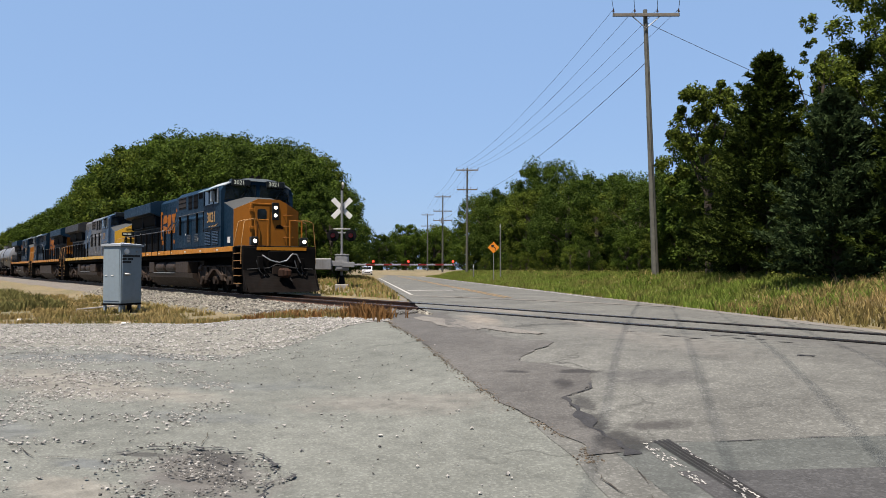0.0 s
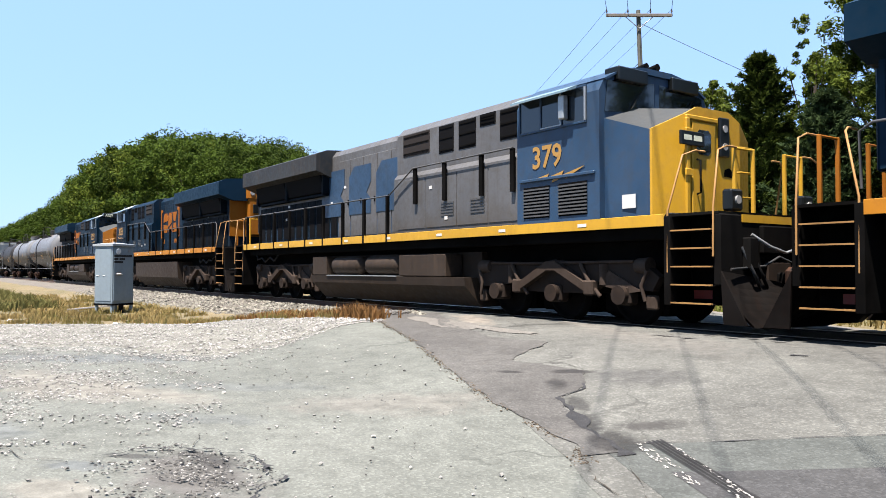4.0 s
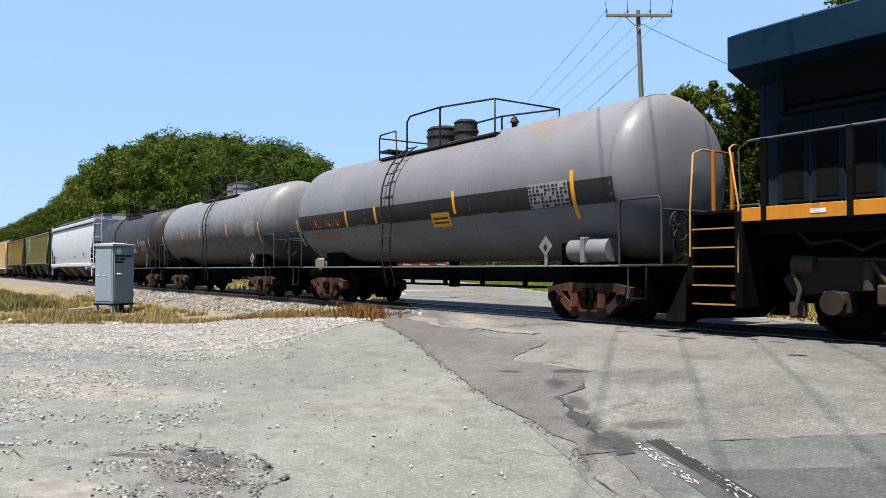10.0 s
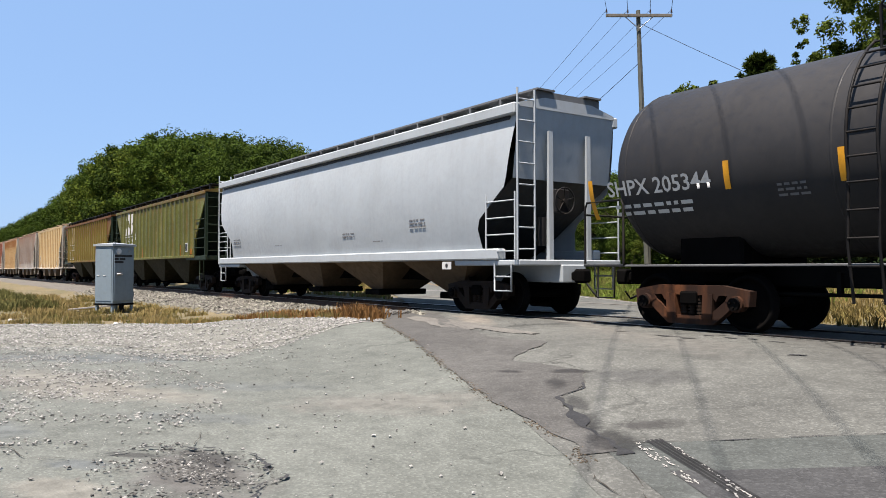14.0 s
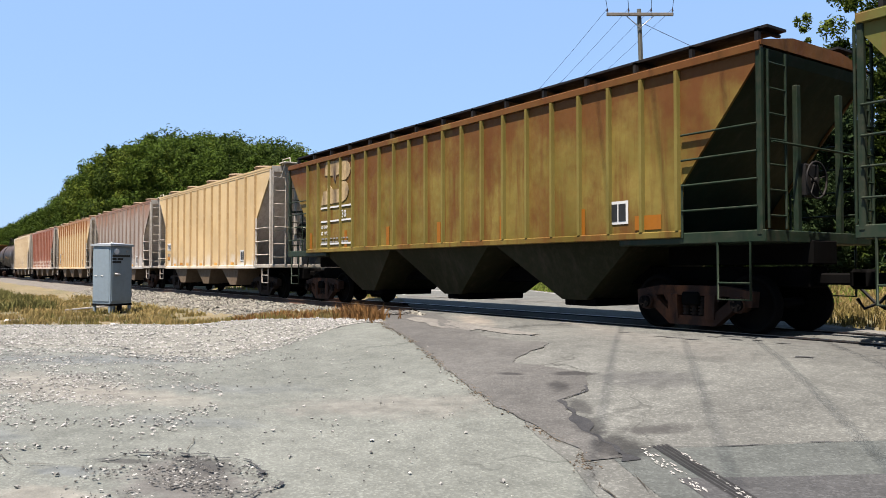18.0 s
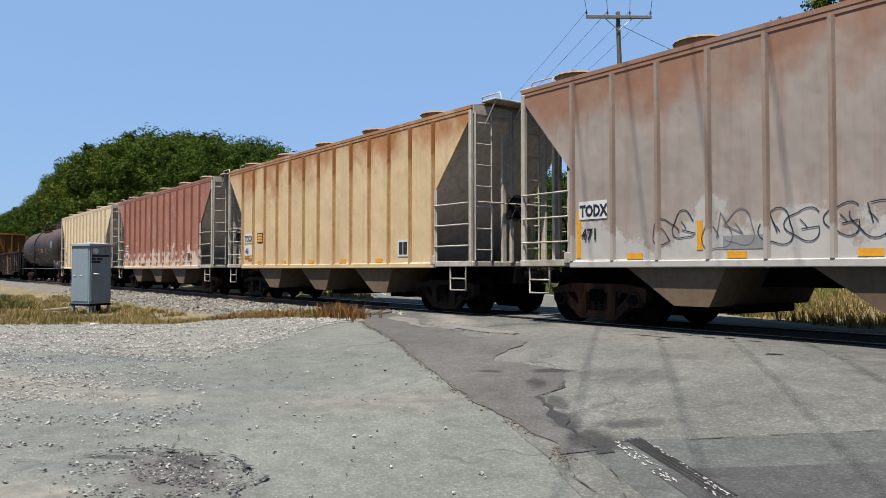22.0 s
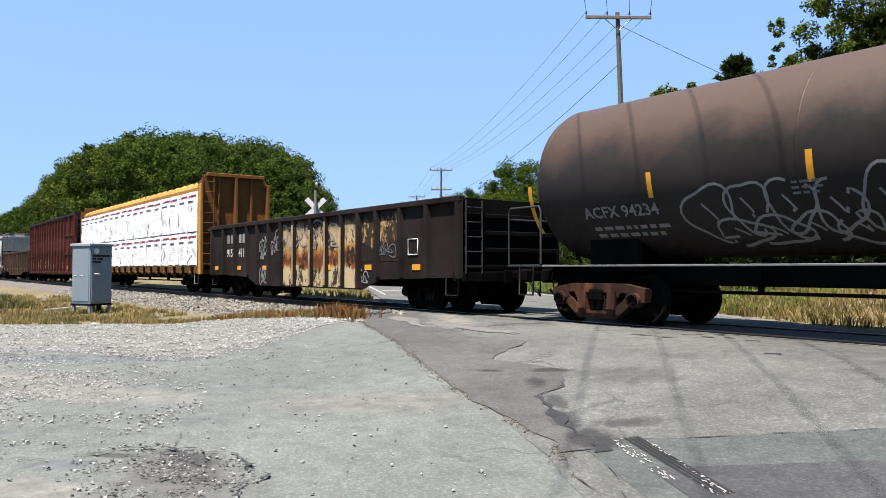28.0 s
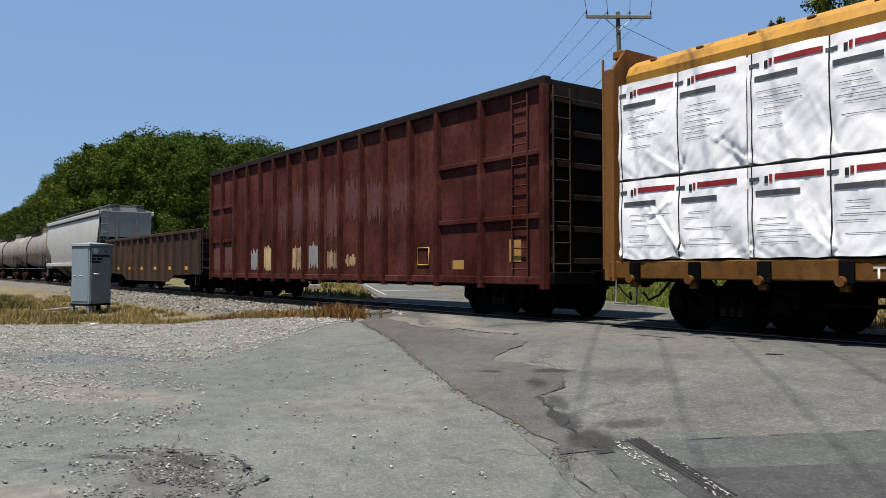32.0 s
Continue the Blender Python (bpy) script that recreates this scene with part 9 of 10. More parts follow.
            rw.box(x - 0.03, x + 0.03, -1.3, -1.22, z_top, z_top + 0.3).box(x - 0.03, x + 0.03, 1.22, 1.3, z_top, z_top + 0.3).box(x - 0.03, x + 0.03, -1.3, -0.7, z_top + 0.26, z_top + 0.3)
        part("roof_walk", rw, M_BLACKIRON, c, "dark gridded roof walk")
        part("hatch", Shape().box(-top + 0.8, top - 0.8, -0.35, 0.35, z_top + 0.18, z_top + 0.32, 0.03), rib_m, c)
    else:
        for i in range(10):
            x = -top + 0.8 + (2 * top - 1.6) * i / 9
            y = -0.8 if i % 2 == 0 else 0.8
            h = part("hatch", shared("round_hatch", lambda: Shape().cyl((0, 0, -0.1), (0, 0, 0.12), 0.40, n=18).cyl((0, 0, 0.12), (0, 0, 0.17), 0.44, 0.38, 18).mesh("hatch")), M_HATCH, c, "round roof hatch")
            h.matrix_basis = pose(x, y, z_top + 0.135)
    # marks
    yy = -W - 0.008
    if mark_plate:
        part("mark_plate", Shape().box(-slope_x + 0.20, -slope_x + 0.86, yy - 0.004, yy + 0.004, z_bot + 0.80, z_bot + 1.12), M_WHITE, c, "white name plate")
        if number not in ("463", "471"):
            part("mark_plate", Shape().box(-slope_x + 0.22, -slope_x + 0.84, yy - 0.004, yy + 0.004, z_bot + 0.38, z_bot + 0.72), M_WHITE, c, "white number plate")
        write(c, name_mark, -slope_x + 0.23, yy - 0.008, z_bot + 0.855, 0.275, M_BARBLACK, -1, 0.012, 0.80, label="black reporting mark", name="reporting_mark")
        if number == "463":
            for a in (0.26, 0.52):
                part("worn_number_bar", Shape().box(-slope_x + a, -slope_x + a + 0.13, yy - 0.003, yy + 0.003, z_bot + 0.49, z_bot + 0.65), M_GRAFFGREY, c, "faded grey trace of a number")
        else:
            write(c, number, -slope_x + 0.27, yy - 0.008, z_bot + 0.44, 0.27, M_BARBLACK, -1, 0.008, 0.95, label="black car number", name="car_number")
    if not walkway:
        for k in (-1, 1):
            part("jacking_bracket", Shape().box(k * slope_x - 0.13, k * slope_x + 0.05, yy - 0.06, yy, z_bot + 0.02, z_bot + 0.22, 0.015), iron, c, "pale worn bracket")
    dp = part("data_plate", Shape().box(slope_x - 1.55, slope_x - 1.1, yy - 0.004, yy + 0.004, z_bot + 0.22, z_bot + 0.62), M_WHITE, c, "white framed data plate")
    part("data_panel", Shape().box(slope_x - 1.5, slope_x - 1.34, yy - 0.008, yy, z_bot + 0.27, z_bot + 0.57).box(slope_x - 1.31, slope_x - 1.15, yy - 0.008, yy, z_bot + 0.27, z_bot + 0.57), M_BARBLACK, dp)
    for i in range(1, 0 if walkway else ribs - 2, 2):
        part("reflector", Shape().box(xs[i] + 0.3, xs[i] + 0.62, yy - 0.004, yy + 0.004, z_bot + 0.08, z_bot + 0.18), M_REFLECT, c, "yellow reflective patch")
    return c


def smooth_hopper(label, half, z_top, side_m, iron, seed, mark=True):
    """A covered hopper with plain rounded sides and a roof walk."""
    c = thing("hopper_car", label, "hopper car", "the freight train")
    def bulge(z):
        t = (z - 1.44) / (z_top - 1.44)
        return 1.28 + 0.26 * math.sin(math.pi * min(1, max(0, 0.15 + 0.72 * t)))
    zs = [1.44 + (z_top - 1.44) * i / 14 for i in range(15)]
    def end_x(z):
        if z > 2.75:
            return half - 0.05 - 0.3 * (z_top - z) / (z_top - 2.75)
        if z > 2.0:
            return half - 0.35 - 1.05 * (2.75 - z) / 0.75
        return half - 1.4 + 0.12 * (2.0 - z) / 0.56
    for y in (-1, 1):
        s = Shape()
        s.sheet([i / 12 for i in range(13)], zs, lambda t, z: ((2 * t - 1) * end_x(z), y * bulge(z), z), True)
        part("side_wall", s, side_m, c, "smooth rounded side wall")
        part("top_chord", Shape().box(-half + 0.05, half - 0.05, y * 1.36, y * 1.55, z_top - 0.22, z_top + 0.02, 0.03), side_m, c, "pale top chord")
        part("side_sill", Shape().box(-half + 0.1, half - 0.6, y * 1.3, y * 1.55, 1.20, 1.44, 0.03), side_m, c, "white side sill")
        # A dark strip drawn as the shadow that the chord would cast.
        part("chord_shadow_gap", Shape().box(-half + 0.3, half - 0.3, y * 1.36, y * 1.45, z_top - 0.3, z_top - 0.22), M_GREYDARK, c)
    part("roof", Shape().prism([(-1.4, z_top - 0.05), (1.4, z_top - 0.05), (1.4, z_top + 0.03), (0.7, z_top + 0.2), (-0.7, z_top + 0.2), (-1.4, z_top + 0.03)], 0, -half + 0.05, half - 0.05), side_m, c)
    rw = Shape().box(-half, half, -0.95, -0.45, z_top + 0.34, z_top + 0.38).box(-half, half, 0.45, 0.95, z_top + 0.34, z_top + 0.38)
    for i in range(17):
        x = -half + 0.1 + (2 * half - 0.2) * i / 16
        rw.box(x - 0.03, x + 0.03, -0.95, 0.95, z_top + 0.15, z_top + 0.34)
    part("roof_walk", rw, M_GREYIRON, c, "grey gridded roof walk")
    part("hatch", Shape().box(-half + 0.7, half - 0.7, -0.3, 0.3, z_top + 0.18, z_top + 0.36, 0.03), side_m, c)
    for k in (-1, 1):
        ev = [(k * (half - 0.06), -1.4, z_top), (k * (half - 0.06), 1.4, z_top), (k * (half - 0.25), 1.42, 2.9), (k * (half - 0.25), -1.42, 2.9), (k * (half - 2.6), -1.35, 1.3), (k * (half - 2.6), 1.35, 1.3)]
        q = [(0, 3, 2, 1), (3, 4, 5, 2)]
        q = q if k > 0 else [t[::-1] for t in q]
        part("end_sheet", Shape().add(ev[:4], q[:1]), side_m, c, "pale upper end sheet")
        # The pale car's slope sheet is coloured dark grey to imitate its shade.
        part("slope_sheet", Shape().add(ev[2:], [tuple({3: 1, 4: 2, 5: 3, 2: 0}[i] for i in q[1])]), M_GREYDARK, c, "end slope sheet with its shade put into a dark colour")
        part("end_sill", Shape().box(k * (half - 2.2), k * (half + 0.05), -1.5, 1.5, 1.08, 1.2, 0.02).box(k * (half - 2.2), k * (half + 0.1), -0.35, 0.35, 0.72, 1.1, 0.02), iron, c)
        for y in (-1, 1):
            part("end_post", Shape().prism([(k * (half - 0.1), 1.2), (k * (half + 0.0), 1.2), (k * (half - 0.02), z_top - 0.5), (k * (half - 0.06), z_top - 0.5)], 1, y * 0.5, y * 0.62), iron, c)
            ladder(c, k * (half - 1.0), k * (half - 0.05), y * 1.53, 1.2, 2.6, 4, iron, "side_ladder")
            part("stirrup", Shape().tube([(k * (half - 0.75), y * 1.5, 1.15), (k * (half - 0.75), y * 1.5, 0.55), (k * (half - 0.2), y * 1.5, 0.55), (k * (half - 0.2), y * 1.5, 1.15)], 0.022, 5).tube([(k * (half - 0.75), y * 1.5, 0.85), (k * (half - 0.2), y * 1.5, 0.85)], 0.018, 5), iron, c)
        end_ladder(c, k * (half + 0.02), -1.52, -1.05, 1.2, z_top + 0.3, 8, iron, 0.018)
        add_truck(c, k * (half - 1.9), M_TRUCK)
        coupler(c, k * (half + 0.5))
    part("brake_wheel", wheel_rim(half + 0.13, -0.3, 2.45, 0.28).box(half - 0.1, half + 0.06, -0.5, -0.1, 2.2, 2.7, 0.02).cyl((half - 0.15, -0.7, 1.5), (half - 0.15, -0.7, 2.1), 0.09, n=10), M_BLACKIRON, c)
    for i in range(4):
        x = -half + 3.4 + (2 * half - 6.8) * i / 3
        h = (half - 3.0) / 4.2
        hv = [(x - h, -1.3, 1.22), (x + h, -1.3, 1.22), (x + h, 1.3, 1.22), (x - h, 1.3, 1.22), (x - 0.3, -0.6, 0.42), (x + 0.3, -0.6, 0.42), (x + 0.3, 0.6, 0.42), (x - 0.3, 0.6, 0.42)]
        hp = part("discharge_hopper", Shape().add(hv, [(0, 1, 5, 4), (1, 2, 6, 5), (2, 3, 7, 6), (3, 0, 4, 7)]), M_HOPTAN, c)
        part("outlet_gate", Shape().box(x - 0.4, x + 0.4, -0.8, 0.8, 0.28, 0.44, 0.02), M_UNDER, hp)
    part("centre_sill", Shape().box(-half, half, -0.25, 0.25, 0.72, 1.05, 0.02), M_UNDER, c)
    for x, z, w, n in ((5.0, 2.3, 0.7, 4), (1.4, 2.1, 0.7, 3), (-3.6, 1.9, 0.6, 2), (-7.5, 2.2, 0.7, 4), (3.1, 1.85, 0.5, 2)):
        stencil(c, x, -bulge(z - 0.2) - 0.012, z, w, n, 0.035, 0.08, M_GRAFFGREY, seed=seed)
    part("label", Shape().box(half - 2.6, half - 2.25, -1.562, -1.55, 1.0, 1.17), M_WHITE, c, "white label")
    part("label_disc", Shape().cyl((half - 2.42, -1.563, 1.085), (half - 2.42, -1.567, 1.085), 0.05, n=12), M_BARBLACK, c)
    return c


def gondola(label, half, z_top, side_m, posts, seed, painted=False):
    """An open gondola with posts along a sill that hangs lower between the trucks."""
    c = thing("gondola_car", label, "gondola car", "the freight train")
    stand_x = [-half + 0.06 + (2 * half - 0.12) * i / (posts - 1) for i in range(posts)]
    if painted:
        spread = (0.57, 1.51, 2.43, 3.35, 4.27, 5.37, 6.5, half - 0.06)
        stand_x = [-x for x in spread[::-1]] + list(spread)
    out = [(-half, z_top - 0.12), (-half, 0.82), (-half + 3.4, 0.74), (-half + 4.3, 0.46), (half - 4.3, 0.46), (half - 3.4, 0.74), (half, 0.82), (half, z_top - 0.12)]
    for y in (-1, 1):
        w = part("side_wall", Shape().prism(out, 1, y * 1.40, y * 1.44), side_m, c, "battered side wall")
        part("top_chord", Shape().box(-half - 0.03, half + 0.03, y * 1.36, y * 1.54, z_top - 0.14, z_top, 0.02), M_GOND if painted else M_GOND2, c, "rust-brown top chord")
        for x in stand_x:
            zb = 0.5 if abs(x) < half - 4.2 else 0.8
            part("post", Shape().prism([(x - 0.11, y * 1.44), (x - 0.06, y * 1.54), (x + 0.06, y * 1.54), (x + 0.11, y * 1.44)], 2, zb, z_top - 0.13), side_m, c)
    part("floor", Shape().box(-half, half, -1.4, 1.4, 0.9, 1.0), M_UNDER, c)
    for k in (-1, 1):
        # The sprayed car's ends are near black, standing in for shade between cars.
        e = part("end_wall", Shape().box(k * (half - 0.06), k * half, -1.42, 1.42, 0.85, z_top - 0.05), M_UNDER if painted else side_m, c)
        rb = Shape()
        for i in range(4):
            rb.box(k * half, k * (half + 0.09), -1.4, 1.4, 1.0 + 0.38 * i, 1.1 + 0.38 * i, 0.015)
        part("end_rib", rb, M_UNDER if painted else side_m, e)
        part("end_sill", Shape().box(k * (half - 0.3), k * (half + 0.12), -1.45, 1.45, 0.72, 0.95, 0.02).box(k * (half - 1.5), k * (half + 0.15), -0.32, 0.32, 0.68, 0.98, 0.02), M_UNDER, c)
        end_ladder(c, k * (half + 0.12), -1.4, -0.95, 0.9, z_top - 0.1, 5, M_GREYDARK)
        for y in (-1, 1):
            part("stirrup", Shape().tube([(k * (half - 0.55), y * 1.44, 0.8), (k * (half - 0.55), y * 1.46, 0.42), (k * (half - 0.1), y * 1.46, 0.42), (k * (half - 0.1), y * 1.44, 0.8)], 0.02, 5), M_BLACKIRON, c)
        add_truck(c, k * (half - 1.75), M_UNDER)
        coupler(c, k * (half + 0.65))
    part("centre_sill", Shape().box(-half, half, -0.3, 0.3, 0.6, 0.92, 0.02), M_UNDER, c)
    for i in range(0, posts - 1, 2):
        x = -half + (2 * half) * (i + 0.28) / (posts - 1)
        part("reflector", Shape().box(x, x + 0.34, -1.456, -1.444, 0.98, 1.12), M_REFLECT, c, "yellow reflective patch")
    if painted:
        for i in range(6, 13):
            # cream drips below, a rusted middle, flaked remains of letters above
            m = M_SPRAYED if i < 11 else M_SPRAYTOP
            part("sprayed_panel", Shape().box(stand_x[i] + 0.112, stand_x[i + 1] - 0.112, -1.445, -1.439, 0.5 if i < 11 else 1.2, z_top - 0.15), m, c, "flaking cream sprayed paint with orange rust and drips")
        for i in range(6, 10):
            x = stand_x[i + 1]
            zt = 2.35 - 0.2 * (i % 2)
            part("sprayed_patch", Shape().prism([(x - 0.055, -1.541), (x - 0.055, -1.545), (x + 0.055, -1.545), (x + 0.055, -1.541)], 2, 0.55, zt), M_GRAFFCREAM, c, "cream paint on a post")
        fn = lambda a, b: (a, -1.457, b)
        scrawl(c, fn, -3.22, 1.75, 0.55, 0.65, 31, 3, M_GRAFF, 0.05)
        scrawl(c, fn, -2.3, 1.75, 0.65, 0.5, 32, 3, None, 0.045)
        scrawl(c, fn, -3.2, 0.75, 0.55, 0.5, 33, 3, None, 0.045)
        scrawl(c, fn, -1.9, 2.0, 4.2, 0.75, 37, 5, M_GRAFF, 0.045)
        scrawl(c, fn, 3.1, 0.8, 0.7, 0.4, 39, 3, None, 0.035)
        scrawl(c, fn, 4.2, 1.5, 0.9, 0.4, 40, 3, M_GRAFFGREY, 0.03)
        for a in (-6.2, -5.85, -5.08, -4.76):
            part("mark_bar", Shape().box(a, a + 0.22, -1.449, -1.443, 1.93, 2.25), M_GRAFF, c, "white bar of an owner's mark")
        write(c, "915", -6.24, -1.447, 1.45, 0.40, M_WHITE, -1, 0.006, 0.95, label="white stencilled car number", name="car_number")
        write(c, "411", -5.12, -1.447, 1.45, 0.40, M_WHITE, -1, 0.006, 0.95, label="white stencilled car number", name="car_number")
        part("frame_mark", Shape().tube([(5.68, -1.448, 1.35), (5.68, -1.448, 1.72), (6.08, -1.448, 1.72), (6.08, -1.448, 1.35), (5.68, -1.448, 1.35)], 0.018, 4), M_WHITE, c)
    return c


def bulkhead_flat(label, half):
    """A centre-beam flat car with its load of wrapped board in two tiers."""
    c = thing("centre_beam_car", label, "flat car", "the freight train")
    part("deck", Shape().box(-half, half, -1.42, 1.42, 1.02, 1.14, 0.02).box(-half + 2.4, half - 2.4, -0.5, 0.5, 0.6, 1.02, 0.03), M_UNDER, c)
    for y in (-1, 1):
        part("side_sill", Shape().box(-half, half, y * 1.36, y * 1.46, 0.84, 1.14, 0.02), M_SILL, c, "rusty brown side sill")
        for i in range(19):
            x = -half + 0.5 + (2 * half - 1.4) * i / 18
            part("stake_pocket", Shape().box(x, x + 0.2, y * 1.46, y * 1.53, 0.80, 1.12, 0.015), M_UNDER, c)
            part("winch", Shape().cyl((x + 0.05, y * 1.46, 0.84), (x + 0.05, y * 1.6, 0.84), 0.07, n=10).box(x + 0.0, x + 0.12, y * 1.40, y * 1.5, 0.7, 0.86, 0.01), M_SILL, c)
    part("top_chord", Shape().prism([(-0.42, 4.26), (0.42, 4.26), (0.5, 4.36), (0.46, 4.66), (0.3, 4.76), (-0.3, 4.76), (-0.46, 4.66), (-0.5, 4.36)], 0, -half + 0.2, half - 0.2), M_BEAMYEL, c, "yellow top chord stained with rust")
    for y in (-1, 1):
        part("chord_flank", Shape().prism([(y * 0.40, 4.3), (y * 1.2, 4.16), (y * 1.31, 4.20), (y * 1.33, 4.32), (y * 1.25, 4.47), (y * 1.06, 4.60), (y * 0.8, 4.69), (y * 0.44, 4.74)], 0, -half + 0.3, half - 0.3), M_BEAMYEL, c)
    for i in range(24):
        x = -half + 0.7 + (2 * half - 1.4) * i / 23
        part("winch_hook", Shape().box(x, x + 0.12, -1.2, -1.12, 4.52, 4.56, 0.01), M_SILL, c)
    part("centre_web", Shape().box(-half + 0.2, half - 0.2, -0.05, 0.05, 1.1, 4.4), M_BEAMBROWN, c)
    for k in (-1, 1):
        prof = [(-1.5, 0.8), (1.5, 0.8), (1.5, 4.45), (1.15, 4.86), (-1.15, 4.86), (-1.5, 4.45)]
        b = part("bulkhead", Shape().prism(prof, 0, k * (half - 0.16), k * (half - 0.10)), M_BEAMBROWN, c, "tall brown end bulkhead")
        for y in (-1.44, -0.06, 1.32):
            part("bulkhead_post", Shape().box(k * (half - 0.10), k * (half + 0.12), y, y + 0.12, 0.8, 4.5 if abs(y) > 1 else 4.72, 0.015), M_BEAMBROWN, b)
        for y in (-0.72, 0.64):
            part("bulkhead_post", Shape().box(k * (half - 0.10), k * (half + 0.02), y, y + 0.08, 0.8, 4.72, 0.01), M_BEAMBROWN, b)
        part("bulkhead_rail", Shape().box(k * (half - 0.10), k * (half + 0.08), -1.3, 1.3, 2.5, 2.62, 0.015), M_BEAMBROWN, b)
        part("bulkhead_rail", Shape().box(k * (half - 0.10), k * (half + 0.12), -1.2, 1.2, 4.72, 4.87, 0.02), M_BEAMBROWN, b)
        if k > 0:
            part("side_post", Shape().box(k * (half - 0.2), k * (half + 0.12), -1.5, -1.42, 0.8, 4.4, 0.015), M_BEAMYEL, b, "yellow side post")
        end_ladder(c, k * (half + 0.16), -1.4, -0.95, 1.0, 4.7, 9, M_BEAMBROWN)
        add_truck(c, k * (half - 2.1), M_UNDER)
        coupler(c, k * (half + 0.55))
        for y in (-1, 1):
            part("stirrup", Shape().tube([(k * (half - 0.6), y * 1.44, 0.85), (k * (half - 0.6), y * 1.46, 0.42), (k * (half - 0.15), y * 1.46, 0.42), (k * (half - 0.15), y * 1.44, 0.85)], 0.02, 5), M_GREYIRON, c)
    part("brake_pipe", Shape().tube([(-half + 3.4, -0.9, 0.5), (half - 3.4, -0.9, 0.5)], 0.03).box(-1.2, -1.12, -0.95, -0.85, 0.5, 0.86).box(2.2, 2.28, -0.95, -0.85, 0.5, 0.86).box(-4.2, -4.12, -0.95, -0.85, 0.5, 0.86).box(5.2, 5.28, -0.95, -0.85, 0.5, 0.86), M_UNDER, c)
    # load
    n = 9
    w = (2 * half - 0.5) / n
    r = random.Random(5)
    for tier, (z0, z1) in enumerate(((1.17, 2.48), (2.53, 4.14))):
        for i in range(n):
            a = -half + 0.25 + w * i
            b = a + w - 0.02
            sd = tier * 20 + i
            creases = []
            cr = random.Random(sd * 7 + 3)
            for _ in range(5):
                qx = a + (b - a) * cr.choice((0.02, 0.5, 0.52, 0.98)) + cr.uniform(-0.05, 0.05)
                qz = z0 + cr.choice((0.0, 0.04, 0.1))
                creases.append((qx, qz, qx + cr.uniform(-0.75, 0.75), qz + cr.uniform(0.35, 1.15), cr.uniform(0.025, 0.06)))
            for _ in range(2):
                qx, qz = cr.uniform(a, b), cr.uniform(z0 + 0.2, z1 - 0.3)
                creases.append((qx, qz, qx + cr.uniform(-0.6, 0.6), qz + cr.uniform(0.1, 0.6), cr.uniform(0.015, 0.035)))
            # the wrap bellies between its straps and gathers at the lower corners
            def wrap_y(x, z):
                u, t = (x - a) / (b - a), (z - z0) / (z1 - z0)
                edge = min(u, 1 - u) * (b - a)
                fold = 0.075 * noise.noise((x * 1.2 + 0.8 * z, z * 1.5 - 0.6 * x, sd * 0.37)) + 0.022 * noise.noise((x * 3.2 + 2.4 * z, z * 2.2, sd + 3.0)) + 0.014 * noise.noise((x * 9.0 - 6.0 * z, z * 5.0, sd + 8.0))
                rays = 0.016 * math.sin(24 * (u - 0.5) / (0.35 + t) + sd) * max(0.0, 0.45 - t)
                for qx, qz, rx, rz, hh in creases:
                    l2 = (rx - qx) ** 2 + (rz - qz) ** 2
                    k = min(1.0, max(0.0, ((x - qx) * (rx - qx) + (z - qz) * (rz - qz)) / l2))
                    wob = 0.03 * noise.noise((k * 4.0, qx, qz))
                    side = ((x - qx) * (rz - qz) - (z - qz) * (rx - qx)) / math.sqrt(l2) + wob
                    if abs(side) < 0.12 and 0 < k < 1:
                        fold += hh * (1 - k) ** 0.6 * (math.exp(-(side / 0.03) ** 2) - 0.7 * math.exp(-((side - 0.05) / 0.03) ** 2))
                if sd % 3 != 1:
                    fold -= 0.15 * max(0.0, 1 - abs(u - 0.94 + 0.35 * t) / 0.13) * max(0.0, 0.6 - t)
                belly = 0.05 * math.sin(math.pi * min(1.0, max(0.0, t))) * (0.5 + noise.noise((x * 0.9, sd, 4.0)))
                strap = 0.03 * math.exp(-((u - 0.5) * (b - a) / 0.08) ** 2) + 0.02 * math.exp(-(edge / 0.06) ** 2)
                return -1.47 - fold * 0.5 + rays * 0.5 + strap - belly * 0.6

            def face(u, t):
                x, z = a + (b - a) * u, z0 + (z1 - z0) * t
                return (x, wrap_y(x, z), z + (0.05 * noise.noise((x * 3, sd, 0)) if t < 0.01 else 0))

            def printed(name, x0, x1, w0, w1, material, lab):
                n = max(3, int((x1 - x0) / 0.03))
                return part(name, Shape().sheet([x0 + (x1 - x0) * i / n for i in range(n + 1)], [w0, (w0 + w1) / 2, w1], lambda x, z: (x, wrap_y(x, z) - 0.009, z)), material, bd, lab)
            s = Shape().sheet([k / 76 for k in range(77)], [k / 44 for k in range(45)], face, True)
            s.box(a, b, -1.36, -0.06, z0, z1, 0.03)
            bd = part("wrapped_package", s, M_WRAP, c, "board package in wrinkled white plastic wrap")
            ob = part("wrapped_package", shared(("bundle", tier), lambda: Shape().box(0, b - a, 0.06, 1.42, z0, z1, 0.03).mesh("wrapped_package")), M_WRAP, c)
            ob.matrix_basis = pose(a, 0, 0)
            for u in (0.03, 0.5):
                x = a + (b - a) * u
                part("strap", Shape().sheet([x - 0.011, x + 0.011], [z0 + (z1 - z0) * i / 26 for i in range(27)], lambda p, z: (p, wrap_y(p, z) - 0.008, z)), M_STRAP, bd)
            for u in (0.06, 0.53):
                x = a + (b - a) * u
                zt = z1 - 0.10 - r.uniform(0, 0.04)
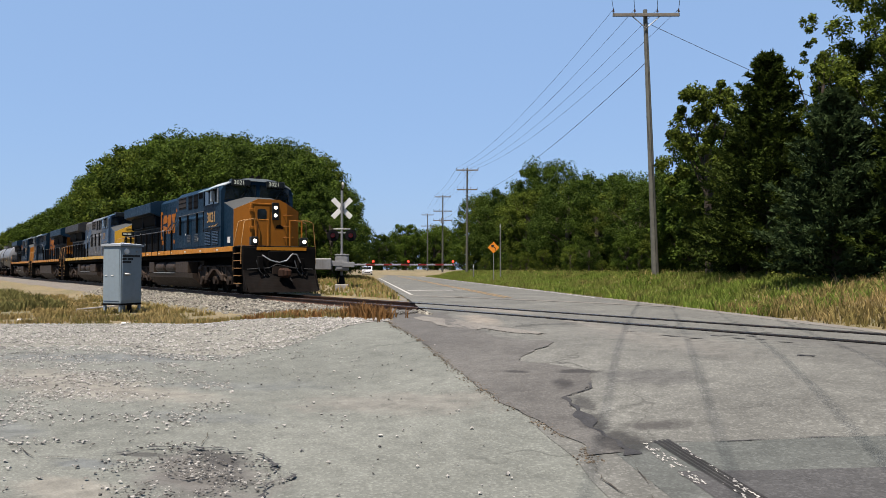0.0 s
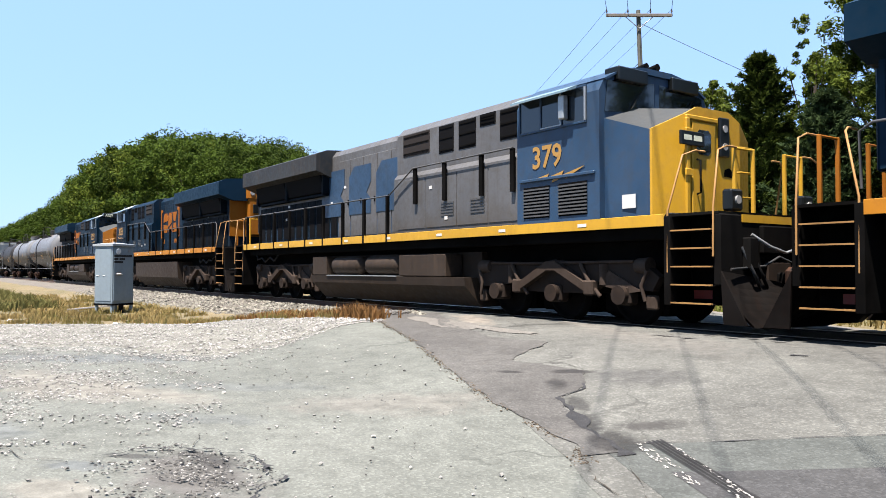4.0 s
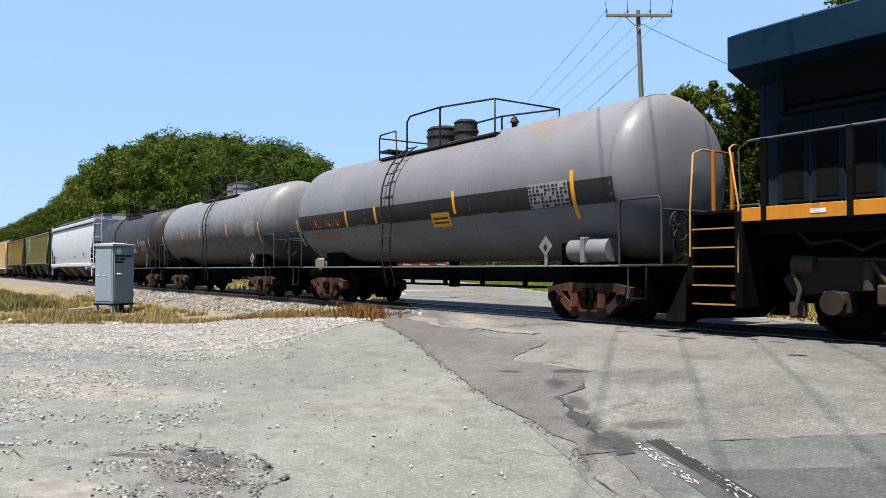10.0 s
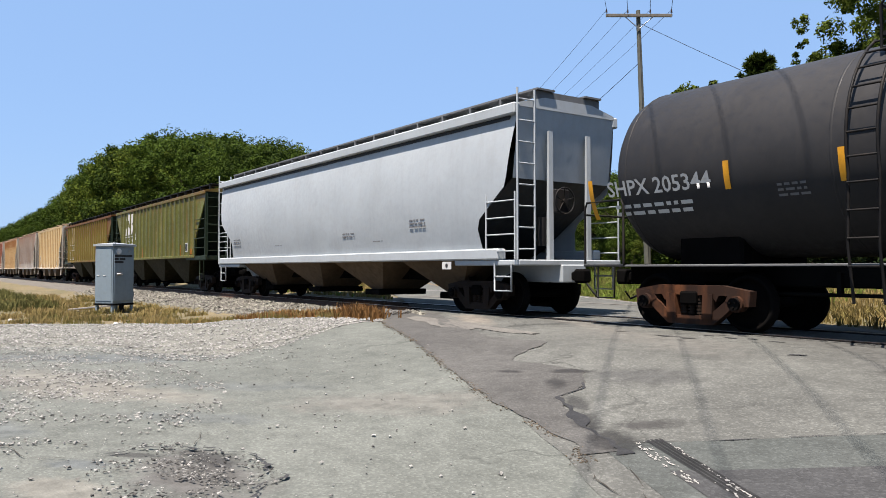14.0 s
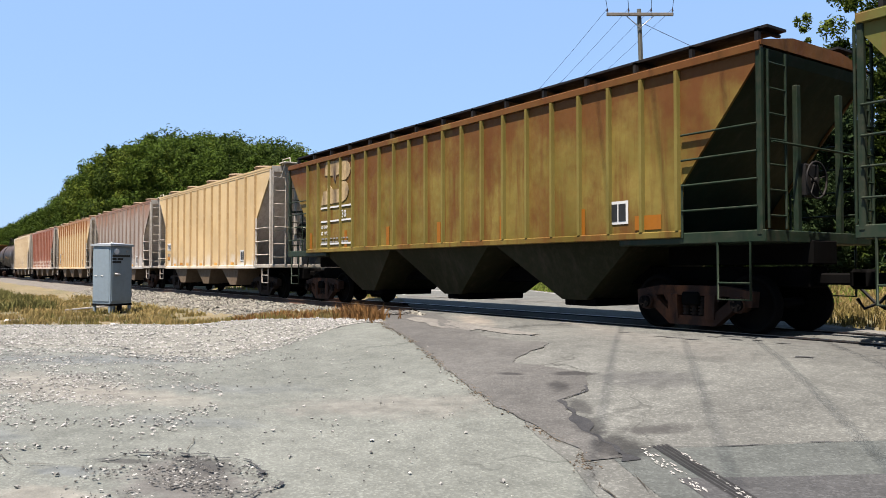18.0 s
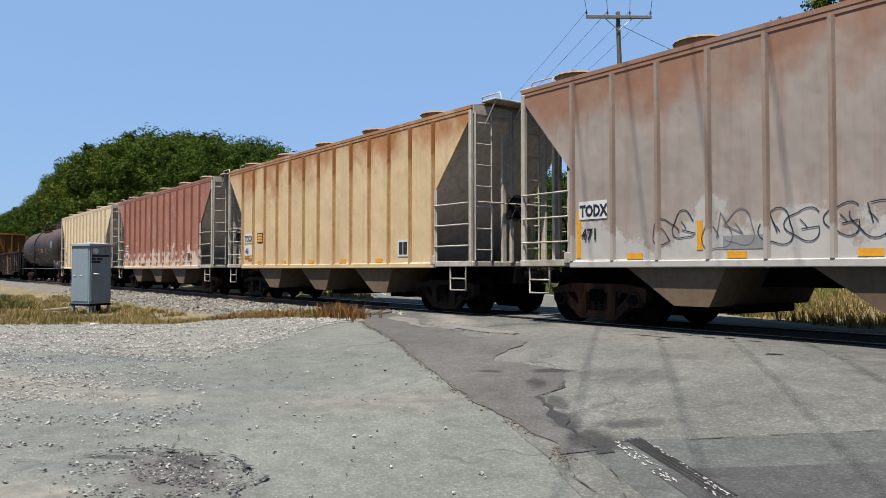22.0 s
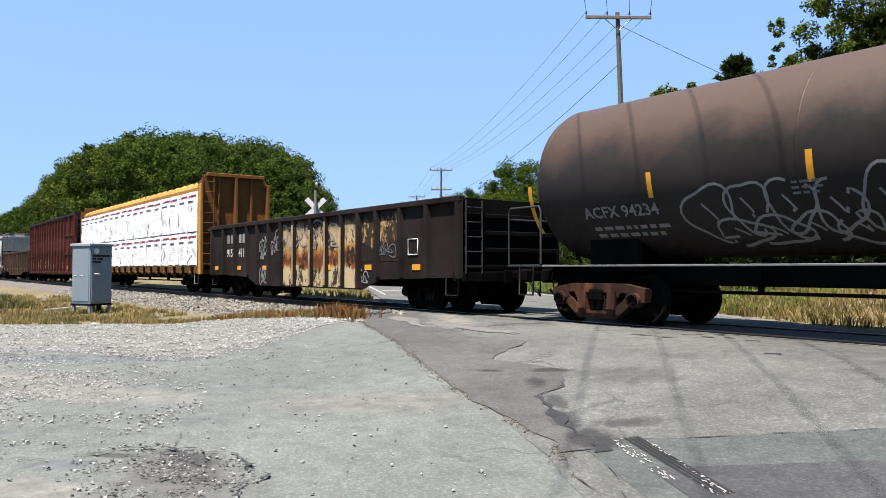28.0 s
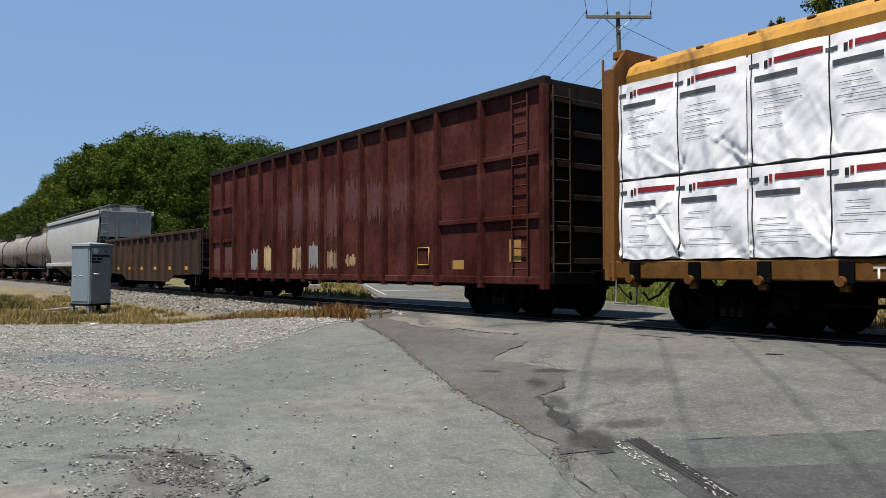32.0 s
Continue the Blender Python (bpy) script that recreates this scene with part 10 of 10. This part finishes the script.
                printed("printed_bar", x + 0.28, x + 0.98, zt - 0.085, zt, M_BARRED, "red printed bar")
                printed("printed_mark", x + 0.13, x + 0.185, zt - 0.125, zt - 0.02, M_BARBLACK, "small dark emblem shape")
                printed("printed_mark", x + 0.20, x + 0.25, zt - 0.105, zt, M_BARRED, "small red emblem shape")
                printed("brand_bar", x - 0.12, x + 0.05, zt - 0.085, zt - 0.03, M_BARDARK, "dark bar in place of brand lettering")
                printed("brand_bar", x - 0.02, x + 0.64, zt - 0.30, zt - 0.222, M_BARDARK, "dark bar in place of brand lettering")
                pg = Shape()
                for j in range(7):
                    zz = zt - 0.46 - 0.085 * j
                    if zz > z0 + 0.2 and r.random() < 0.8:
                        l0 = x + r.uniform(0.0, 0.15)
                        l1 = min(b - 0.05, l0 + r.uniform(0.3, 0.85))
                        q = Shape().sheet([l0 + (l1 - l0) * i / 10 for i in range(11)], [zz, zz + 0.009], lambda x, z: (x, wrap_y(x, z) - 0.008, z))
                        pg.add(q.v, q.f)
                part("fine_print", pg, M_BARGREY, bd, "grey bars of fine print", "stuff")
    write(c, "TTZX", -half + 4.4, -1.472, 0.88, 0.22, M_WHITE, -1, 0.004, label="white reporting mark", name="reporting_mark")
    write(c, "8736", -half + 5.9, -1.472, 0.88, 0.22, M_WHITE, -1, 0.004, label="white car number", name="car_number")
    return c


def high_car(label, half):
    """A tall red-brown car with outside posts."""
    c = thing("high_side_car", label, "freight car", "the freight train")
    for y in (-1, 1):
        part("side_wall", Shape().box(-half, half, y * 1.38, y * 1.43, 0.72, 4.62), M_BOXRED, c, "dark red panelled side")
        part("top_chord", Shape().box(-half - 0.02, half + 0.02, y * 1.34, y * 1.54, 4.52, 4.70, 0.02), M_GOND, c, "blackened top chord")
        part("side_sill", Shape().box(-half, half, y * 1.38, y * 1.5, 0.70, 0.86, 0.015), M_BOXRED, c)
    xs = [-9.05, -7.9, -6.7, -5.5, -4.42, -3.33, -2.23, -1.17, -0.08, 1.03, 2.17, 3.32, 4.49, 5.59, 7.16, 9.05]
    post = Shape().prism([(-0.09, 0), (-0.06, -0.12), (0.06, -0.12), (0.09, 0)], 2, 0.62, 4.54).mesh("post")
    for x in xs:
        part("post", post, M_BOXRED, c).matrix_basis = pose(x, -1.43, 0)
        part("post", post, M_BOXRED, c).matrix_basis = pose(x, 1.43, 0, 0, 0, 180)
    for a, b in ((-9.0, -6.75), (5.65, 9.0)):
        part("panel_rail", Shape().box(a, b, -1.5, -1.43, 1.98, 2.08, 0.01).box(a, b, -1.5, -1.43, 3.22, 3.32, 0.01), M_BOXRED, c)
    for i, (x, z0, z1) in enumerate(((-2.0, 2.2, 3.3), (-0.95, 2.3, 3.4), (0.2, 2.0, 3.2), (1.25, 2.45, 3.35), (2.4, 2.35, 3.2), (3.55, 2.45, 3.1), (-8.9, 0.95, 2.0), (-7.75, 1.0, 1.9), (-3.1, 2.2, 3.0))):
        w = 0.84 if i < 6 else 0.9
        top = [(x + w * j / 24, z1 + 0.5 * noise.noise((x + j * 0.35, 1.0, i)) + 0.25 * noise.noise((j * 0.9, 2.0, i))) for j in range(25)]
        bot = [(x + w * j / 24, min(top[j][1] - 0.04, z0 + 0.7 * noise.noise((x + j * 0.4, 4.0, i)) + 0.3 * noise.noise((j * 1.1, 6.0, i)))) for j in range(25)]
        part("faded_patch", Shape().prism(top + bot[::-1], 1, -1.436, -1.429), M_BOXPINK, c, "faded pink patch")
    fn = lambda a, b: (a, -1.44, b)
    for i, (x, w, z0, z1) in enumerate(((-5.3, 0.75, 0.95, 1.6), (-4.2, 0.7, 0.95, 1.7), (-2.05, 0.7, 0.95, 1.65), (-0.95, 0.65, 1.0, 1.7), (0.2, 0.6, 1.0, 1.5), (1.25, 0.55, 1.05, 1.35))):
        n = 18
        top = [(x + w * j / n, z1 + 0.16 * noise.noise((x + j * 0.31, 3.0, i)) + 0.1 * noise.noise((j * 0.9, 5.0, i))) for j in range(n + 1)]
        bot = [(x + w * j / n, z0 + 0.35 * abs(noise.noise((x + j * 0.45, 8.0, i)))) for j in range(n + 1)]
        part("sprayed_patch", Shape().prism(top + bot[::-1], 1, -1.437, -1.429), M_GRAFFCREAM if i % 3 else M_GRAFF, c, "ragged pale sprayed patch")
    part("frame_mark", Shape().tube([(4.75, -1.44, 1.1), (4.75, -1.44, 1.5), (5.2, -1.44, 1.5), (5.2, -1.44, 1.1), (4.75, -1.44, 1.1)], 0.02, 4), M_NUMBER, c)
    part("label", Shape().box(6.1, 6.5, -1.437, -1.43, 1.0, 1.2).box(8.0, 8.35, -1.437, -1.43, 1.15, 1.6), M_NUMBER, c, "faded yellow labels")
    for k in (-1, 1):
        e = part("end_wall", Shape().box(k * (half - 0.05), k * half, -1.4, 1.4, 0.75, 4.65), M_GOND, c, "dark end wall")
        er = Shape()
        for i in range(6):
            er.box(k * half, k * (half + 0.08), -1.38, 1.38, 1.1 + 0.62 * i, 1.22 + 0.62 * i, 0.01)
        part("end_rib", er, M_GOND, e)
        part("end_sill", Shape().box(k * (half - 0.4), k * (half + 0.15), -1.42, 1.42, 0.7, 0.95, 0.02).box(k * (half - 1.6), k * (half + 0.15), -0.32, 0.32, 0.66, 0.98, 0.02), M_UNDER, c)
        end_ladder(c, k * (half + 0.12), -1.4, -0.95, 0.9, 4.5, 9, M_GOND2)
        add_truck(c, k * (half - 1.9), M_UNDER)
        coupler(c, k * (half + 0.55))
    ladder(c, half - 0.95, half - 0.5, -1.5, 0.8, 4.5, 9, M_BOXRED)
    part("centre_sill", Shape().box(-half, half, -0.3, 0.3, 0.6, 0.92, 0.02), M_UNDER, c)
    part("floor", Shape().box(-half, half, -1.38, 1.38, 0.8, 0.9).box(-half + 0.1, half - 0.1, -1.36, 1.36, 4.3, 4.45), M_GOND, c)
    return c


def plain_bn(label, seed, side_m, logo):
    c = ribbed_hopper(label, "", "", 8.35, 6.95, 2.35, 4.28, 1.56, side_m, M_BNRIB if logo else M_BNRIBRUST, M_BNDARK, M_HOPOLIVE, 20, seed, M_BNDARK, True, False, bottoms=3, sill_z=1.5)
    y = -1.512
    m = M_WHITE
    x = -5.2
    lg = Shape()
    for poly in ([(-0.58, 3.77), (-0.47, 4.16), (0.55, 4.1), (0.85, 4.05), (0.99, 3.95), (1.05, 3.82), (1.02, 3.7), (0.92, 3.6), (0.75, 3.53), (0.5, 3.53), (0.42, 3.72), (0.2, 3.72), (0.12, 3.5), (-0.05, 3.72)],
                 [(-0.8, 2.9), (-0.63, 3.3), (-0.42, 3.3), (-0.34, 3.55), (-0.02, 3.31), (0.45, 3.29), (0.55, 3.5), (0.78, 3.48), (0.89, 3.39), (0.94, 3.24), (0.9, 3.1), (0.78, 2.98), (0.56, 2.92)]):
        lg.prism([(x + p, q) for p, q in poly], 1, y - 0.006, y)
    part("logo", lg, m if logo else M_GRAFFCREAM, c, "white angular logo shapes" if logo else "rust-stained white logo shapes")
    ln = Shape()
    for z in (2.78, 2.38, 1.72):
        ln.box(x - 0.8, x + 1.1, y - 0.008, y, z, z + 0.05)
    part("logo_rule", ln, m, c)
    if logo:
        write(c, "BN", x - 0.75, y - 0.004, 2.48, 0.3, M_GRAFF, -1, 0.004, label="worn white reporting mark", name="reporting_mark")
        write(c, "467", x - 0.1, y - 0.004, 2.48, 0.3, M_WHITE, -1, 0.004, label="white car number", name="car_number")
        write(c, "980", x + 0.7, y - 0.004, 2.48, 0.3, M_WHITE, -1, 0.004, name="car_number")
    else:
        write(c, "630", x + 0.35, y - 0.004, 2.48, 0.3, M_WHITE, -1, 0.004, label="white car number", name="car_number")
    write(c, "LD LMT", x - 0.78, y - 0.004, 2.2, 0.13, m, -1, 0.003, name="stencilled_text")
    write(c, "LT  WT", x - 0.78, y - 0.004, 2.02, 0.13, m, -1, 0.003, name="stencilled_text")
    if logo:
        write(c, "277600", x + 0.55, y - 0.004, 2.2, 0.14, m, -1, 0.003, name="stencilled_text")
        write(c, "64400", x + 0.62, y - 0.004, 2.02, 0.14, m, -1, 0.003, name="stencilled_text")
        part("frame_mark", Shape().tube([(x + 1.5, y, 2.62), (x + 1.5, y, 2.98), (x + 1.78, y, 2.98), (x + 1.78, y, 2.62), (x + 1.5, y, 2.62)], 0.012, 4), m, c, "white framed stencil")
        stencil(c, x + 1.54, y - 0.004, 2.9, 0.2, 2, 0.08, 0.14, m, seed=3)
    stencil(c, x - 0.75, y - 0.004, 1.92, 1.7, 2, 0.04, 0.1, M_GRAFF, seed=seed)
    for a in (-6.75, -4.5, -2.2, 0.1, 2.4, 4.7):
        part("primer_patch", Shape().box(a, a + 0.14, -1.516, -1.508, 1.62, 2.1), M_ORANGE, c, "orange primer patch")
    part("primer_patch", Shape().box(6.0, 6.55, -1.516, -1.508, 1.66, 1.9), M_ORANGE, c, "orange primer patch")
    return c


CARS = []


def join_train(car, front, rear):
    CARS.append((car, (front + rear) / 2, 0))


join_train(tank_car("pale grey tank car with a black band, rust-stained", 7.58, 1.55, 2.74, M_TANKGREY, -1.0, -0.75, "UTLX 642743", -5.77, M_ORANGELETTER, 1, True, (-2.5, 2.6), domes=2, mark_z=2.26, mark_size=0.34,
                    stripes=((-6.75, 1.75, 2.55), (-3.45, 2.2, 2.66), (-1.8, 2.22, 2.66), (1.78, 2.26, 2.78), (5.58, 1.95, 2.85)), label_box=(0.8, 1.55, 2.0, 2.32), table=(4.35, 5.46, 2.2, 2.68), placard=(4.76, 1.45)), -116.8, -131.95)
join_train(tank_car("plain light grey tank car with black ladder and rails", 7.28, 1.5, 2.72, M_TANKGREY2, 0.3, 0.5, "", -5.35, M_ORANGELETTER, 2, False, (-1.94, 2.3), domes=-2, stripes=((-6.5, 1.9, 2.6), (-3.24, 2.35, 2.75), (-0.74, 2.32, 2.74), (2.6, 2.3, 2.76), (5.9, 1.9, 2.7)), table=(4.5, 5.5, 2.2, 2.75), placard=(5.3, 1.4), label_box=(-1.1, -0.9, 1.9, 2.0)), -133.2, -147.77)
join_train(tank_car("faded black tank car with white reporting marks", 6.75, 1.52, 2.70, M_TANKBLACK, -1.6, 0.5, "SHPX 205344", -6.1, M_WHITE, 3, False, (-1.65, 1.75), mark_z=2.28, mark_size=0.375, stripes=((-6.5, 1.9, 2.6), (-3.69, 2.22, 2.65), (-1.93, 2.18, 2.63), (0.87, 2.2, 2.63), (3.34, 2.22, 2.65), (5.6, 1.77, 2.64)), label_box=(1.74, 2.52, 1.92, 2.24), table=(3.7, 4.84, 1.95, 2.5), placard=(5.04, 1.6), bare=True), -148.5, -162.0)
join_train(smooth_hopper("pale blue-white covered hopper car with smooth rounded sides", 9.1, 4.42, M_HOPWHITE, M_HOPWHITE, 4), -163.8, -182.0)
join_train(plain_bn("olive green ribbed covered hopper car with white logo", 5, M_BNGREEN, True), -183.75, -200.45)
join_train(plain_bn("rusted olive ribbed covered hopper car", 6, M_BNRUST, False), -201.8, -218.55)
clean = ribbed_hopper("clean cream ribbed covered hopper car", "TODX", "463", 7.03, 5.72, 2.8, 4.47, 1.09, M_CREAM, M_CREAMRIB, M_ENDGREY, M_HOPTAN, 13, 7, M_IRONPALE)
join_train(clean, -219.93, -234.25)
def flat_label(car, name, x0, x1, z0, z1, material, lab):
    return part(name, Shape().box(x0, x1, -1.512, -1.503, z0, z1), material, car, lab)


mauve = ribbed_hopper("chalky mauve-brown ribbed covered hopper car, badly faded", "TODX", "471", 7.03, 5.72, 2.8, 4.47, 1.09, M_MAUVE, M_MAUVERIB, M_ENDGREY, M_HOPTAN, 13, 8, M_IRONPALE)
join_train(mauve, -235.76, -249.9)
flat_label(clean, "ochre_label", -5.5, -5.15, 1.44, 1.6, M_STRIPE, "worn ochre reflective label")
flat_label(clean, "ochre_label", -3.5, -3.05, 1.2, 1.3, M_STRIPE, "worn ochre reflective label")
M_INK = plain("blue_black_spray", (0.0259, 0.0333, 0.0518), 0.6)
for a, w, sd in ((-3.85, 0.75, 71), (-2.9, 0.75, 72), (-1.95, 0.8, 73), (-1.0, 0.75, 74), (0.0, 0.7, 75), (0.95, 0.8, 76), (2.9, 0.7, 77)):
    scrawl(mauve, lambda p, q: (p, -1.508, q), a, 1.62, w, 0.55, sd, 2, M_INK if sd % 3 else M_GRAFFGREY, 0.016)
for a, z0, z1 in ((-5.58, 1.2, 2.05), (-3.05, 1.3, 1.75), (1.75, 1.3, 1.75)):
    part("orange_strip", Shape().box(a, a + 0.1, -1.508, -1.5, z0, z1), M_REFLECT, mauve, "orange reflective strip")
for a, z0, w, h in ((-2.6, 1.3, 0.7, 0.2), (2.2, 1.4, 0.6, 0.22)):
    part("painted_patch", Shape().box(a, a + w, -1.506, -1.5, z0, z0 + h), M_GRAFF, mauve, "pale painted-over patch")
streaked = ribbed_hopper("cream ribbed covered hopper car streaked with rust", "TODX", "461", 7.03, 5.72, 2.8, 4.47, 1.09, M_CREAMRUST, M_RUSTRIB, M_ENDGREY, M_HOPTAN, 13, 9, M_IRONPALE)
join_train(streaked, -251.5, -265.5)
yl = flat_label(streaked, "warning_label", -4.42, -3.98, 1.88, 2.2, M_BARBLACK, "yellow and black warning label")
for i in range(3):
    part("label_bar", Shape().box(-4.39, -4.01, -1.516, -1.511, 1.91 + 0.09 * i, 1.985 + 0.09 * i), M_REFLECT, yl)
flat_label(streaked, "ochre_strip", -5.52, -5.12, 1.37, 1.45, M_STRIPE, "worn ochre reflective strip")
flat_label(streaked, "ochre_strip", -5.2, -4.86, 1.30, 1.38, M_STRIPE, "worn ochre reflective strip")
red = ribbed_hopper("red-brown ribbed covered hopper car with peeling paint", "TODX", "478", 7.03, 5.72, 2.8, 4.47, 1.09, M_REDBROWN, M_REDRIB, M_ENDGREY, M_HOPTAN, 13, 10, M_IRONPALE)
join_train(red, -267.2, -281.4)
part("orange_label", Shape().box(-5.5, -5.05, -1.512, -1.503, 1.24, 1.44), M_REFLECT, red, "orange reflective label")
part("orange_label", Shape().box(-2.6, -2.1, -1.512, -1.503, 1.17, 1.3), M_REFLECT, red, "orange reflective label")
cream = ribbed_hopper("dusty cream ribbed covered hopper car with scrawls", "TODX", "466", 7.03, 5.72, 2.8, 4.47, 1.09, M_CREAM2, M_CREAM2RIB, M_ENDGREY, M_HOPTAN, 13, 11, M_IRONPALE)
join_train(cream, -282.85, -297.06)
scrawl(cream, lambda a, b: (a, -1.59, b), 0.2, 1.6, 2.6, 0.85, 61, 5, M_BARDARK, 0.02)
scrawl(cream, lambda a, b: (a, -1.59, b), -3.6, 1.55, 1.9, 0.6, 63, 3, M_BARDARK, 0.02)
join_train(tank_car("black tank car dusted brown, sprayed with white scrawls", 8.88, 1.5, 2.70, M_TANKBROWN, -1.0, 1.48, "ACFX 94234", -6.88, M_GRAFF, 12, False, (-0.94, 2.25), mark_z=1.92, mark_size=0.31, placard=(6.6, 1.5), scrawls=True,
                    stripes=((-8.16, 1.7, 2.6), (-5.31, 2.18, 2.6), (-2.6, 2.2, 2.64), (0.12, 2.2, 2.64), (3.04, 2.2, 2.64))), -297.7, -315.47)
join_train(gondola("blackened gondola car covered in flaking sprayed paint", 7.75, 2.62, M_GOND, 15, 13, True), -317.0, -332.5)
join_train(bulkhead_flat("yellow-brown centre-beam car stacked with white-wrapped boards", 11.14), -333.92, -356.2)
join_train(high_car("tall dark red freight car with outside posts", 9.1), -357.75, -375.9)
join_train(gondola("brown gondola car with rusty ribbed sides", 7.75, 2.62, M_GOND2, 15, 14), -377.2, -392.7)
join_train(smooth_hopper("white covered hopper car with smooth sides", 8.5, 4.4, M_HOPWHITE2, M_GREYIRON, 15), -394.2, -411.2)
for k in range(3):
    a = -412.6 - 15.9 * k
    join_train(tank_car("cream tank car with a grey band", 7.28, 1.45, 2.66, M_TANKCREAM, -0.6, 0.2, "", -6.2, M_ORANGELETTER, 20 + k, False, (-2.4, 2.2)), a, a - 14.56)


# ---------------------------------------------------------------- how the train rolls
def motions():
    for car, s, turn in LOCOS + CARS:
        walk(car, [(0.0, pose(s, 0, 0, 0, 0, turn)), (16.0, pose(s + V * 16, 0, 0, 0, 0, turn)), (32.0, pose(s + V * 32, 0, 0, 0, 0, turn))])
    for kind, radius in (("freight", 0.457), ("loco", 0.533), ("loco_back", -0.533)):
        first = WHEELS[kind][0]
        step = math.degrees(V / FPS / radius)
        walk(first, [(i / FPS, pose(0, 0, 0, 0, i * step, 0)) for i in range(32 * FPS + 1)])
        for ob in WHEELS[kind][1:]:
            ob.rotation_mode = "QUATERNION"
            ob.animation_data_create()
            ob.animation_data.action = first.animation_data.action
            ob.animation_data.action_slot = first.animation_data.action_slot


motions()
